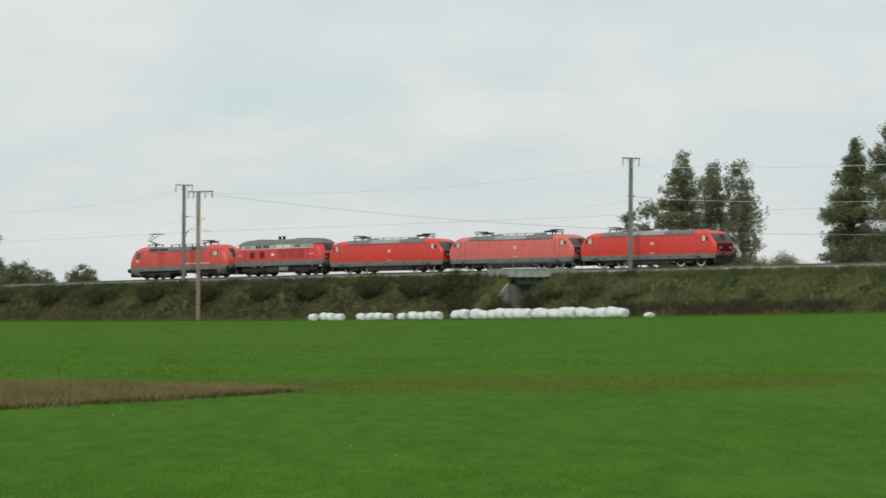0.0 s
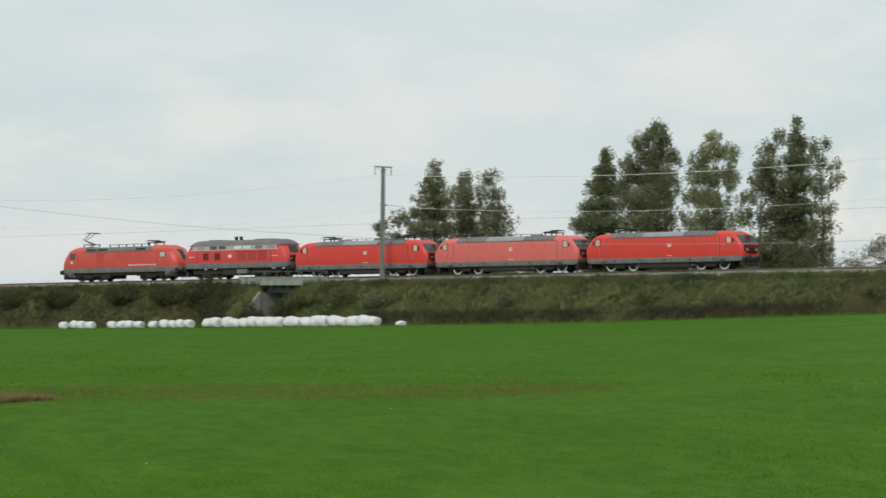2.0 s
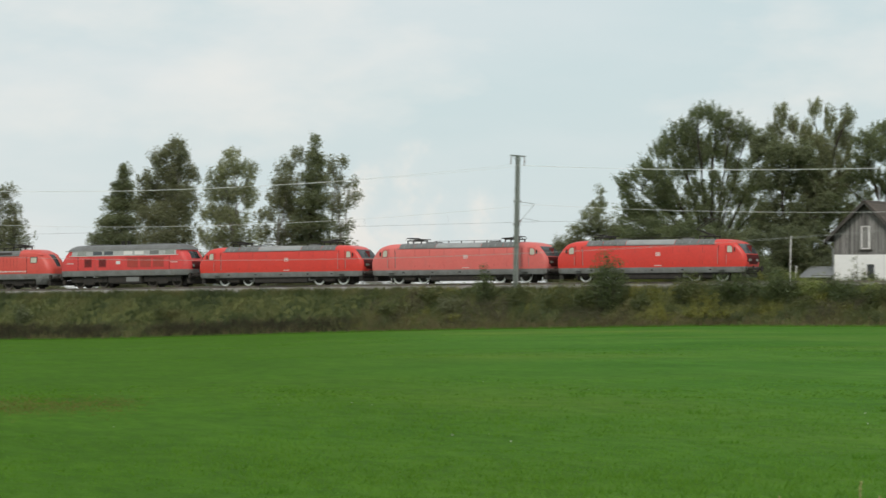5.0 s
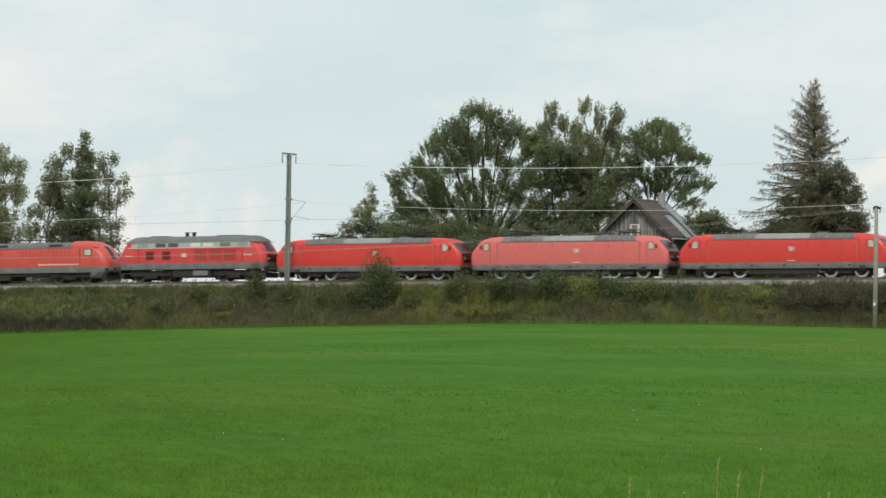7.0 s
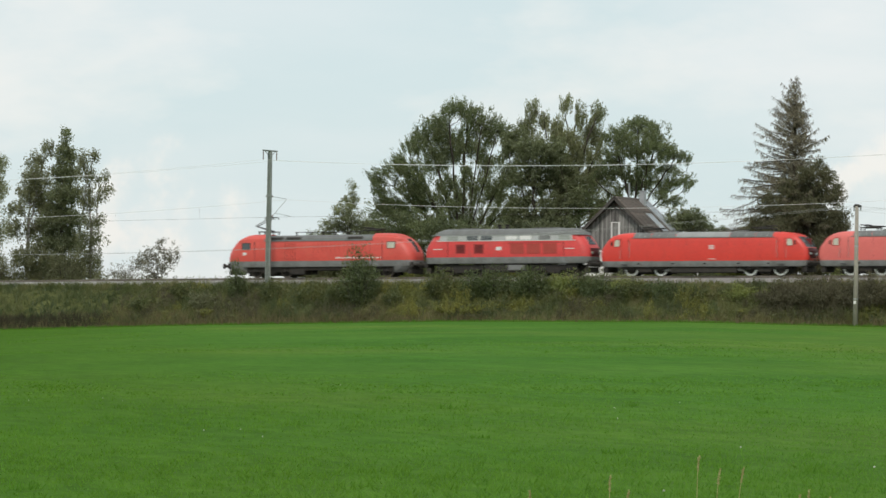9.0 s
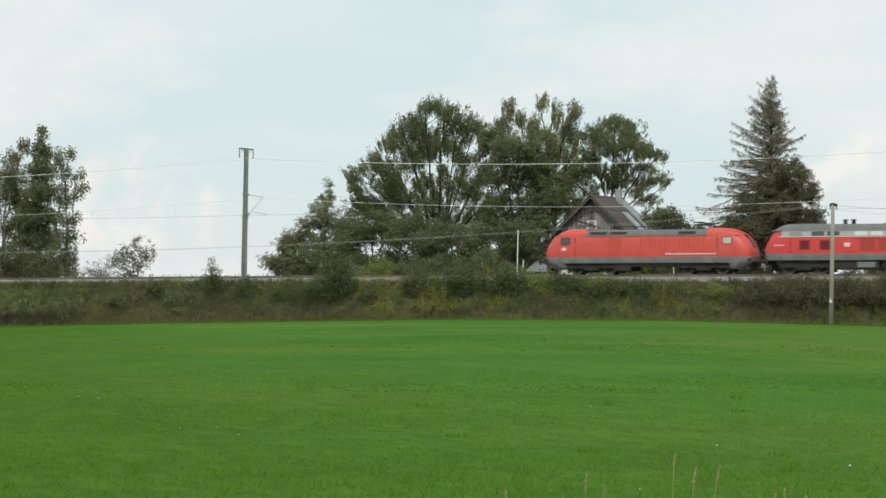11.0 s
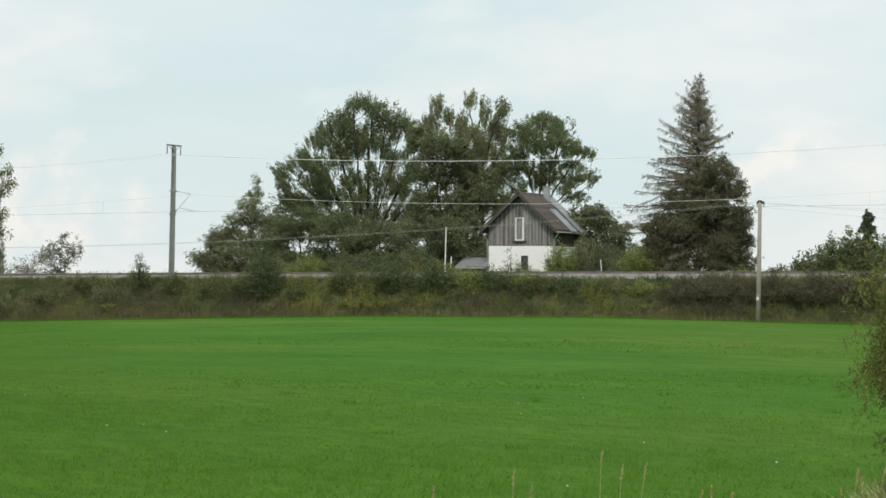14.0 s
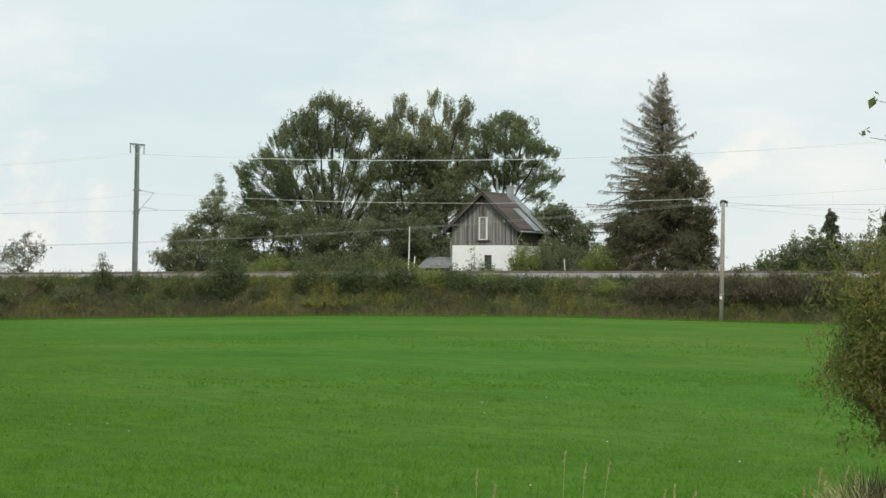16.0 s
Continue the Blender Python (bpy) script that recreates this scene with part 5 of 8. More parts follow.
# ---- the keeper's house ----
def build_house():
    """A small gabled house: white plastered ground floor, grey board gable, tiled roof with solar panels."""
    hs = new("keepers_house")
    a, b = place(21.5, -12, 0), place(27.7, -12, 0)
    mid_ = (a + b) / 2
    yaw = 90 - math.degrees(math.atan2(mid_.x, mid_.y)) - 90 - 20
    base = 3.4
    hs.matrix_world = Matrix.Translation((mid_.x, mid_.y, base)) @ pose(0, 0, 0, 0, 0, yaw)
    tagged(hs, "small old house, white plaster base, grey board gable", "house")
    W, D, Z1, Z2, ZR = 3.0, 7.0, 3.15, 5.0, 7.85     # half width, depth, top of plaster, eaves, ridge
    t = 0.32
    wl_ = boxes((-W, -W + t, 0, D, -0.6, Z1), (W - t, W, 0, D, -0.6, Z1), (-W + t, W - t, D - t, D, -0.6, Z1),
                (-W + t, 0.02, 0, t, -0.6, Z1), (0.68, W - t, 0, t, -0.6, Z1), (0.02, 0.68, 0, t, -0.6, 1.05), (0.02, 0.68, 0, t, 2.3, Z1))
    part("wall", wl_, M["plaster"], hs, "white patchy plaster wall")
    g = part("gable_frame", boxes((-W + 0.06, W - 0.06, 0.1, D - 0.1, Z1, Z2)), M["timber_dark"], hs)
    gb = bmesh.new()
    f0 = [gb.verts.new(v) for v in ((-W + 0.06, 0.1, Z2), (W - 0.06, 0.1, Z2), (0, 0.1, ZR - 0.25))]
    f1 = [gb.verts.new(v) for v in ((-W + 0.06, D - 0.1, Z2), (W - 0.06, D - 0.1, Z2), (0, D - 0.1, ZR - 0.25))]
    gb.faces.new(f0), gb.faces.new(f1[::-1])
    for i in range(3):
        j = (i + 1) % 3
        gb.faces.new((f0[i], f1[i], f1[j], f0[j]))
    part("gable_core", gb, M["timber_dark"], hs)
    rng = random.Random(4)
    x = -W - 0.03
    while x < W:
        w = 0.15 + rng.random() * 0.09
        x1 = min(x + w, W + 0.03)
        xm = (x + x1) / 2
        top = Z2 + (ZR - 0.28 - Z2) * (1 - abs(xm) / W)
        if -0.52 < xm < 0.2:
            for z0, z1 in ((Z1 - 0.06, 3.62), (5.62, top)):
                part("board", boxes((x + 0.006, x1 - 0.006, 0.055 + rng.random() * 0.02, 0.095, z0, z1)), M["timber"], g)
        else:
            part("board", boxes((x + 0.006, x1 - 0.006, 0.05 + rng.random() * 0.025, 0.095, Z1 - 0.08, top)), M["timber"], g)
        x = x1
    for xb in (-2.72, -1.95, -1.35, -0.62, 0.62, 1.18, 1.5, 2.05, 2.62):
        part("batten", boxes((xb - 0.035, xb + 0.035, 0.02, 0.048, Z1 - 0.05 + 0.3 * rng.random(), Z2 + (ZR - 0.34 - Z2) * (1 - abs(xb) / W) - 0.1 - 0.5 * rng.random())), M["batten"], g)
    # upper window: white frame, its shaded middle put in as grey panels; lower window dark
    w1 = part("upper_window", boxes((-0.42, -0.16, 0.02, 0.05, 3.66, 5.6), (-0.15, 0.12, 0.015, 0.05, 3.66, 5.6)), M["timber"], hs, "window opening, its shaded middle put in as grey panels")
    part("window_frame", boxes((-0.54, -0.42, -0.02, 0.06, 3.62, 5.64), (0.12, 0.30, -0.02, 0.06, 3.62, 5.64), (-0.42, 0.12, -0.02, 0.06, 5.57, 5.64), (-0.42, 0.12, -0.02, 0.06, 3.62, 3.72)), M["white"], w1, "white painted frame")
    part("sill", boxes((-0.75, 0.5, -0.1, 0.06, 3.5, 3.6)), M["timber_dark"], w1)
    w2 = part("lower_window", boxes((0.04, 0.66, 0.14, 0.18, 1.05, 2.3)), M["glass"], hs)
    part("window_frame", boxes((0.02, 0.08, 0.06, 0.14, 1.05, 2.3), (0.62, 0.68, 0.06, 0.14, 1.05, 2.3), (0.08, 0.62, 0.06, 0.14, 1.6, 1.66)), M["timber_dark"], w2)
    # roof: two slopes that overhang
    ang = math.atan2(ZR - Z2, W)
    L = (W + 0.66) / math.cos(ang)
    for sgn in (-1, 1):
        me = bpy.data.meshes.new("roof_slope")
        bm = boxes((0, L, -0.75, D + 0.6, -0.1, 0.0))
        bm.to_mesh(me), bm.free()
        me.materials.append(M["timber_dark"])
        slope = new("roof_slope", me)
        slope.parent = hs
        slope.matrix_basis = pose(0, 0, ZR) @ (pose(0, 0, 0, 0, math.degrees(ang), 0) if sgn > 0 else Matrix.Diagonal((-1, 1, 1, 1)) @ pose(0, 0, 0, 0, math.degrees(ang), 0))
        rows_ = int(L / 0.34)
        tile = bpy.data.meshes.new("tile_course")
        bt = bmesh.new()
        n_t = 30
        for q in range(n_t):
            y0 = -0.78 + q * (D + 1.4) / n_t
            y1 = y0 + (D + 1.4) / n_t
            box(bt, 0.0, 0.37, y0 + 0.012, y1 - 0.012, 0.0 + 0.012 * (q % 2), 0.035 + 0.012 * (q % 2))
        bt.to_mesh(tile), bt.free()
        tile.materials.append(M["tiles"])
        for r in range(rows_):
            c = new("tile_course", tile)
            c.parent = slope
            c.matrix_basis = pose(r * 0.34, 0, 0.006, 0, -3.0, 0)
        if sgn > 0:
            for x0, x1, y0, y1 in ((0.5, 5.0, 5.35, 6.95), (2.2, 5.0, 2.9, 4.2)):
                pn = part("solar_panel", boxes((x0, x1, y0, y1, 0.10, 0.15), bevel=0.01), M["panel"], slope, "flat bluish solar panel")
                part("panel_frame", boxes((x0 - 0.05, x1 + 0.05, y0 - 0.05, y0, 0.08, 0.17), (x0 - 0.05, x1 + 0.05, y1, y1 + 0.05, 0.08, 0.17), (x0 - 0.05, x0, y0, y1, 0.08, 0.17), (x1, x1 + 0.05, y0, y1, 0.08, 0.17)), M["zinc"], pn)
    for sgn in (-1, 1):
        part("barge_board", boxes((0, 1, 0, 1, 0, 1)), M["timber_dark"], hs).matrix_basis = pose(0, -0.78, ZR - 0.02, 0, sgn * math.degrees(ang) + (180 if sgn < 0 else 0), 0) @ Matrix.Diagonal((L, 0.06, (0.2 if sgn < 0 else -0.2), 1))
        part("gutter", rods(((sgn * (W + 0.66), -0.8, ZR - L * math.sin(ang) - 0.03), (sgn * (W + 0.66), D + 0.6, ZR - L * math.sin(ang) - 0.03), 0.07), sides=8), M["zinc"], hs)
        part("downpipe", rods(((sgn * (W + 0.62), -0.3, ZR - L * math.sin(ang) - 0.08), (sgn * (W + 0.1), -0.08, ZR - L * math.sin(ang) - 0.7), 0.045), ((sgn * (W + 0.1), -0.08, ZR - L * math.sin(ang) - 0.7), (sgn * (W + 0.1), -0.08, 0.0), 0.045), sides=7), M["zinc"], hs)
    part("chimney", boxes((0.3, 0.8, 4.9, 5.4, ZR - 1.6, ZR + 0.65), (0.24, 0.86, 4.84, 5.46, ZR + 0.6, ZR + 0.7), bevel=0.02), M["zinc"], hs, "grey sheet-clad chimney")
    part("antenna_rod", rods(((0.05, 3.0, ZR - 0.1), (0.05, 3.0, ZR + 1.35), 0.075), sides=6), M["zinc"], hs)
    # low shed and posts beside it
    sh = new("low_shed")
    sh.matrix_world = hs.matrix_world @ pose(-4.4, 0.8, 0)
    tagged(sh, "low dark shed with a pale sheet roof beside the house", "shed")
    part("wall", boxes((-1.1, 1.4, 0, 2.2, -0.6, 1.35)), M["timber_dark"], sh)
    rf = boxes((-2.1, 0.9, -0.3, 2.4, 1.36, 1.42))
    for v in rf.verts:
        v.co.z += (v.co.y) * 0.36 - 0.1
    part("roof", rf, M["zinc"], sh)
    for s, n, h, lean in ((20.4, -5.0, 4.6, 2), (19.3, -8.5, 2.3, 8), (33.6, -8.5, 2.0, -10)):
        ps = new("garden_post", None)
        ps.matrix_world = Matrix.Translation(place(s, n)) @ pose(0, 0, 0, 0, lean, 40)
        tagged(ps, "slim white garden post", "post", "garden posts")
        part("shaft", rods(((0, 0, -0.2), (0, 0, h), 0.06, 0.05), sides=8), M["white"], ps)


# ---- silage bales ----
def bale_mesh(seed):
    """A wrapped round bale: a barrel with slumped base, bulges and a dent or two."""
    bm = bmesh.new()
    seg = 22
    prof = [(0.0, 0.60), (0.3, 0.61), (0.45, 0.595), (0.55, 0.54), (0.60, 0.42), (0.615, 0.2), (0.61, 0.0), (0.615, -0.2), (0.6, -0.42), (0.55, -0.54), (0.45, -0.595), (0.3, -0.61), (0.0, -0.6)]
    rings = []
    for r, x in prof:
        rings.append([bm.verts.new((x, 0, 0))] * seg if r == 0 else [bm.verts.new((x, r * math.cos(6.28319 * i / seg), r * math.sin(6.28319 * i / seg))) for i in range(seg)])
    for a, b in zip(rings, rings[1:]):
        for i in range(seg):
            j = (i + 1) % seg
            bm.faces.new(list(dict.fromkeys((a[i], a[j], b[j], b[i]))))
    for v in bm.verts:
        k = 1 + 0.16 * noise.noise((v.co.x * 1.6 + seed * 7, v.co.y * 1.6, v.co.z * 1.6)) + 0.05 * noise.noise((v.co.x * 5, v.co.y * 5 + seed, v.co.z * 5))
        v.co *= k
        v.co.z = max(-0.47, v.co.z)
        v.co.y *= 1 + 0.16 * max(0, -v.co.z)
    bmesh.ops.recalc_face_normals(bm, faces=bm.faces)
    me = bpy.data.meshes.new("silage_bale")
    bm.to_mesh(me), bm.free()
    me.polygons.foreach_set("use_smooth", [True] * len(me.polygons))
    me.materials.append(M["film"])
    return me


def build_bales():
    rng = random.Random(8)
    kinds = [bale_mesh(k) for k in range(6)]
    for s0, s1, skip, size in ((-108.1, -89.5, (4, 5, 10), 0.80), (-86.9, -64.8, (), 0.97), (-61.6, -61.6, (), 0.70)):
        count = max(1, round((s1 - s0) / 1.22) + 1)
        for k in range(count):
            if k in skip:
                continue
            s = s0 + k * 1.22 + rng.uniform(-0.08, 0.08)
            n = 12.3 + rng.uniform(-0.2, 0.25)
            kx, ky, kz = size * rng.uniform(0.92, 1.08), size * rng.uniform(0.95, 1.08), size * rng.uniform(0.84, 1.06) * (0.72 if s0 == s1 else 1.0)
            ob = new("silage_bale", rng.choice(kinds))
            ob.matrix_world = Matrix.Translation(place(s, n) + Vector((0, 0, 0.465 * kz))) @ pose(0, 0, 0, rng.uniform(-5, 5), 0, heading(s) + rng.uniform(-14, 14)) @ Matrix.Diagonal((kx, ky, kz, 1))
            tagged(ob, "round silage bale wrapped in white film on the meadow", "silage bale", "row of silage bales")


build_ground()
build_track()
build_bridge()
build_train()
for s_ in MAST_S:
    catenary_mast(s_)
build_poles()
build_wires()
build_house()
build_bales()
build_bird()


# ---- plants ----
def leaf_cards(rng, centres, radii, per, size, aspect=0.5, hang=0.0, squash=0.8, rhomb=False):
    """Pointed leaves scattered round clump centres. Returns an array of corners, three to a leaf, or four to a rhombic one."""
    centres = np.repeat(np.asarray(centres), per, axis=0)
    radii = np.repeat(np.asarray(radii), per)
    k = len(centres)
    d = rng.normal(size=(k, 3))
    d /= np.linalg.norm(d, axis=1)[:, None]
    p = centres + d * (radii * rng.random(k) ** 0.45)[:, None] * np.array((1, 1, squash))
    a = rng.normal(size=(k, 3))
    a[:, 2] -= hang
    a /= np.linalg.norm(a, axis=1)[:, None]
    b = np.cross(a, rng.normal(size=(k, 3)))
    b /= np.linalg.norm(b, axis=1)[:, None] + 1e-9
    s = size * rng.uniform(0.6, 1.35, k)
    a, b = a * s[:, None], b * (s * aspect)[:, None]
    if rhomb:
        return np.stack([p - a, p - 0.15 * a + b, p + a, p - 0.15 * a - b], 1).reshape(-1, 3)
    return np.stack([p - 0.7 * a + 0.9 * b, p + a, p - 0.7 * a - 0.9 * b], 1).reshape(-1, 3)


def inside(rng, k, shell=0.38):
    d = rng.normal(size=(k, 3))
    d /= np.linalg.norm(d, axis=1)[:, None]
    return d * (rng.random(k) ** shell)[:, None]


def view_axes(p):
    """Right and away, as seen from the meadow's near edge."""
    az = math.atan2(p[0], p[1])
    return np.array((math.cos(az), -math.sin(az), 0)), np.array((math.sin(az), math.cos(az), 0))


def broad_tree(name, label, s, n, lobes, leaf, bark, trunk_r, seed, category="tree", size=0.12, density=1.0, per=24, hang=0.25, lean=0.0, clump=0.46, fork=0.22, stems=1, shell=0.4, gaps=-0.14, squash=0.8, fan=(), streak=1.0):
    """A tree grown from its main crown masses. lobes: (right, height, half width, half height, depth offset, fullness).
    Leaf clumps fill the masses, and each clump hangs on the nearest branch that already reaches towards it, so that limbs fork and taper.
    fan: (right, height) of main limbs' ends; such a tree has its gaps and sprays of leaves drawn out along the limbs by `streak`."""
    rng = np.random.default_rng(seed)
    root = place(s, n)
    tree = new(name)
    tree.location = root
    tagged(tree, label, category)
    right, away = view_axes(root)
    up = np.array((0, 0, 1.0))
    high = max(l[1] for l in lobes)
    mean_u = sum(l[0] for l in lobes) / len(lobes)
    centres = []
    for lb in lobes:
        u, z, ru, rz = lb[:4]
        w = lb[4] if len(lb) > 4 else rng.uniform(-0.9, 0.9) * min(ru, 2.0)
        thick = lb[5] if len(lb) > 5 else 1.0
        k = max(4, int(density * thick * 12.0 * (ru * ru * rz) ** 0.72))
        k = int(k * 1.7)
        fuzzy = inside(rng, k, shell) * rng.uniform(0.72, 1.22, k)[:, None]
        centres.append(right * u + away * w + up * z + (fuzzy * np.array((ru, max(ru, 0.8), rz))) @ np.stack([right, away, up]))
    centres = np.concatenate(centres)
    hub = up * (fork * high * (0.55 if fan else 1.0))
    if fan:
        rel = centres - hub
        reach_ = np.linalg.norm(rel, axis=1) + 1e-6
        turn_u, turn_w = np.arctan2(rel @ right, rel[:, 2] + 2.0), np.arctan2(rel @ away, rel[:, 2] + 2.0)
        hollow = np.array([0.6 * noise.noise((a * 7.0 + seed, b * 4.0, c * 0.5)) + 0.65 * noise.noise((a * 14.0, b * 7.0, c * 0.95 + seed)) for a, b, c in zip(turn_u, turn_w, reach_)])
    else:
        hollow = np.array([noise.noise((c[0] * 1.15 + seed, c[1] * 1.15, c[2] * 0.8)) for c in centres])
    centres = centres[(centres[:, 2] > 0.3) & (hollow > gaps)]
    # trunk nodes, then branches towards every clump, the nearest first
    nodes, parent = [], []
    starts = []
    for q in range(stems):
        off = (q - (stems - 1) / 2) * 0.6
        for i, u in enumerate(np.linspace(0, 1, 5)):
            nodes.append(right * (off * (1 + 1.5 * u) + 0.1 * math.sin(3 * u + seed) + mean_u * 0.15 * u + lean * u) + away * (0.1 * math.sin(4 * u + q)) + up * (u * fork * high - 0.3 * (i == 0)))
            parent.append(len(nodes) - 2 if i else -1)
        starts.append(len(nodes) - 1)
    limb_of = [0.0 if i % 5 == 4 else 2.0 + 0.5 * (4 - i % 5) for i in range(len(nodes))]
    for q, (lu, lz) in enumerate(fan):
        root_ = starts[q % stems]
        a0, a1 = nodes[root_], right * lu + away * rng.uniform(-1.6, 1.6) + up * lz
        last = root_
        for u in np.linspace(0.12, 1, 8):
            bow_ = a0 + (a1 - a0) * u + up * (0.10 * np.linalg.norm(a1 - a0) * math.sin(math.pi * u) * (abs(lu) / (lz + 1))) + rng.normal(size=3) * 0.07
            nodes.append(bow_)
            parent.append(last)
            limb_of.append(0.15 * np.linalg.norm(bow_ - a0))
            last = len(nodes) - 1
    first = len(nodes)
    total = first + 2 * len(centres)
    P = np.zeros((total, 3))
    P[:len(nodes)] = nodes
    C = np.zeros(total)
    C[:len(nodes)] = limb_of
    count = len(nodes)
    order = np.argsort(np.linalg.norm(centres - P[starts[0]], axis=1))
    for c in centres[order]:
        v = c - P[:count]
        dist = np.linalg.norm(v, axis=1)
        cost = dist + 0.8 * C[:count] + 1.2 * np.clip(-v[:, 2], 0, None)
        j = int(np.argmin(cost))
        bow = P[j] + v[j] * 0.5 + up * 0.1 * dist[j] + rng.normal(size=3) * 0.05 * dist[j]
        P[count], P[count + 1] = bow, c
        C[count], C[count + 1] = C[j] + dist[j] * 0.5, C[j] + dist[j]
        parent += [j, count]
        count += 2
    area = np.zeros(count)
    for i in range(count - 1, -1, -1):
        area[i] = max(area[i], 1.0)
        if parent[i] >= 0:
            area[parent[i]] += area[i]
    rad = trunk_r * (area / area.max()) ** 0.5
    verts, faces = [], []
    for i in range(count):
        j = parent[i]
        q, bow_at = (i - first) // 2, first + 2 * ((i - first) // 2)
        if j < 0 or (i >= first and rad[i] < 0.014 and area[bow_at] == 1 and q % 2):
            continue
        thick_end = rad[j] if j < stems * 5 and i < stems * 5 else min(rad[j], rad[i] * 1.25)
        tube(verts, faces, [P[j], P[i]], [max(thick_end, 0.008), max(rad[i], 0.006)], 8 if rad[i] > 0.1 else 4 if rad[i] > 0.04 else 3)
    part("trunk", mesh_of("trunk", verts, faces, bark, smooth=True), bark, tree)
    cards = leaf_cards(rng, centres, np.full(len(centres), clump) * rng.uniform(0.6, 1.2, len(centres)), per, size, 0.5, hang, squash)
    if fan:
        # draw each spray out along its limb and in across it
        mid_ = np.repeat(centres, per * 3, axis=0)
        along = mid_ - hub
        along /= np.linalg.norm(along, axis=1)[:, None] + 1e-9
        off = cards - mid_
        lead = np.sum(off * along, axis=1)[:, None] * along
        cards = mid_ + lead * streak + (off - lead) * 0.62
    tagged(part("crown", fast_mesh("crown", cards, 3, leaf), leaf, tree), kind="stuff")
    return tree


def conifer(name, label, s, n, height, reach, seed, leaf, bare=0.0, start=0.06, droop=0.35, density=1.0, thin_above=2.0, category="tree", brown=None, power=0.74, lift=0.0, twig=0.42, jitter=0.3, rise=0.0, blade=0.12, step=1.0, spread=0.4, thin_rate=26, lopsided=0.0):
    """A spruce or larch: whorls of drooping boughs with hanging twigs. thin_above: fraction of the height over which the boughs are half bare."""
    rng = np.random.default_rng(seed)
    root = place(s, n)
    tree = new(name)
    tree.location = root
    tagged(tree, label, category)
    right = view_axes(root)[0]
    verts, faces = [], []
    tube(verts, faces, [np.array((0.05 * math.sin(u * 5), 0, height * u - 0.3 * (u == 0))) for u in np.linspace(0, 1, 8)], [0.028 * height * 0.45 * (1 - 0.93 * u) + 0.01 for u in np.linspace(0, 1, 8)], 7)
    cards, cards2 = [], []
    z = height * start
    while z < height * 0.985:
        f = z / height
        r = reach * (1 - f) ** power * (0.6 + 0.4 * min(1, f / 0.16))
        count = int(rng.integers(3, 6))
        a0 = rng.random() * 6.28
        for q in range(count):
            if rng.random() < bare * (1.0 if f > thin_above else 0.35) * (0.55 if f > 0.8 else 1.0):
                continue
            a = a0 + 6.283 * q / count + rng.normal() * 0.2
            out = np.array((math.cos(a), math.sin(a), 0))
            L = r * rng.uniform(0.65, 1.12) * (1 - lopsided * float(out @ right)) + 0.12
            base = np.array((0, 0, z + rng.uniform(-jitter, jitter)))
            tilt = rng.uniform(-0.14, 0.26) * (1.8 if thin_above < 1 else 1.0) + lift + rise * (f - 0.42)
            bend_ = droop * (1.15 - 0.5 * f)
            us = np.linspace(0, 1, 5)
            pts = [base + out * L * u + np.array((0, 0, L * (tilt * u - bend_ * u * u + 0.5 * bend_ * u ** 4))) for u in us]
            tube(verts, faces, pts, [0.035 * (1 - 0.8 * u) * (0.5 + L / 4) for u in us], 4)
            thin = f > thin_above
            k = max(5, int(L * (thin_rate if thin else 40) * density))
            u = rng.random(k) ** 0.8
            p = base + out * (L * u)[:, None] + np.array((0, 0, 1.0)) * (L * (tilt * u - bend_ * u * u + 0.5 * bend_ * u ** 4) + rng.normal(size=k) * 0.07)[:, None]
            side = np.array((-out[1], out[0], 0))
            wid = (0.34 * L * (1 - u) + 0.12) * (spread if thin else 1)
            p = p + side * (rng.uniform(-1, 1, k) * wid)[:, None]
            d = out * rng.uniform(-0.1, 0.8, k)[:, None] + side * rng.uniform(-0.7, 0.7, k)[:, None] + np.array((0, 0, -1.0)) * rng.uniform(0.2, 1.1, k)[:, None]
            d /= np.linalg.norm(d, axis=1)[:, None]
            ln = rng.uniform(0.4, 1.0, k) * twig
            b = np.cross(d, rng.normal(size=(k, 3)))
            b /= np.linalg.norm(b, axis=1)[:, None] + 1e-9
            thick = (0.02 + ln * blade)[:, None]
            spray = np.stack([p + b * thick, p - b * thick, p + d * ln[:, None]], 1).reshape(-1, 3)
            (cards2 if (brown and (thin or rng.random() < 0.3)) else cards).append(spray)
        z += step * (0.13 + 0.008 * height) * rng.uniform(0.7, 1.2)
    part("trunk", mesh_of("trunk", verts, faces, M["bark"], smooth=True), M["bark"], tree)
    if cards:
        tagged(part("crown", fast_mesh("crown", np.concatenate(cards), 3, leaf), leaf, tree), kind="stuff")
    if cards2:
        tagged(part("dry_bough", fast_mesh("dry_bough", np.concatenate(cards2), 3, brown), brown, tree, "dry brown twigs"), kind="stuff")
    return tree


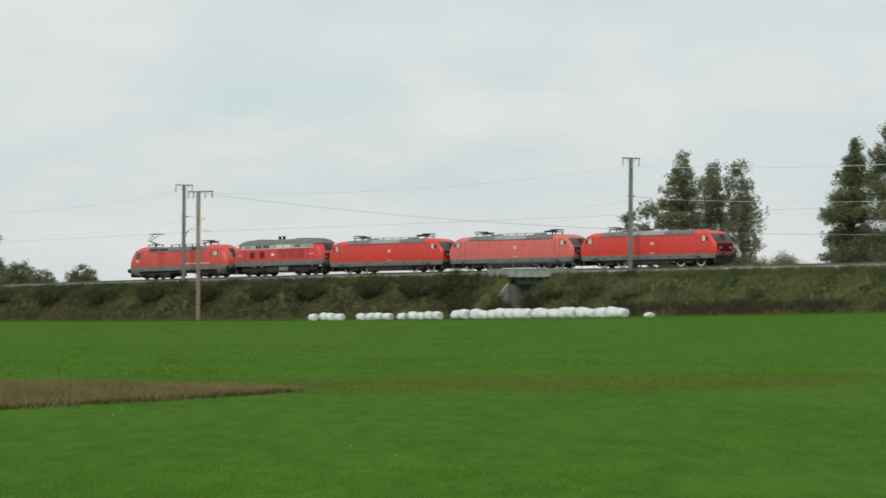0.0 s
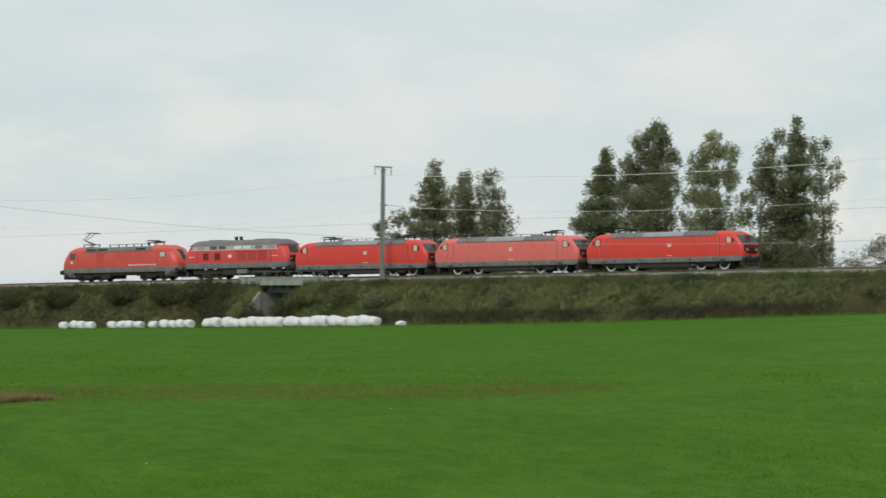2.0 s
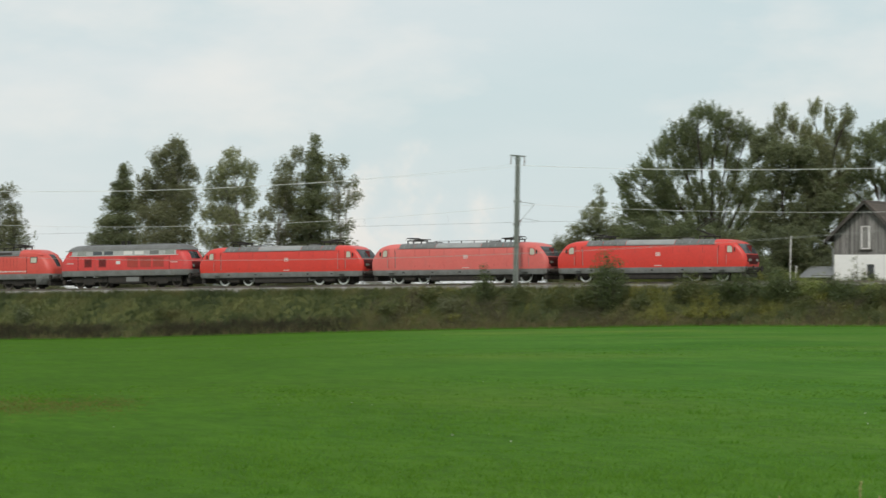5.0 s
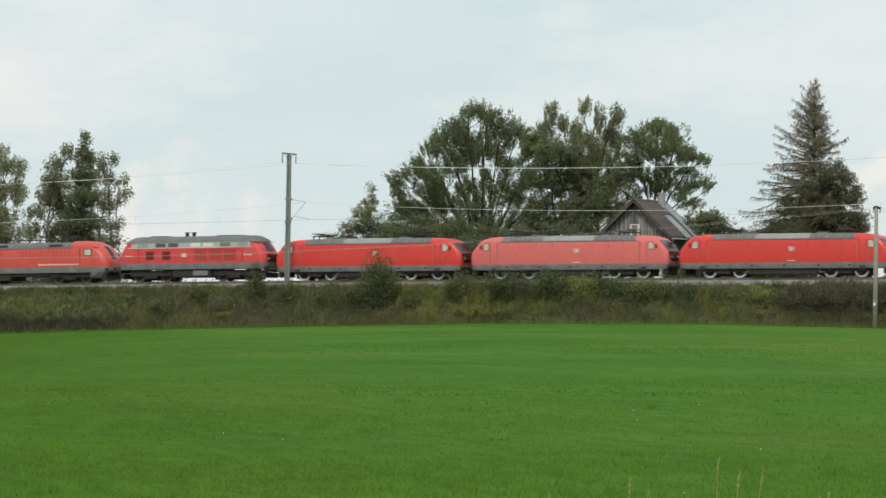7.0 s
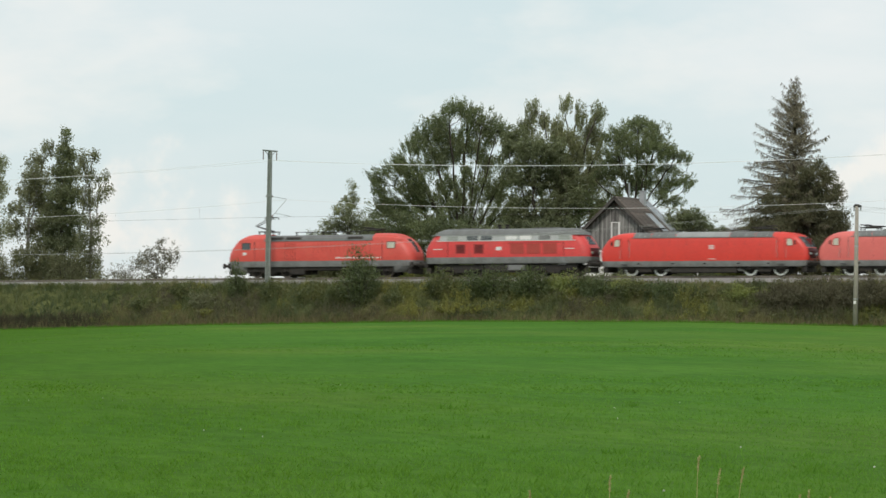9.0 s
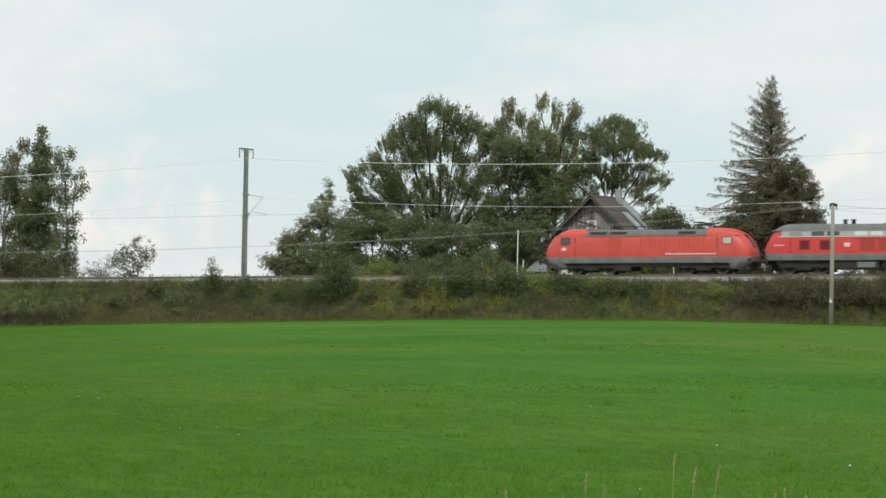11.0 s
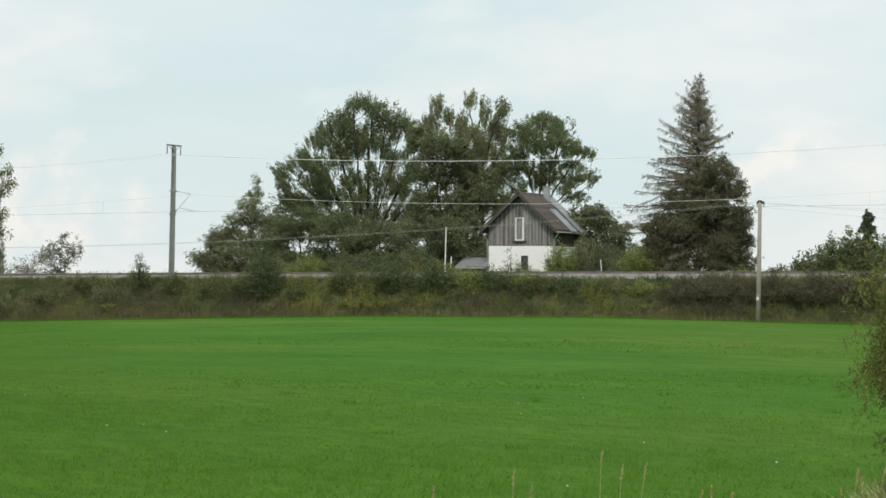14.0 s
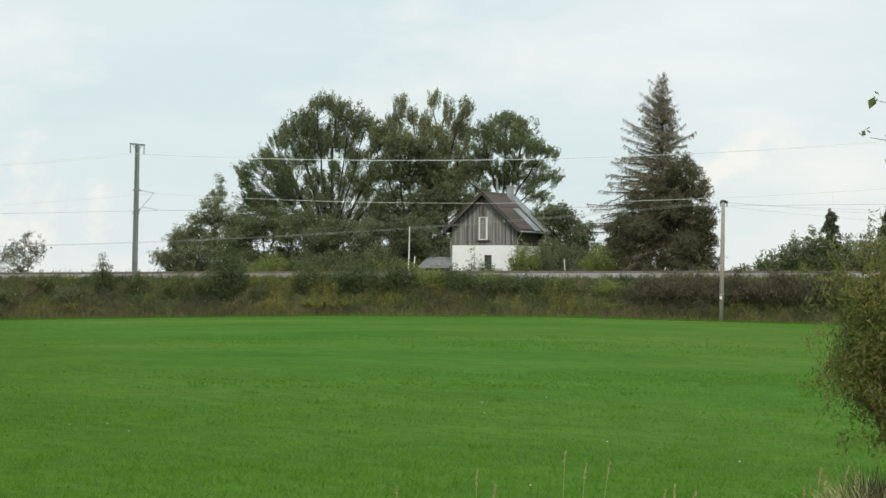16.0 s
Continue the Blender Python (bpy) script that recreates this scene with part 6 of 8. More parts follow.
def shrub(label, s, n, width, height, leaf, seed, density=1.0, size=0.13, name="shrub", hang=-0.2, clump=0.4, per=14):
    """A many-stemmed bush with an uneven top."""
    rng = np.random.default_rng(seed)
    root = place(s, n)
    ob = new(name)
    ob.location = root
    tagged(ob, label, "shrub")
    right, away = view_axes(root)
    verts, faces, centres = [], [], []
    k = max(10, int(density * 11 * (width * width * height) ** 0.6))
    for q in range(k):
        a, rr = rng.random() * 6.283, math.sqrt(rng.random())
        top = height * (1 - 0.55 * rr ** 2) * rng.uniform(0.55, 1.04)
        foot_ = (right * math.cos(a) + away * math.sin(a) * 0.8) * rr * width * 0.18
        tip = (right * math.cos(a) + away * math.sin(a) * 0.8) * rr * width * 0.5 + np.array((0, 0, top))
        mid_ = foot_ + (tip - foot_) * 0.55 + np.array((0, 0, 0.1 * height))
        if q % 3 == 0:
            tube(verts, faces, [foot_ - np.array((0, 0, 0.2)), mid_, tip], [0.035, 0.022, 0.006], 3)
        for u in (1.0, 0.78, 0.5, 0.25):
            if rng.random() < 0.8:
                c = foot_ + (tip - foot_) * u
                centres.append(c - np.array((0, 0, 0.12)))
    part("woody_base", mesh_of("woody_base", verts, faces, M["bark"]), M["bark"], ob)
    cards = leaf_cards(rng, centres, rng.uniform(0.6, 1.2, len(centres)) * clump, per, size, 0.45, hang)
    tagged(part("foliage", fast_mesh("foliage", cards, 3, leaf), leaf, ob), kind="stuff")
    return ob


def build_trees():
    LA, LW, LB, LD, LL = M["leaf_ash"], M["leaf_willow"], M["leaf_birch"], M["leaf_dark"], M["leaf_light"]
    # the large trees behind the house
    broad_tree("ash_tree", "large spreading broadleaf tree with dark limbs showing through", 5.0, -22,
               [(-0.8, 16.2, 1.7, 1.5), (1.1, 15.8, 1.4, 1.4), (-2.5, 14.8, 1.7, 1.5), (-4.5, 13.5, 1.5, 1.5), (2.8, 14.7, 1.7, 1.4), (4.2, 13.0, 1.5, 1.7), (-6.5, 11.1, 1.5, 1.3), (-8.0, 9.8, 1.0, 1.4), (-7.5, 7.8, 1.7, 1.5), (-5.0, 10.1, 1.9, 1.7), (-2.6, 12.1, 1.8, 1.7), (-0.3, 13.3, 2.1, 1.7), (2.2, 12.3, 1.7, 1.4), (-5.6, 7.2, 1.9, 1.5), (-8.2, 5.8, 1.4, 1.2), (-3.5, 8.0, 1.5, 1.2), (4.2, 10.1, 1.4, 1.5), (2.9, 7.1, 1.1, 1.2), (4.3, 6.8, 1.4, 1.7), (-8.9, 4.4, 1.1, 1.2), (-1.8, 9.7, 1.0, 1.0), (-0.6, 8.0, 2.2, 2.6, 0, 0.85), (1.8, 9.4, 1.6, 1.8, 0, 0.8), (0.8, 6.4, 1.7, 1.2, 1, 0.7), (1.5, 5.6, 2.0, 1.3, 1, 0.6), (-2.0, 6.6, 1.6, 1.4, 1, 0.5), (3.4, 8.6, 1.2, 1.2), (-4.2, 9.0, 1.4, 1.2), (-6.1, 4.9, 1.7, 1.2), (0.3, 11.0, 0.8, 0.8), (-3.2, 5.7, 1.2, 1.1)],
               LA, M["bark"], 0.36, 11, squash=1.0, fork=0.13, density=3.4, gaps=-0.17, size=0.11, per=30, clump=0.46, streak=1.4,
               fan=((-8.2, 7.0), (-6.6, 9.6), (-5.0, 11.6), (-3.2, 13.6), (-1.4, 15.2), (0.2, 16.0), (1.6, 15.0), (2.8, 13.6), (4.2, 11.6), (5.0, 9.0), (-3.6, 9.4), (1.4, 11.0), (3.2, 7.8)))
    broad_tree("willow_tree", "tall willow with upright sparse grey-green tops", 14.0, -24,
               [(-2.6, 16.3, 0.7, 1.2), (-1.6, 15.3, 0.7, 1.1), (-3.2, 14.8, 0.8, 1.1), (0.4, 16.6, 0.8, 1.2), (1.7, 15.9, 0.7, 1.3), (3.3, 16.1, 0.8, 1.1), (-0.4, 14.8, 0.8, 1.2), (2.7, 14.5, 0.9, 1.1), (0.7, 13.7, 1.3, 1.2), (-1.2, 13.4, 1.2, 1.1), (3.5, 13.4, 0.8, 1.4), (1.8, 12.3, 1.5, 1.1), (0.2, 11.7, 1.4, 1.0), (3.2, 11.2, 0.8, 1.1), (-3.1, 12.8, 1.0, 1.0), (2.6, 9.6, 1.6, 1.4), (0.4, 9.8, 1.8, 1.4), (3.4, 7.2, 1.5, 1.6), (0.9, 7.4, 1.8, 1.6)],
               LW, M["bark"], 0.20, 12, size=0.10, clump=0.34, per=26, stems=3, density=4.4, hang=-0.3, fork=0.34, gaps=-0.22, squash=1.2, streak=1.7,
               fan=((-3.0, 16.6), (-1.6, 15.8), (0.4, 17.2), (1.8, 16.8), (3.4, 16.6), (-0.6, 15.2), (2.7, 14.6), (3.8, 13.6), (-3.2, 13.4)))
    broad_tree("dark_tree", "dark dense broadleaf tree between the tall ones", 13.4, -20,
               [(-2.1, 13.5, 1.4, 1.4), (-0.5, 12.6, 1.7, 1.5), (1.2, 12.4, 1.5, 1.4), (-1.3, 10.4, 1.7, 1.5), (0.9, 9.9, 1.9, 1.7), (2.9, 10.1, 1.5, 1.5), (-1.3, 7.4, 1.7, 1.5), (1.2, 7.1, 1.9, 1.7), (3.4, 7.9, 1.4, 1.5), (-0.5, 5.1, 1.9, 1.4), (2.3, 5.4, 1.7, 1.2), (4.4, 3.6, 1.6, 1.6), (2.6, 3.0, 1.8, 1.6), (4.6, 1.8, 1.6, 1.2), (0.4, 3.0, 1.8, 1.4), (-2.4, 5.4, 1.4, 1.4)],
               LD, M["bark"], 0.3, 13, density=3.2, gaps=-0.3, size=0.115, per=30)
    broad_tree("maple_tree", "rounded green maple tree with open lower limbs", 21.5, -24,
               [(0.2, 15.0, 1.5, 1.0), (-1.7, 13.9, 1.5, 1.1), (1.8, 14.2, 1.4, 1.2), (-0.6, 12.8, 1.9, 1.2), (1.5, 12.6, 1.9, 1.2), (3.2, 12.4, 1.2, 1.0), (-2.1, 11.5, 1.5, 1.2), (4.4, 11.9, 0.8, 0.7), (3.2, 10.8, 1.2, 0.8), (4.7, 9.6, 0.7, 0.8), (3.7, 9.8, 0.8, 0.5), (-3.6, 9.7, 1.0, 0.9), (1.0, 10.9, 1.6, 0.7), (-1.2, 10.5, 1.1, 0.7), (3.3, 7.9, 1.1, 0.7), (-3.9, 8.1, 1.1, 1.1), (2.1, 8.6, 0.7, 0.5), (0.2, 9.3, 1.4, 0.8), (-2.0, 8.9, 1.1, 0.9), (0.6, 10.0, 1.8, 0.8), (-2.7, 10.4, 1.2, 0.9), (2.7, 9.3, 1.1, 0.7), (-1.0, 7.6, 1.2, 0.8)],
               LA, M["bark"], 0.21, 14, fork=0.42, density=3.4, gaps=-0.2, size=0.11, per=30, streak=1.1, clump=0.46,
               fan=((0.2, 14.6), (-1.9, 13.2), (2.0, 13.6), (3.6, 11.8), (4.6, 9.8), (-3.6, 9.8), (3.4, 8.2), (-3.9, 8.2), (1.0, 11.2)))
    broad_tree("dark_tree", "low dark broadleaf tree behind the house", 30.0, -20,
               [(-2.6, 5.6, 1.6, 1.5), (-0.8, 5.2, 1.5, 1.4), (0.9, 4.4, 1.3, 1.2), (-2.8, 3.2, 1.8, 1.6), (-0.6, 2.8, 1.8, 1.6), (1.2, 2.4, 1.4, 1.4), (-1.6, 6.3, 1.2, 0.9)], LD, M["bark"], 0.2, 15, density=3.0, gaps=-0.4)
    # mixed growth at the mast
    broad_tree("larch_tree", "feathery green larch at the edge of the trees", -1.4, -11, [(0.3, 9.1, 0.4, 0.7), (0.1, 8.0, 0.9, 0.8), (-0.2, 6.8, 1.5, 0.9), (-1.4, 5.7, 1.4, 0.7), (0.8, 5.6, 1.7, 0.9), (-2.2, 4.4, 1.8, 0.8), (0.6, 4.2, 2.1, 1.0), (-1.4, 2.9, 2.9, 1.0), (1.7, 2.6, 2.1, 1.0), (-1.0, 1.3, 3.2, 0.9)],
               M["leaf_larch"], M["bark"], 0.14, 16, size=0.085, per=30, clump=0.40, hang=0.2, density=3.3, fork=0.55, gaps=-0.42, squash=0.7)
    broad_tree("larch_tree", "young feathery larch beside a taller one", -5.0, -10.5, [(0.0, 5.0, 0.5, 0.6), (-0.3, 4.1, 0.9, 0.7), (0.4, 3.3, 1.2, 0.7), (-0.6, 2.4, 1.3, 0.8), (0.4, 1.4, 1.6, 0.9)],
               M["leaf_larch"], M["bark"], 0.10, 20, size=0.085, per=28, clump=0.40, hang=0.2, density=2.4, fork=0.5, gaps=-0.2, squash=0.7)
    for k, (s, n, lobes, lf) in enumerate((
            (-4.6, -9, [(-0.9, 2.2, 1.2, 1.2), (0.8, 3.4, 1.3, 1.3), (0.4, 1.4, 1.7, 1.2), (1.8, 4.2, 1.1, 1.2)], LB),
            (1.6, -14, [(-1.6, 3.6, 1.5, 1.4), (0, 5.2, 1.7, 1.6), (1.6, 5.8, 1.6, 1.6), (0, 2.0, 2.4, 1.6), (-1.2, 5.0, 1.2, 1.2)], LA),
            (5.8, -15, [(-1.6, 4.6, 1.7, 1.6), (0.3, 5.4, 1.7, 1.6), (2.0, 4.6, 1.6, 1.6), (-0.5, 2.4, 2.4, 1.7), (2.0, 2.0, 1.8, 1.4)], LA),
            (9.6, -13, [(-1.5, 3.8, 1.6, 1.4), (0.6, 4.6, 1.7, 1.4), (2.0, 4.4, 1.6, 1.6), (0, 1.8, 2.4, 1.4), (2.6, 2.6, 1.6, 1.4)], LD),
            (14.8, -13, [(-1.5, 4.2, 1.6, 1.6), (0.6, 4.6, 1.7, 1.6), (2.4, 4.4, 1.7, 1.6), (0, 1.8, 2.4, 1.6), (3.2, 2.2, 1.6, 1.5)], LD))):
        broad_tree("young_tree", "dense young broadleaf growth beside the line", s, n, lobes, lf, M["bark"], 0.13, 30 + k, size=0.105, per=28, clump=0.46, density=2.4, gaps=-0.28)
    # half-dead spruce with a dense dark neighbour
    conifer("dying_spruce", "tall thinning spruce with brown half-bare boughs", 41.4, -11, 17.0, 8.2, 17, M["needle_dull"], bare=0.34, start=0.22, droop=0.44, density=1.1, thin_above=0.1, brown=M["needle_brown"], power=1.05, lift=0.0, twig=0.42, jitter=1.2, rise=1.9, blade=0.012, step=0.34, spread=0.8, thin_rate=30, lopsided=0.22)
    broad_tree("dark_yew", "broad dense dark evergreen beside a thinning spruce", 44.7, -8.5,
               [(-0.3, 10.1, 0.5, 0.7), (-1.4, 9.5, 0.9, 0.7), (0.2, 9.1, 0.9, 0.9), (-2.9, 8.2, 1.1, 1.0), (-1.1, 7.7, 1.5, 1.2), (1.0, 7.7, 0.9, 1.0), (-4.3, 6.8, 1.1, 1.1), (-2.5, 6.0, 1.5, 1.2), (-0.3, 5.5, 1.6, 1.4), (1.4, 5.5, 1.0, 1.2), (-5.3, 5.0, 1.2, 1.1), (1.5, 3.5, 1.0, 1.1), (-0.1, 3.0, 1.4, 1.2), (-4.0, 3.3, 1.1, 0.9), (-6.0, 3.5, 1.0, 1.0), (-1.6, 3.3, 1.1, 1.2), (-0.8, 1.6, 1.5, 0.9), (1.4, 1.8, 1.3, 1.0), (-2.3, 1.8, 0.9, 1.0), (-3.2, 5.0, 1.4, 1.2), (-5.4, 2.7, 1.3, 1.2), (-6.4, 2.0, 0.9, 0.9), (-4.2, 4.4, 1.3, 1.1), (0.4, 4.2, 1.4, 1.2), (-1.4, 6.4, 1.4, 1.2), (-4.1, 2.3, 1.2, 1.1), (-5.0, 1.2, 1.4, 0.9), (-3.4, 1.1, 0.9, 0.9), (-6.6, 4.6, 0.7, 0.6)],
               M["needle_dull"], M["bark"], 0.22, 18, size=0.09, clump=0.46, per=44, hang=1.4, density=3.4, fork=0.1, shell=0.42, gaps=-0.5)
    # birches and spruces standing along the line
    for name, label, s, n, lobes, lf, bark_, r, seed, kw in (
            ("slender_tree", "slender pointed olive-green tree by the line", -79.7, -14, [(-0.1, 12.3, 0.5, 1.0), (-0.1, 10.7, 1.1, 1.0), (-0.3, 9.1, 1.6, 1.0), (-0.6, 7.4, 2.0, 1.0), (-0.7, 5.8, 2.1, 1.0), (-0.5, 3.6, 2.1, 1.2), (-0.5, 1.6, 2.0, 1.2)], LB, "bark", 0.16, 21, dict(hang=0.5, density=2.10)),
            ("birch_tree", "slender olive-green birch by the line", -75.2, -14, [(-0.3, 11.1, 0.8, 0.8), (-0.5, 9.5, 1.4, 1.0), (-0.5, 7.7, 1.4, 1.1), (-0.3, 5.9, 1.6, 1.1), (-0.3, 3.7, 1.6, 1.2), (-0.3, 1.5, 1.6, 1.2)], LB, "birch_bark", 0.15, 22, dict(hang=0.9, density=2.1)),
            ("birch_tree", "slender thin-leaved birch by the line", -71.6, -14, [(-0.5, 11.0, 0.9, 0.9), (-0.4, 9.4, 1.3, 1.0), (-0.0, 7.8, 1.4, 1.0), (-0.0, 6.4, 1.8, 1.0), (-0.2, 5.0, 1.7, 1.0), (-0.2, 3.1, 1.6, 1.2), (-0.2, 1.3, 1.6, 1.1)], LB, "birch_bark", 0.15, 23, dict(hang=0.9, density=1.68)),
            ("slender_tree", "dense pointed dark tree among birches", -57.4, -14, [(0.4, 12.7, 0.6, 0.9), (0.3, 11.2, 1.1, 1.0), (0.1, 9.5, 1.8, 1.1), (-0.2, 7.5, 2.0, 1.1), (-0.5, 5.8, 2.7, 1.0), (-0.1, 3.6, 2.8, 1.3), (-0.2, 1.6, 2.8, 1.1)], LD, "bark", 0.2, 24, dict(hang=0.6, density=3.15)),
            ("birch_tree", "tall dense birch with drooping twigs", -50.6, -14, [(-0.0, 15.0, 0.9, 0.8), (0.6, 13.8, 0.9, 1.1), (-1.2, 14.1, 0.8, 0.8), (-2.1, 13.6, 0.6, 0.7), (-0.4, 12.4, 1.8, 1.1), (1.6, 12.4, 0.7, 1.0), (-0.7, 10.5, 2.5, 1.2), (-2.9, 11.6, 1.0, 0.9), (1.0, 9.6, 1.3, 1.4), (-1.0, 8.2, 2.7, 1.4), (-0.7, 6.0, 2.9, 1.4), (-0.7, 3.4, 2.8, 1.4), (-0.7, 1.5, 2.7, 1.0), (-3.2, 9.1, 1.1, 1.4)], LB, "birch_bark", 0.22, 25, dict(hang=1.1, density=2.42)),
            ("birch_tree", "lighter birch with airy drooping twigs", -43.6, -14, [(-0.1, 13.9, 1.0, 0.6), (0.1, 12.8, 1.6, 0.8), (1.6, 12.2, 0.7, 1.1), (-1.3, 11.9, 1.2, 0.8), (-0.5, 10.3, 2.3, 1.1), (1.5, 10.0, 0.8, 1.4), (-1.3, 8.3, 2.2, 1.2), (0.6, 7.5, 1.8, 1.2, 0, 0.5), (-1.3, 5.8, 2.1, 1.4), (1.5, 5.8, 1.7, 1.2, 0, 0.5), (-0.7, 3.6, 2.6, 1.3), (-0.5, 1.4, 2.3, 1.1)], LW, "birch_bark", 0.2, 26, dict(hang=1.1, density=1.78)),
            ("birch_tree", "birch leaning on a pointed dark tree", -37.5, -13, [(0.6, 12.5, 0.9, 0.8), (1.9, 13.6, 0.7, 0.7), (1.2, 10.9, 1.6, 1.0), (0.3, 9.5, 1.5, 1.0), (-1.0, 7.9, 1.3, 0.7, 0, 0.6), (-0.8, 6.0, 1.4, 0.9, 0, 0.6), (1.4, 8.4, 1.2, 1.2), (1.2, 6.0, 1.5, 1.2), (0.6, 3.2, 2.2, 1.4), (0.6, 1.3, 2.2, 1.0)], LB, "birch_bark", 0.17, 28, dict(hang=1.0, density=1.99)),
            ("slender_tree", "tall pointed dark tree between two birches", -34.3, -14, [(0.3, 14.9, 0.4, 1.0), (0.3, 13.0, 1.0, 1.1), (0.3, 11.1, 1.3, 1.1), (0.1, 9.2, 1.6, 1.2), (-0.0, 7.0, 2.0, 1.3), (-0.0, 4.8, 2.2, 1.3), (-0.0, 2.4, 2.3, 1.3)], LD, "bark", 0.22, 27, dict(hang=0.6, density=3.15)),
            ("birch_tree", "loose birch with long side boughs", -30.6, -13.5, [(-1.0, 12.6, 0.6, 0.8), (0.2, 12.9, 0.6, 0.5), (-0.5, 11.3, 1.1, 0.9, 0, 0.7), (0.9, 10.8, 0.8, 0.3), (-0.5, 9.6, 1.0, 0.9, 0, 0.7), (1.0, 9.7, 0.8, 0.3), (-0.2, 8.3, 1.0, 0.6), (1.1, 8.8, 0.8, 0.3), (0.2, 6.6, 1.1, 0.6, 0, 0.7), (-0.2, 5.0, 1.3, 0.9), (-0.2, 3.1, 1.5, 1.1), (-0.3, 1.2, 1.6, 1.0)], LB, "birch_bark", 0.16, 29, dict(hang=0.9, density=1.78))):
        full = 1.32 if s < -70 else 1.1
        lobes = [(l[0], l[1], l[2] * full, *l[3:]) for l in lobes]
        broad_tree(name, label, s, n, lobes, lf, M[bark_], r, seed, size=0.122, per=32, clump=0.44, fork=0.5, gaps=-0.3 if name == "birch_tree" else -0.5, squash=1.7 if name == "birch_tree" else 1.1, **kw)
    broad_tree("thin_tree", "small sparse tree with pale leaves behind the line", -22.2, -12, [(-0.9, 3.3, 1.0, 0.9), (0.5, 4.0, 1.1, 0.8), (1.3, 3.0, 0.9, 0.8), (-0.2, 2.2, 1.5, 0.9), (0, 1.0, 1.6, 0.7)], M["leaf_grey"], M["bark"], 0.09, 41, size=0.10, per=18, clump=0.40, density=2.2, gaps=-0.25)
    broad_tree("thin_tree", "small bush of pale leaves behind the line", -25.6, -12, [(-1.0, 1.7, 1.2, 0.8), (0.8, 2.3, 1.1, 0.8), (0, 1.2, 1.9, 0.7), (1.3, 2.9, 0.7, 0.6)], M["leaf_grey"], M["bark"], 0.06, 42, size=0.085, per=14, clump=0.5, density=2.6, gaps=-0.2)
    broad_tree("thin_tree", "round bushy tree by the line", -84.0, -12, [(-1.0, 10.2, 1.1, 1.0), (0.6, 11.0, 1.2, 1.0), (0, 8.4, 1.7, 1.4), (0, 6.2, 1.7, 1.4), (0, 4.0, 1.6, 1.4)], LB, M["bark"], 0.1, 43, size=0.14, density=1.8)
    broad_tree("dark_tree", "dark round tree far along the line", -205, -14, [(-1.5, 8.0, 1.8, 1.8), (0.5, 9.5, 1.6, 1.6), (0, 5.5, 2.4, 2.0), (0, 3, 2.6, 2.0)], LD, M["bark"], 0.2, 44, size=0.2)
    for k, (s, w, h) in enumerate(((-196, 6.0, 7.0), (-190.5, 7.0, 6.6), (-185, 4.6, 5.6), (-177, 5.6, 6.0))):
        shrub("dark green bush behind the line", s, -9, w, h, LD, 50 + k, density=1.6, size=0.17, clump=0.6, per=22)
    # right of the house
    conifer("young_spruce", "small pointed spruce behind bushes", 55.5, -14, 6.4, 1.5, 61, M["needle"], droop=0.1, density=1.4)
    conifer("young_spruce", "pointed dark spruce at the edge of the bushes", 60.6, -14, 6.6, 2.0, 62, M["needle"], droop=0.1, density=1.4)
    for k, (s, n, w, h, lf) in enumerate(((49.3, -9, 2.2, 1.7, LB), (51.4, -11, 3.6, 3.0, LA), (53.2, -12, 3.8, 4.2, LA), (54.9, -11.5, 3.4, 4.8, LA), (57.4, -12, 4.0, 4.0, LA), (59.8, -11, 4.4, 4.6, LW), (63, -11, 4.4, 5.0, LA))):
        shrub("leafy green bush behind the track", s, n, w, h, lf, 64 + k, density=1.0, size=0.16, clump=0.5)
    # bushes round the house, behind the track
    for k, (s, n, w, h, lf, lab) in enumerate((
            (3.0, -7, 4.0, 2.3, LW, "olive bush beside the track"), (6.8, -6.5, 4.4, 2.5, LL, "olive bush beside the track"), (10.0, -6.5, 4.2, 2.8, LA, "dark green bush beside the track"),
            (13.2, -6.8, 4.6, 3.0, LA, "green bush beside the track"), (16.6, -7.2, 4.6, 3.2, LA, "green bush beside the track"), (19.0, -7.4, 3.0, 2.2, LL, "yellow-green bush beside the track"),
            (29.6, -8.8, 3.0, 3.9, LL, "green bush climbing the house corner"), (31.4, -9.4, 2.4, 2.4, LD, "dark green bush against the house"), (30.9, -10.6, 2.6, 4.4, LW, "tall olive bush beside the house"), (32.9, -11.0, 3.2, 4.0, LD, "tall dark green bush beside the house"), (35.0, -9.4, 3.0, 2.3, LD, "dark green bush beside the track"), (38.0, -6.8, 5.2, 3.5, LL, "light yellow-green bush beside the track"), (46.2, -7.5, 2.4, 1.4, LL, "light yellow-green bush beside the track"), (26.5, -8.0, 1.6, 1.9, LD, "dark climber against the white wall"))):
        shrub(lab, s, n, w, h, lf, 80 + k, density=1.1, size=0.094, clump=0.46, per=22)
    shrub("thin twiggy bush before the white wall", 24.4, -10.2, 2.0, 3.3, LB, 97, density=0.5, size=0.08, clump=0.3, per=10)
    for k, (s, h, lf) in enumerate(((-1.0, 3.4, LB), (3.2, 4.4, LD), (7.2, 4.8, LA), (11.4, 4.6, LD), (15.4, 4.9, LA), (19.0, 4.2, LD))):
        shrub("dark undergrowth beneath the tall trees", s, -16.5, 5.2, h, lf, 300 + k, density=1.0, size=0.13, clump=0.55, per=15)
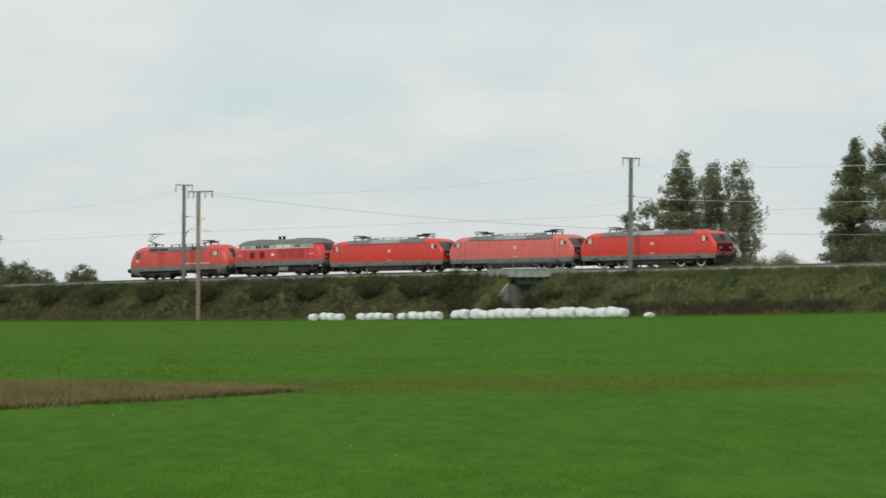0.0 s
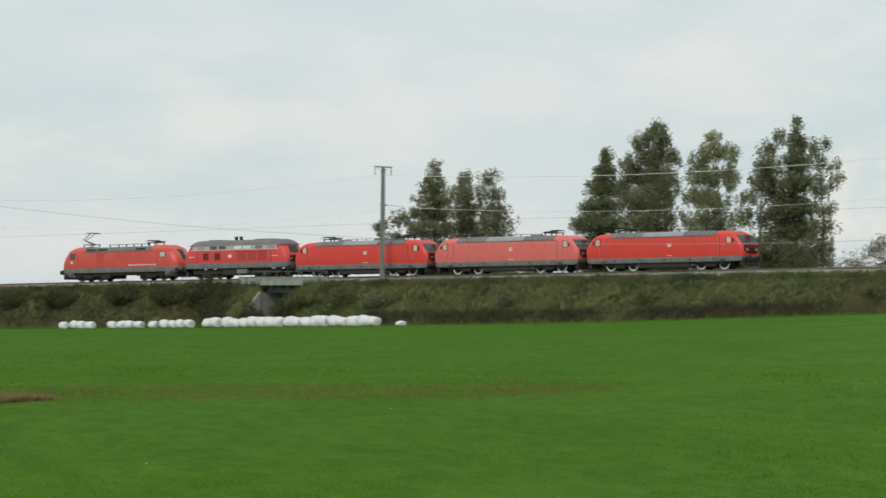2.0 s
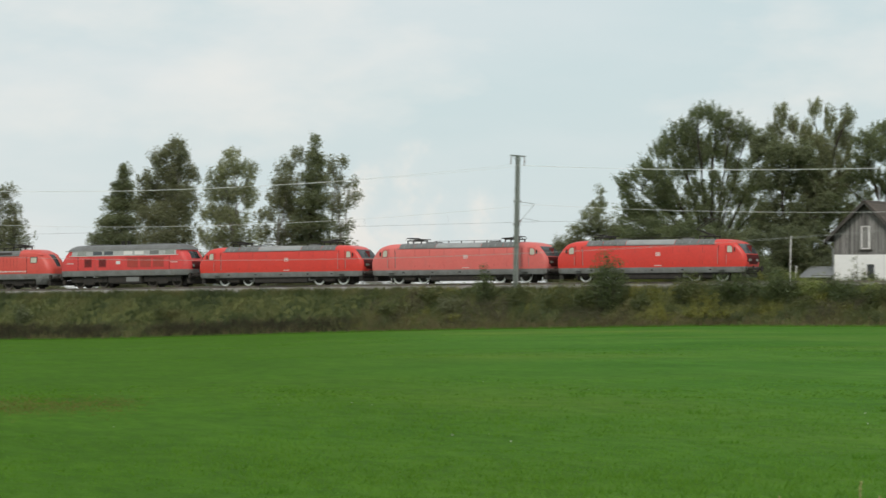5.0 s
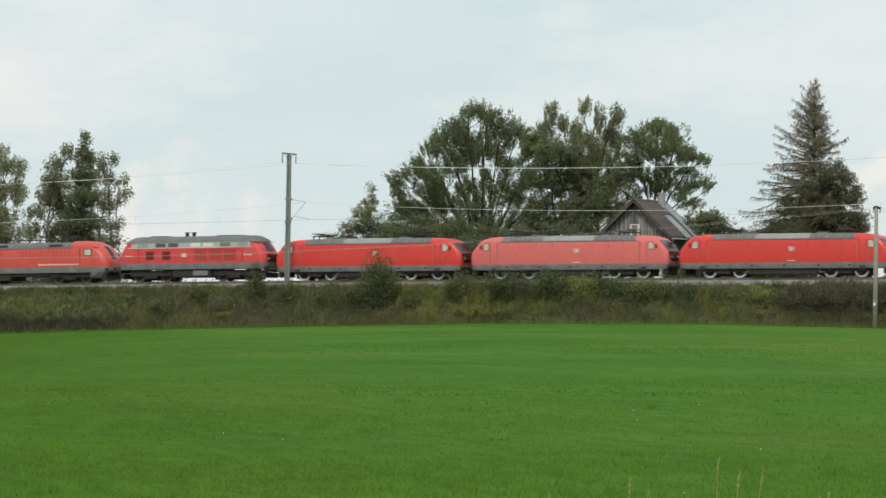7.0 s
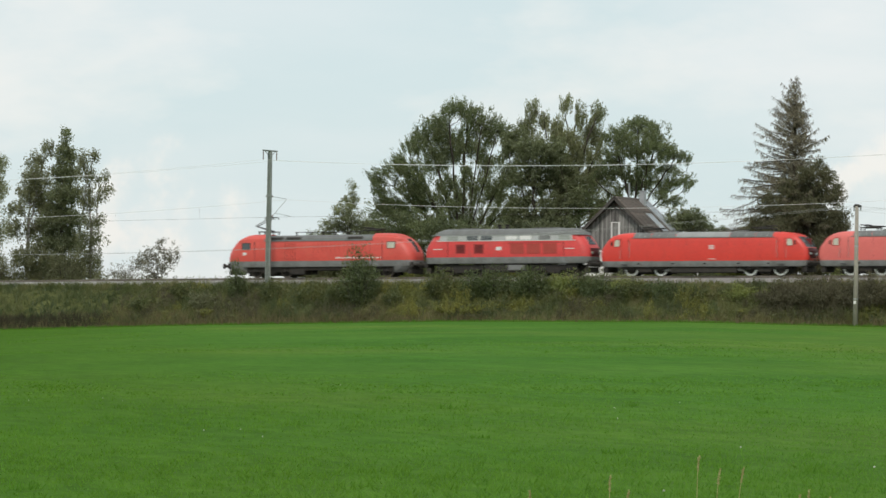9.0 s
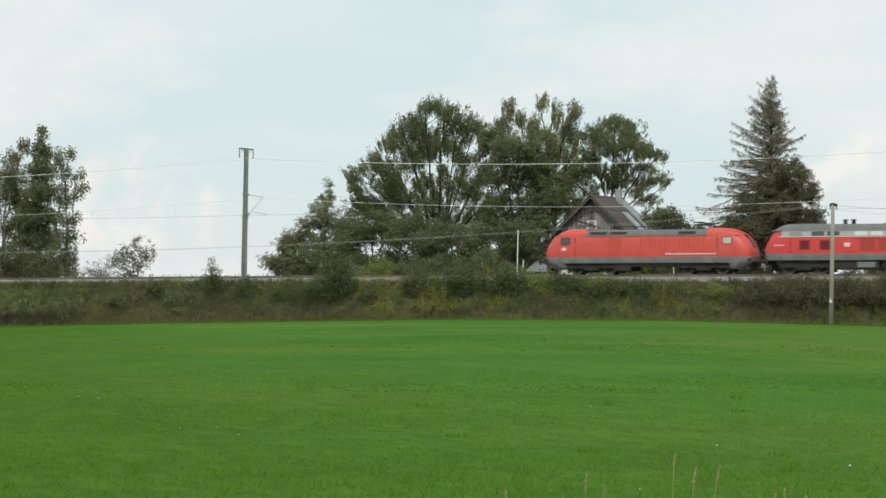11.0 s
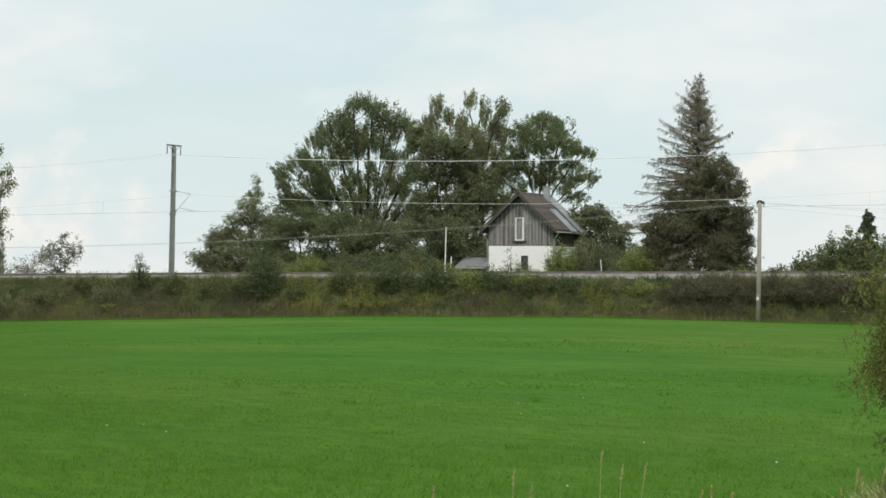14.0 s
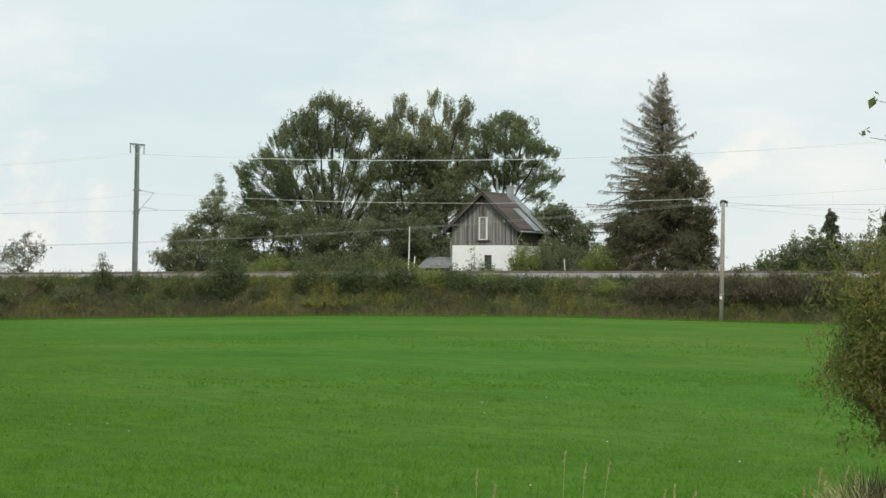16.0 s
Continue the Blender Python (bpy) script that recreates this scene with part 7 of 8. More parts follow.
    for k, (s, n, w, h) in enumerate(((-62.0, -9, 4.0, 2.4), (-65.5, -9, 3.0, 1.9), (-54.0, -12, 5.0, 4.9), (-47.2, -12, 5.0, 4.6), (-40.5, -12, 4.4, 4.4), (-32.5, -12, 4.0, 4.4), (-77.5, -12, 4.0, 5.0), (-73.4, -12, 4.0, 5.0))):
        shrub("low grey-green bush behind the track" if k < 2 else "leafy undergrowth between birches behind the track", s, n, w, h, LW if k < 2 else LB, 270 + k, density=1.1, size=0.095, clump=0.46, per=20)
    # on the bank, in front of the track
    for k, (s, n, w, h, lf, lab) in enumerate((
            (-3.3, 6.2, 1.9, 3.6, LA, "slim green bush on the railway bank"), (9.2, 7.2, 3.7, 5.6, LA, "tall dark green bush on the railway bank"), (7.2, 7.0, 2.4, 2.6, M["weed"], "olive bush on the railway bank"),
            (16.1, 6.0, 3.0, 2.7, M["weed"], "olive bush on the railway bank"), (19.0, 6.2, 2.6, 2.6, LW, "olive-green bush on the railway bank"), (21.2, 6.0, 3.4, 2.9, LA, "dark green bush on the railway bank"), (24.5, 6.3, 3.6, 2.9, LA, "dark green bush on the railway bank"),
            (27.6, 5.6, 2.4, 2.0, LL, "yellow-green bush on the railway bank"), (30.4, 6.3, 3.0, 2.2, LW, "grey-green bush on the railway bank"), (33.4, 6.4, 3.0, 2.0, M["weed"], "olive bush on the railway bank"), (37.0, 6.2, 3.0, 1.5, LW, "grey-green bush on the railway bank"),
            (26.4, 5.0, 2.8, 1.7, LL, "yellow-green bush on the railway bank"), (29.0, 5.2, 3.0, 1.8, LA, "green bush on the railway bank"), (32.2, 5.4, 2.8, 1.6, LL, "yellow-green bush on the railway bank"), (35.4, 6.0, 3.2, 1.6, LA, "green bush on the railway bank"), (39.6, 6.6, 3.2, 1.4, M["weed"], "olive bush on the railway bank"), (42.6, 6.2, 2.8, 1.3, LL, "yellow-green bush on the railway bank"), (46.6, 7.3, 4.4, 2.3, M["thicket"], "brownish thicket on the railway bank"), (49.6, 7.3, 5.0, 2.6, M["thicket"], "brownish thicket on the railway bank"), (53.4, 7.3, 5.0, 2.8, M["thicket"], "brownish thicket on the railway bank"), (57.2, 7.3, 5.2, 2.9, M["thicket"], "brownish thicket on the railway bank"), (61.2, 7.3, 5.2, 2.9, M["thicket"], "brownish thicket on the railway bank"),
            (-8.8, 5.6, 2.6, 1.5, M["weed"], "olive bush on the railway bank"), (0.4, 6.0, 2.6, 1.8, M["weed"], "olive bush on the railway bank"), (-6.0, 7.2, 3.0, 1.7, LB, "olive-green bush on the railway bank"), (-11.5, 7.6, 3.2, 1.5, M["weed"], "olive bush on the railway bank"), (4.0, 6.6, 2.6, 1.7, M["weed"], "olive bush on the railway bank"), (12.6, 7.4, 2.4, 1.4, M["weed"], "olive bush on the railway bank"),
            (-93.2, 6.4, 5.6, 3.0, M["weed"], "olive-brown bush beside the bridge"), (-98.8, 6.5, 4.6, 2.2, M["weed"], "olive bush on the railway bank"), (-105.8, 6.3, 4.6, 2.4, M["weed"], "olive bush on the railway bank"), (-115.6, 6.5, 4.8, 2.4, M["weed"], "olive bush on the railway bank"), (-123.0, 6.5, 4.2, 2.2, LD, "dark green bush on the railway bank"),
            (-132.6, 6.6, 4.4, 2.2, M["weed"], "olive bush on the railway bank"), (-142.7, 6.5, 4.8, 2.4, LB, "olive-green bush on the railway bank"), (-152, 6.5, 4.8, 2.2, M["weed"], "olive bush on the railway bank"), (-162, 6.5, 4.8, 2.4, LB, "olive-green bush on the railway bank"), (-173, 6.5, 5.0, 2.4, M["weed"], "olive bush on the railway bank"),
            (-79.0, 6.6, 5.0, 1.5, M["weed"], "olive-brown bush beside the bridge"), (-90.6, 8.4, 3.4, 2.2, LB, "olive-green bush beside the bridge"), (-80.6, 8.2, 3.0, 1.6, M["weed"], "olive-brown bush beside the bridge"), (-73.6, 6.8, 4.0, 1.9, M["weed"], "olive bush on the railway bank"), (-69.0, 7.0, 3.6, 1.5, LB, "olive-green bush on the railway bank"), (-89.2, 9.2, 2.6, 1.7, M["weed"], "olive-brown bush below the bridge"), (-86.4, 7.4, 2.4, 2.6, M["weed"], "dull brown bush before the bridge wall"), (-84.9, 8.0, 2.2, 2.0, M["weed"], "dull brown bush before the bridge wall"), (-84.6, 9.2, 2.4, 1.3, M["weed"], "olive-brown bush below the bridge"), (-52.3, 7.5, 1.5, 2.0, LD, "small dark bush on the railway bank"), (-36, 7.0, 3.2, 1.1, M["weed"], "olive bush on the railway bank"))):
        shrub(lab, s, n, w, h, M["weed_dull"] if s < -79 else M["bank_leaf"] if lf in (LA, LW) else lf, 110 + k, density=1.0, size=0.094, clump=0.5, per=19 if lf != M["thicket"] else 25, hang=-0.4 if lf != M["thicket"] else -2.2)
    gold = M["goldenrod"]
    for k, (s, n, w, h) in enumerate(((18.0, 8.2, 3.4, 1.1), (20.6, 8.4, 3.2, 1.0), (28.2, 6.6, 2.0, 1.3), (43.6, 8.6, 1.3, 0.8), (25.0, 4.6, 1.8, 0.9), (12.6, 5.0, 1.8, 1.0), (33.8, 4.6, 1.6, 0.8), (-4.8, 8.4, 2.4, 0.8), (-9.2, 5.0, 2.2, 1.0), (8.4, -5.2, 1.6, 1.9), (17.2, -5.6, 1.8, 2.2), (19.6, -6.0, 2.0, 1.5), (12.0, -5.2, 1.4, 1.6), (30.6, 7.4, 2.2, 0.9), (15.0, 8.6, 2.6, 0.9), (23.6, 7.8, 2.0, 0.9))):
        shrub("patch of yellow-flowering goldenrod on the bank", s, n, w, h, gold, 170 + k, density=0.8, size=0.09, name="goldenrod_patch", clump=0.28)


def tufts(rng, x, y, z, height, spread, blades, width, lean=0.6):
    """Narrow triangular blades rising from points. Returns corners, three to a blade."""
    k = len(x) * blades
    x, y, z, h = (np.repeat(v, blades) for v in (x, y, z, height))
    a = rng.random(k) * 6.283
    r = spread * np.sqrt(rng.random(k))
    p = np.stack([x + r * np.cos(a), y + r * np.sin(a), z - 0.02], 1)
    b = rng.random(k) * 6.283
    side = np.stack([np.cos(b), np.sin(b), np.zeros(k)], 1) * (width * rng.uniform(0.6, 1.3, k))[:, None]
    hh = h * rng.uniform(0.55, 1.15, k)
    c = rng.random(k) * 6.283
    tip = p + np.stack([np.cos(c) * lean * hh * rng.random(k), np.sin(c) * lean * hh * rng.random(k), hh], 1)
    return np.stack([p - side, p + side, tip], 1).reshape(-1, 3)


def land(x, y):
    """Height of the land under points given in x and y."""
    z = meadow_z(x, y)
    return z


def build_weeds():
    rng = np.random.default_rng(7)
    # leafy weeds on the bank
    k = 13500
    s, n = rng.uniform(-235, 75, k), rng.uniform(3.7, 10.0, k)
    s, n = s[np.abs(s - BRIDGE_S) > BRIDGE_HALF + 0.15], n[np.abs(s - BRIDGE_S) > BRIDGE_HALF + 0.15]
    x, y = xy(s, n)
    z = ground_z(s, n)
    tall = np.array([0.5 + 0.55 * noise.noise((a * 0.16, b * 0.16, 5)) + 0.35 * noise.noise((a * 0.6, b * 0.6, 1)) for a, b in zip(x, y)])
    tall = np.clip(tall, 0.16, 1.1) * np.where(n < 4.6, np.where((s > -50) & (s < 31), 1.15, 0.5), 1.0) * np.where((n < 5.4) & (s > 31) & (s < 53), 0.25, 1.0) * np.where((s > -66) & (s < -14), 0.62, 1.0)
    c = np.stack([x, y, z + tall * 0.45], 1)
    wave = s + 6 * np.sin(s * 0.9 + n)
    dull, mown = wave < -79, (wave >= -79) & (wave < -12)
    for which, leaf, words in ((~mown & ~dull, "weed", "tangled olive and brown weeds covering the bank"), (dull, "weed_dull", "dull brownish weeds covering the bank"), (mown, "weed_green", "green weeds covering the railway bank")):
        cards = leaf_cards(rng, c[which], (0.28 + tall * 0.42)[which], 20, 0.092, 0.26, -1.8, 0.9)
        tagged(new("bank_weeds", fast_mesh("bank_weeds", cards, 3, M[leaf])), words, "weeds", kind="stuff")
    # taller stalks in patches of their own kind
    k = 4000
    s, n = -16 + 78 * rng.random(k) ** 0.85, rng.uniform(4.2, 9.75, k)
    x, y = xy(s, n)
    kind_ = np.array([noise.noise((a * 0.16, b * 0.16, 15)) + 0.45 * noise.noise((a * 0.6, b * 0.6, 21)) for a, b in zip(x, y)])
    bunch = np.array([noise.noise((a * 0.45, b * 0.45, 33)) for a, b in zip(x, y)])
    rise_ = rng.uniform(0.5, 1.25, k) * np.clip(0.75 + bunch, 0.35, 1.4) * np.where((s > 31) & (s < 44) & (n < 5.5), 0.35, 1.0)
    z = ground_z(s, n)
    for low, high_, leaf, words in ((-2, -0.16, "thicket", "brown withered stalks on the bank"), (-0.16, 0.05, "weed", "tall olive weeds on the bank"), (0.05, 0.2, "bank_leaf", "tall leafy green weeds on the bank"), (0.2, 2, "goldenrod", "yellowish goldenrod stalks on the bank")):
        which = (kind_ >= low) & (kind_ < high_) & (bunch > -0.2)
        cc = np.concatenate([np.stack([x, y, z + rise_ * u], 1)[which] for u in (0.25, 0.5, 0.75, 0.95)])
        cards = leaf_cards(rng, cc, np.tile(0.16 + 0.1 * rise_[which], 4), 12, 0.08, 0.24, -2.2, 1.3)
        tagged(new("tall_weeds", fast_mesh("tall_weeds", cards, 3, M[leaf])), words, "weeds", kind="stuff")
    k = 16000
    s, n = rng.uniform(-235, 75, k), 9.9 - 2.0 * rng.random(k) ** 1.9
    keep = rng.random(k) < np.where(s > 22, np.where(n > 9.3, 0.42, 0.10), np.where(s > -14, 0.8, 0.3))
    s, n = s[keep], n[keep]
    k = len(s)
    x, y = xy(s, n)
    blades = tufts(rng, x, y, ground_z(s, n), rng.uniform(0.3, 0.8, k), 0.22, 7, 0.022)
    tagged(new("dry_grass", fast_mesh("dry_grass", blades, 3, M["straw"])), "dry straw-coloured grass along the foot of the bank", "dry grass", kind="stuff")
    k = 15000
    s, n = rng.uniform(-235, 75, k), rng.uniform(3.4, 9.6, k)
    x, y = xy(s, n)
    wave = s + 6 * np.sin(s * 0.9 + n)
    dull, mown = wave < -79, (wave >= -79) & (wave < -12)
    high = rng.uniform(0.25, 0.75, k)
    for which, leaf, words in ((~mown & ~dull, "weed", "long uneven olive grass on the railway bank"), (dull, "weed_dull", "long dull grass on the railway bank"), (mown, "weed_green", "long green grass on the railway bank")):
        blades = tufts(rng, x[which], y[which], ground_z(s, n)[which], high[which], 0.25, 8, 0.03)
        tagged(new("bank_grass", fast_mesh("bank_grass", blades, 3, M[leaf])), words, "grass", kind="stuff")
    # ragged grass at the shoulder of the bank, half hiding the ballast
    k = 5200
    s, n = rng.uniform(-225, 33, k), rng.uniform(3.45, 4.4, k)
    keep = (np.abs(s - BRIDGE_S) > BRIDGE_HALF + 3.5) & ((s < -8) | (rng.random(k) < 0.35))
    s, n = s[keep], n[keep]
    x, y = xy(s, n)
    blades = tufts(rng, x, y, ground_z(s, n), rng.uniform(0.3, 0.62, len(s)), 0.2, 12, 0.022)
    tagged(new("shoulder_grass", fast_mesh("shoulder_grass", blades, 3, M["weed"])), "ragged olive grass along the shoulder of the track", "grass", kind="stuff")
    # darker brown growth along the foot of the open bank
    k = 4600
    s, n = rng.uniform(-72, -14, k), rng.normal(9.0, 0.45, k)
    x, y = xy(s, n)
    thin = np.array([noise.noise((a * 0.22, b * 0.22, 41)) for a, b in zip(x, y)])
    keep = (thin > rng.uniform(-0.5, 0.2, k)) & (n < 9.9)
    s, n, x, y = s[keep], n[keep], x[keep], y[keep]
    blades = tufts(rng, x, y, ground_z(s, n), rng.uniform(0.3, 0.7, len(s)), 0.22, 14, 0.026)
    tagged(new("withered_weeds", fast_mesh("withered_weeds", blades, 3, M["umber"])), "dark brown weeds along the foot of the bank", "weeds", kind="stuff")
    # low growth on the far side of the track
    k = 3600
    s, n = rng.uniform(-235, 75, k), rng.uniform(-8.5, -4.3, k)
    keep = np.abs(s - BRIDGE_S) > BRIDGE_HALF + 1.5
    s, n = s[keep], n[keep]
    x, y = xy(s, n)
    z = ground_z(s, n)
    tall = np.clip(rail_z(s) + 0.15 - z, 0.3, 2.4) * rng.uniform(0.6, 1.15, len(s))
    c = np.stack([x, y, z + tall * 0.55], 1)
    cards = leaf_cards(rng, c, 0.3 + tall * 0.35, 14, 0.13, 0.3, -1.4, 0.9)
    tagged(new("trackside_weeds", fast_mesh("trackside_weeds", cards, 3, M["weed"])), "low olive weeds on the far side of the track", "weeds", kind="stuff")
    # green fringe where the meadow meets the bank
    k = 9000
    s, n = rng.uniform(-235, 75, k), rng.uniform(9.7, 11.2, k)
    x, y = xy(s, n)
    blades = tufts(rng, x, y, ground_z(s, n), rng.uniform(0.1, 0.3, k), 0.2, 6, 0.02)
    tagged(new("meadow_fringe", fast_mesh("meadow_fringe", blades, 3, M["grass"])), "taller green grass along the meadow's far edge", "grass", kind="stuff")


def build_meadow():
    rng = np.random.default_rng(21)
    k = 28000
    r = 24 * (140 / 24) ** rng.random(k)
    az = np.radians(rng.uniform(-9.5, 29.5, k))
    x, y = r * np.sin(az), r * np.cos(az)
    patchy = np.array([noise.noise((a * 0.22, b * 0.12, 2)) for a, b in zip(x, y)])
    high = np.clip(0.055 + 0.05 * patchy, 0.02, 0.12) * rng.uniform(0.7, 1.3, k)
    deep = x - 0.2 * y < rng.uniform(-7, 12, k)
    for which, leaf, words in ((~deep, "grass", "short thick green meadow grass"), (deep, "grass_deep", "short deeper green meadow grass")):
        blades = tufts(rng, x[which], y[which], land(x, y)[which], high[which], 0.16, 7, 0.007, 1.9)
        tagged(new("meadow_grass", fast_mesh("meadow_grass", blades, 3, M[leaf])), words, "grass", kind="stuff")
    # uneven taller clumps in the middle and far meadow
    k = 15000
    r = 60 * (225 / 60) ** rng.random(k)
    az = np.radians(rng.uniform(-9.5, 29.5, k))
    x, y = r * np.sin(az), r * np.cos(az)
    lumpy = np.array([noise.noise((a * 0.35, b * 0.10, 4)) + 0.5 * noise.noise((a * 1.1, b * 0.3, 8)) for a, b in zip(x, y)])
    keep = (lumpy > rng.uniform(-0.25, 0.35, k)) & (r < np.interp(az, EDGE_AZ, EDGE_R) - 1.5)
    x, y, lumpy = x[keep], y[keep], lumpy[keep]
    high = np.clip(0.035 + 0.05 * lumpy, 0.02, 0.09) * rng.uniform(0.7, 1.25, len(x))
    deep = x - 0.2 * y < rng.uniform(-7, 12, len(x))
    for which, leaf, words in ((~deep, "grass", "uneven green clumps across the meadow"), (deep, "grass_deep", "uneven deeper green clumps across the meadow")):
        blades = tufts(rng, x[which], y[which], land(x, y)[which], high[which], 0.5, 8, 0.03, 4.0)
        tagged(new("grass_clumps", fast_mesh("grass_clumps", blades, 3, M[leaf])), words, "grass", kind="stuff")
    # dark tussocks and small pale flower heads here and there
    k = 70
    r = 26 * (150 / 26) ** rng.random(k)
    az = np.radians(rng.uniform(-9, 29, k))
    x, y = r * np.sin(az), r * np.cos(az)
    blades = tufts(rng, x, y, land(x, y), rng.uniform(0.06, 0.11, k), 0.16, 34, 0.009, 1.3)
    tagged(new("tussocks", fast_mesh("tussocks", blades, 3, M["tussock"])), "scattered darker tussocks in the meadow", "grass", kind="stuff")
    k = 26
    r = 26 * (70 / 26) ** rng.random(k)
    az = np.radians(rng.uniform(-9, 29, k))
    c = np.stack([r * np.sin(az), r * np.cos(az), np.zeros(k)], 1)
    c[:, 2] = land(c[:, 0], c[:, 1]) + 0.13
    cards = leaf_cards(rng, c, np.full(k, 0.008), 3, 0.009, 0.8)
    tagged(new("clover_heads", fast_mesh("clover_heads", cards, 3, M["white"])), "tiny pale flower heads in the meadow", "flowers", kind="stuff")
    # patch of reddish dry grass in the meadow
    k = 5200
    az = np.radians(-9.6 + 6.9 * rng.random(k))
    u = (np.degrees(az) + 9.6) / 6.9
    r = 57.5 + (rng.random(k) + rng.random(k) - 1) * (9.0 * (1 - u) ** 0.6 + 0.6) + 4.0 * u
    x, y = r * np.sin(az), r * np.cos(az)
    blades = tufts(rng, x, y, land(x, y), rng.uniform(0.10, 0.42, k) * (1 - 0.65 * u), 0.4, 9, 0.010, 1.7)
    tagged(new("reed_patch", fast_mesh("reed_patch", blades, 3, M["reed"])), "low patch of reddish-brown dry grass in the meadow", "dry grass", kind="stuff")
    # shade along its near edge, put in as a strip of dark grass
    k = 1300
    az = np.radians(-9.6 + 6.9 * rng.random(k))
    u = (np.degrees(az) + 9.6) / 6.9
    r = 57.5 - (7.5 * (1 - u) ** 0.6 + 0.3) + 4.0 * u + rng.normal(0, 0.5, k)
    x, y = r * np.sin(az), r * np.cos(az)
    blades = tufts(rng, x, y, land(x, y), rng.uniform(0.05, 0.13, k), 0.35, 9, 0.010, 1.6)
    tagged(new("sedge_edge", fast_mesh("sedge_edge", blades, 3, M["shade_grass"])), "dark grass put in as shade along the dry patch", "grass", kind="stuff")
    # thin brownish growth beyond it
    k = 6000
    az = np.radians(-9.5 + 17.0 * rng.random(k) ** 1.35)
    r = rng.normal(63, 4.2, k)
    x, y = r * np.sin(az), r * np.cos(az)
    blades = tufts(rng, x, y, land(x, y), rng.uniform(0.04, 0.09, k), 0.5, 6, 0.010, 2.0)
    tagged(new("dry_stubble", fast_mesh("dry_stubble", blades, 3, M["stubble"])), "sparse brownish stalks among the meadow grass", "dry grass", kind="stuff")
    for az, lean, length in ((-6.72, -9, 0.60), (-6.62, 7, 0.48)):
        p = (57 * math.sin(radians(az)), 57 * math.cos(radians(az)))
        st = new("marker_stake")
        st.matrix_world = Matrix.Translation((*p, float(land(np.array([p[0]]), np.array([p[1]]))[0]))) @ pose(0, 0, 0, 0, lean, 20)
        tagged(st, "thin leaning dark stake in the dry patch", "stake", "stakes in the dry patch")
        part("shaft", rods(((0, 0, -0.1), (0, 0, length), 0.009, 0.006), sides=6), M["twig_red"], st)


def polar(r, az_deg):
    x, y = r * math.sin(radians(az_deg)), r * math.cos(radians(az_deg))
    return Vector((x, y, float(land(np.array([x]), np.array([y]))[0])))


def build_near():
    """The thicket, dry tussock and seed stalks at the near edge of the meadow."""
    rng = np.random.default_rng(31)
    root = polar(26.0, 28.2)
    th = new("thicket_bush")
    th.location = root
    tagged(th, "yellow-green thicket with narrow drooping and some reddish leaves", "shrub")
    right, away = view_axes(root)
    verts, faces, tips = [], [], []
    crown = []
    for u, z, ru, rz, k in ((0.25, 1.62, 0.62, 0.42, 150), (-0.12, 1.50, 0.42, 0.30, 80), (0.45, 1.95, 0.40, 0.28, 70), (0.1, 1.10, 0.55, 0.35, 110), (-0.02, 0.84, 0.42, 0.24, 70), (0.45, 0.62, 0.42, 0.30, 80), (0.62, 0.22, 0.34, 0.26, 80), (-0.28, 0.98, 0.30, 0.16, 40), (0.75, 1.1, 0.6, 0.7, 120), (-0.05, 1.28, 0.3, 0.2, 40)):
        p = inside(rng, k, 0.45) * rng.uniform(0.75, 1.2, k)[:, None] * np.array((ru, 0.55, rz))
        crown.append(p + np.array((u - 0.19, 0, z + 0.20)))
    crown = np.concatenate(crown)
    gap = np.array([noise.noise((p[0] * 3.2, p[1] * 3.2, p[2] * 3.2)) for p in crown])
    crown = crown[gap > -0.3]
    for q, c in enumerate(crown):
        tip = right * c[0] + away * c[1] + np.array((0, 0, c[2]))
        base = right * rng.uniform(-0.15, 0.35) + away * rng.uniform(-0.3, 0.3)
        if q % 3 == 0:
            mid_ = base + (tip - base) * 0.55 + np.array((0, 0, 0.22))
            tube(verts, faces, [base, (base + mid_) / 2 + right * 0.03, mid_, tip], [0.010, 0.008, 0.005, 0.002], 5)
        d = rng.normal(size=3) * 0.10 + np.array((0, 0, -0.05)) - right * 0.02
        tips += [tip, tip + d, tip + 1.7 * d]
    part("woody_base", mesh_of("woody_base", verts, faces, M["twig_red"]), M["twig_red"], th, "thin reddish stems")
    cards = leaf_cards(rng, tips, np.full(len(tips), 0.10), 28, 0.028, 0.2, 0.9, 1.0, True)
    tagged(part("foliage", fast_mesh("foliage", cards, 4, M["leaf_near"]), M["leaf_near"], th), kind="stuff")
    # a branch of round leaves reaching in above it
    root = polar(26.5, 28.52)
    al = new("alder_sapling")
    al.location = root
    tagged(al, "young alder with round dark leaves on a thin stem", "sapling")
    right, away = view_axes(root)
    verts, faces, tips = [], [], []
    stem = [right * (0.02 * math.sin(5 * u)) + np.array((0, 0, 3.6 * u)) for u in np.linspace(0, 1, 8)]
    tube(verts, faces, stem, [0.022 * (1 - 0.85 * u) + 0.002 for u in np.linspace(0, 1, 8)], 6)
    for z, L, side in ((2.2, 0.38, -1), (2.5, 0.5, 1), (2.75, 0.42, -1), (2.95, 0.58, -1), (3.1, 0.42, 1), (3.25, 0.5, -1), (3.4, 0.35, 1), (3.5, 0.3, -1)):
        pts = [np.array((0, 0, z)) + right * side * L * u + np.array((0, 0, 0.18 * L * u)) + away * 0.1 * math.sin(z * 9) * u for u in np.linspace(0, 1, 5)]
        tube(verts, faces, pts, [0.006, 0.005, 0.004, 0.003, 0.002], 4)
        tips += [pts[i] + rng.normal(size=3) * 0.03 for i in (1, 2, 3, 4, 4)]
    part("stem", mesh_of("stem", verts, faces, M["bark"]), M["bark"], al)
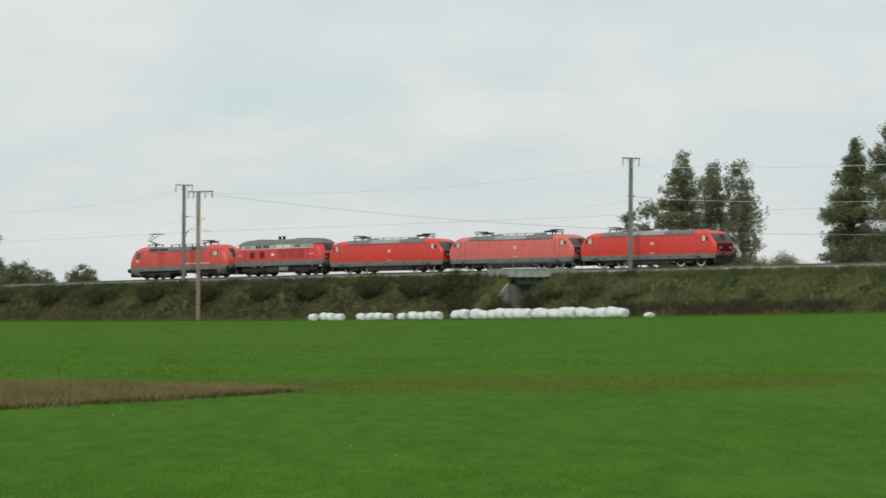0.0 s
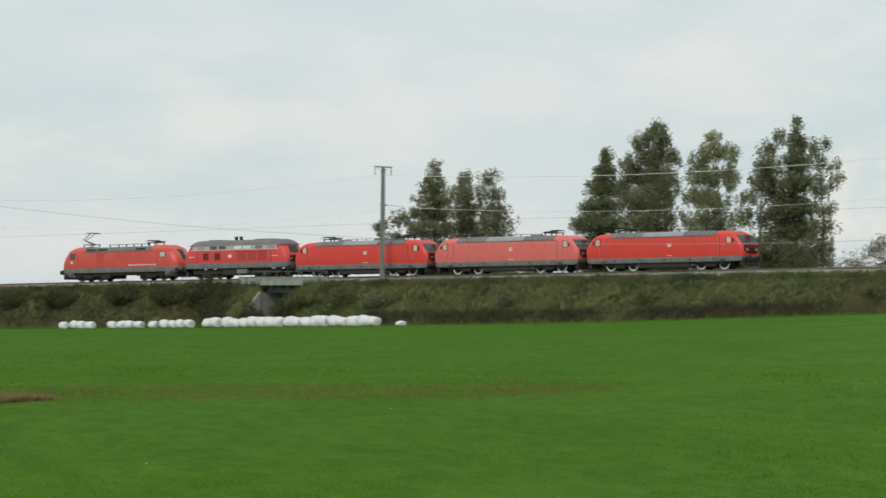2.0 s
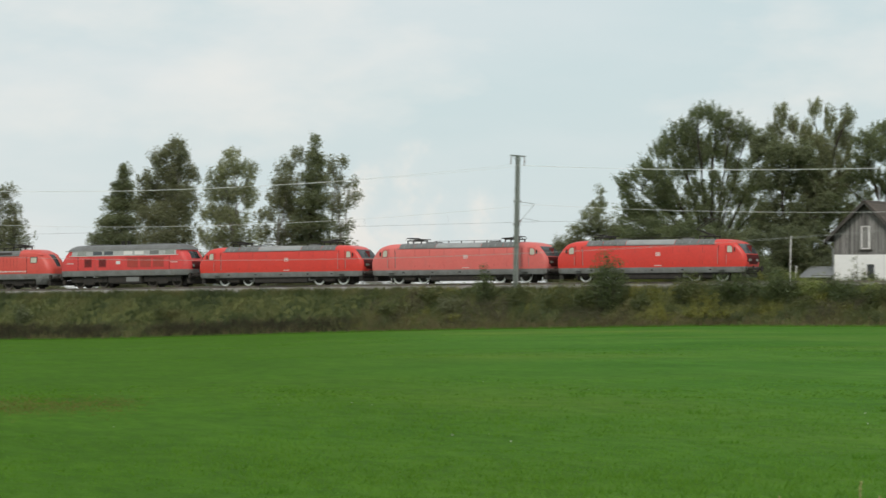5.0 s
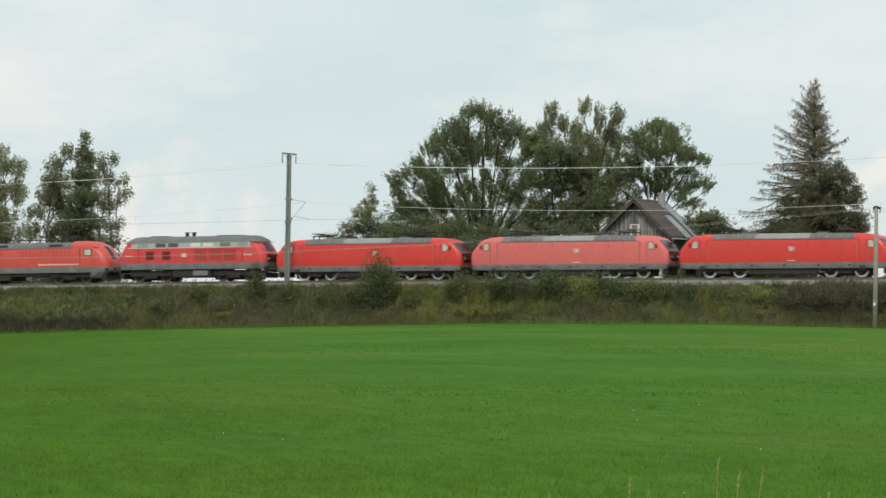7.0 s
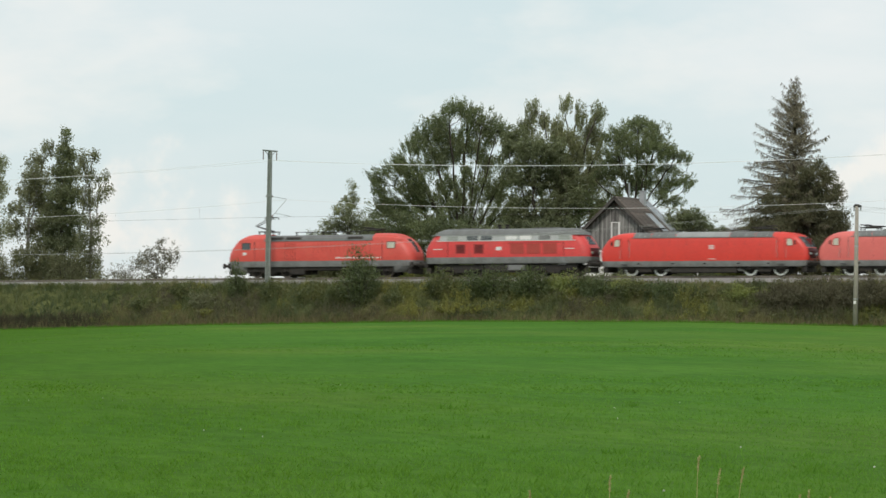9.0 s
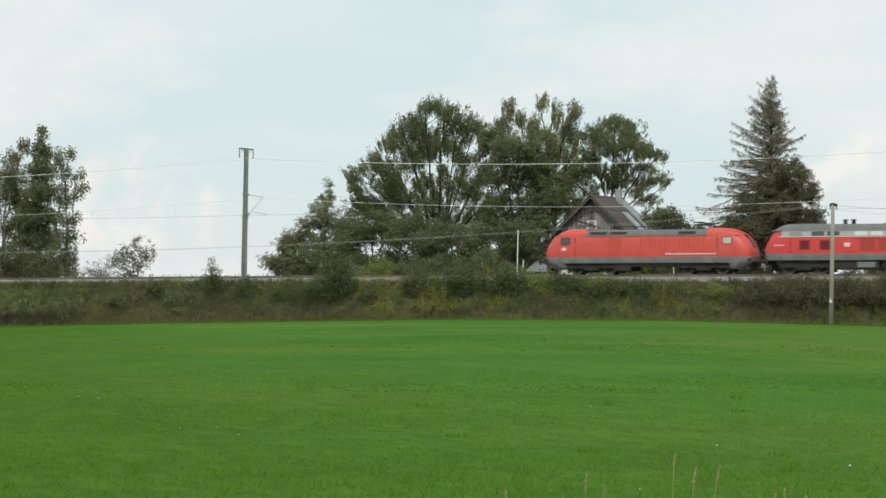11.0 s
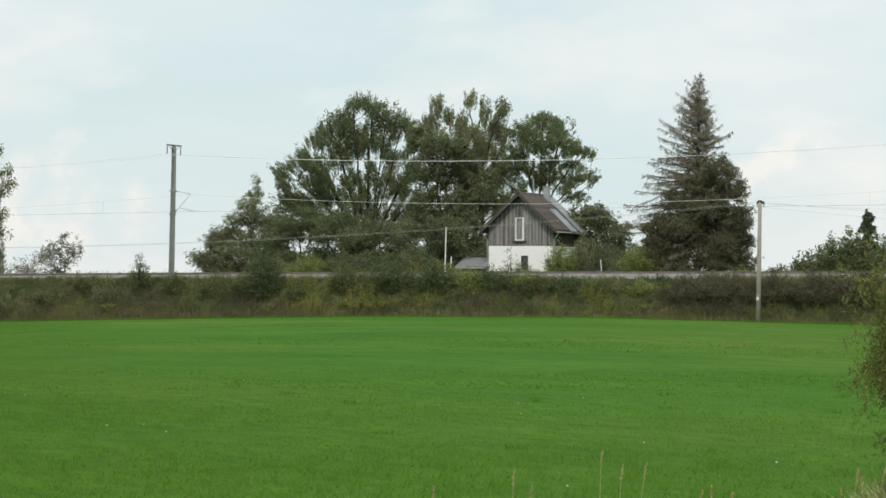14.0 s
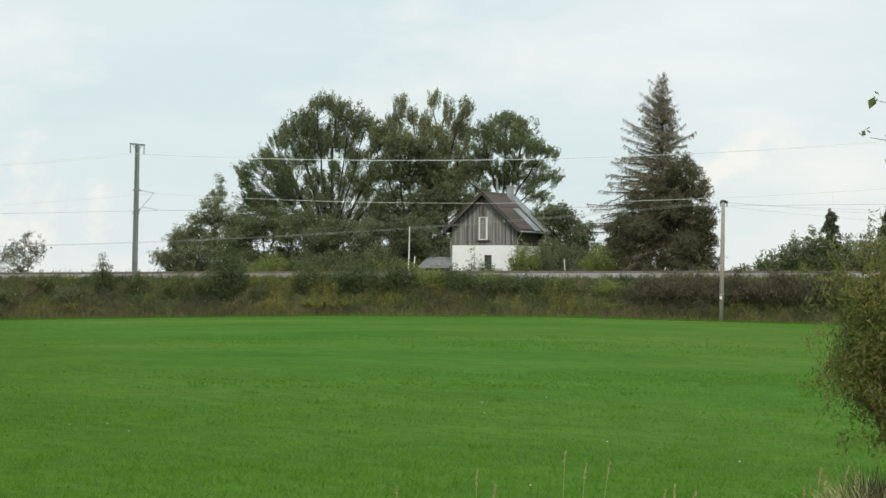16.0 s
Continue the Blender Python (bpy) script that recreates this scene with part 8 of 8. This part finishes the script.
    cards = leaf_cards(rng, tips, np.full(len(tips), 0.07), 2, 0.042, 0.72, 0.4, 0.9, True)
    tagged(part("foliage", fast_mesh("foliage", cards, 4, M["leaf_ash"]), M["leaf_ash"], al), kind="stuff")
    # dry tussock at its foot
    for count, sd, r0, r1, h0, h1, per_, wide, leaf, lean in ((170, 0.36, 24.4, 26.4, 0.10, 0.38, 8, 0.008, "straw_near", 2.2), (40, 0.5, 24.6, 26.6, 0.2, 0.55, 3, 0.004, "straw_near", 1.2), (80, 0.4, 24.6, 26.6, 0.08, 0.26, 10, 0.006, "grass", 1.1), (70, 0.22, 24.8, 26.4, 0.16, 0.42, 10, 0.007, "umber", 0.9)):
        az, r = rng.normal(27.55 if leaf == "umber" else 27.25, sd, count), rng.uniform(r0, r1, count)
        pts = np.array([polar(p, q) for p, q in zip(r, az)])
        blades = tufts(rng, pts[:, 0], pts[:, 1], pts[:, 2], rng.uniform(h0, h1, count) * np.clip(1.25 - 0.7 * np.abs(az - 27.3), 0.35, 1.2), 0.12, per_, wide, lean)
        tagged(new("dry_tussock", fast_mesh("dry_tussock", blades, 3, M[leaf])), "green grass in a dry tussock" if leaf == "grass" else "dark brown stalks below the thicket" if leaf == "umber" else "pale dry grass tussock below the thicket", "dry grass", kind="stuff")
    # single seed stalks
    for az, r, h, lean in ((20.36, 26.0, 0.33, -3), (20.62, 25.2, 0.2, 4), (22.24, 26.4, 0.40, 2), (22.62, 26.6, 0.42, 5), (18.95, 25.4, 0.17, -6), (23.62, 25.2, 0.19, 6), (23.9, 25.4, 0.22, -8), (24.1, 25.0, 0.2, 12), (21.9, 27.4, 0.5, 0), (26.35, 25.6, 0.5, 4), (26.55, 25.2, 0.42, -5), (26.75, 25.6, 0.55, 9), (26.2, 25.0, 0.28, -9), (27.0, 25.4, 0.48, 3)):
        h *= 0.72
        p = polar(r, az)
        sk = new("seed_stalk")
        sk.matrix_world = Matrix.Translation(p) @ pose(0, 0, 0, 0, lean, -az)
        tagged(sk, "dry brown seed stalk at the meadow's near edge", "seed stalk", "seed stalks")
        part("stem", rods(((0, 0, -0.02), (0.01, 0, h * 0.9), 0.0034, 0.0024), sides=5), M["seed"], sk)
        cc = [np.array((0.01 + 0.012 * (i / 12) ** 2, 0, h * 0.78 + 0.0095 * i)) for i in range(13)]
        tagged(part("seed_head", fast_mesh("seed_head", leaf_cards(rng, cc, np.full(len(cc), 0.008), 6, 0.015, 0.3, -1.5), 3, M["seed"]), M["seed"], sk), kind="stuff")


build_trees()
build_weeds()
build_meadow()
build_near()

motions()
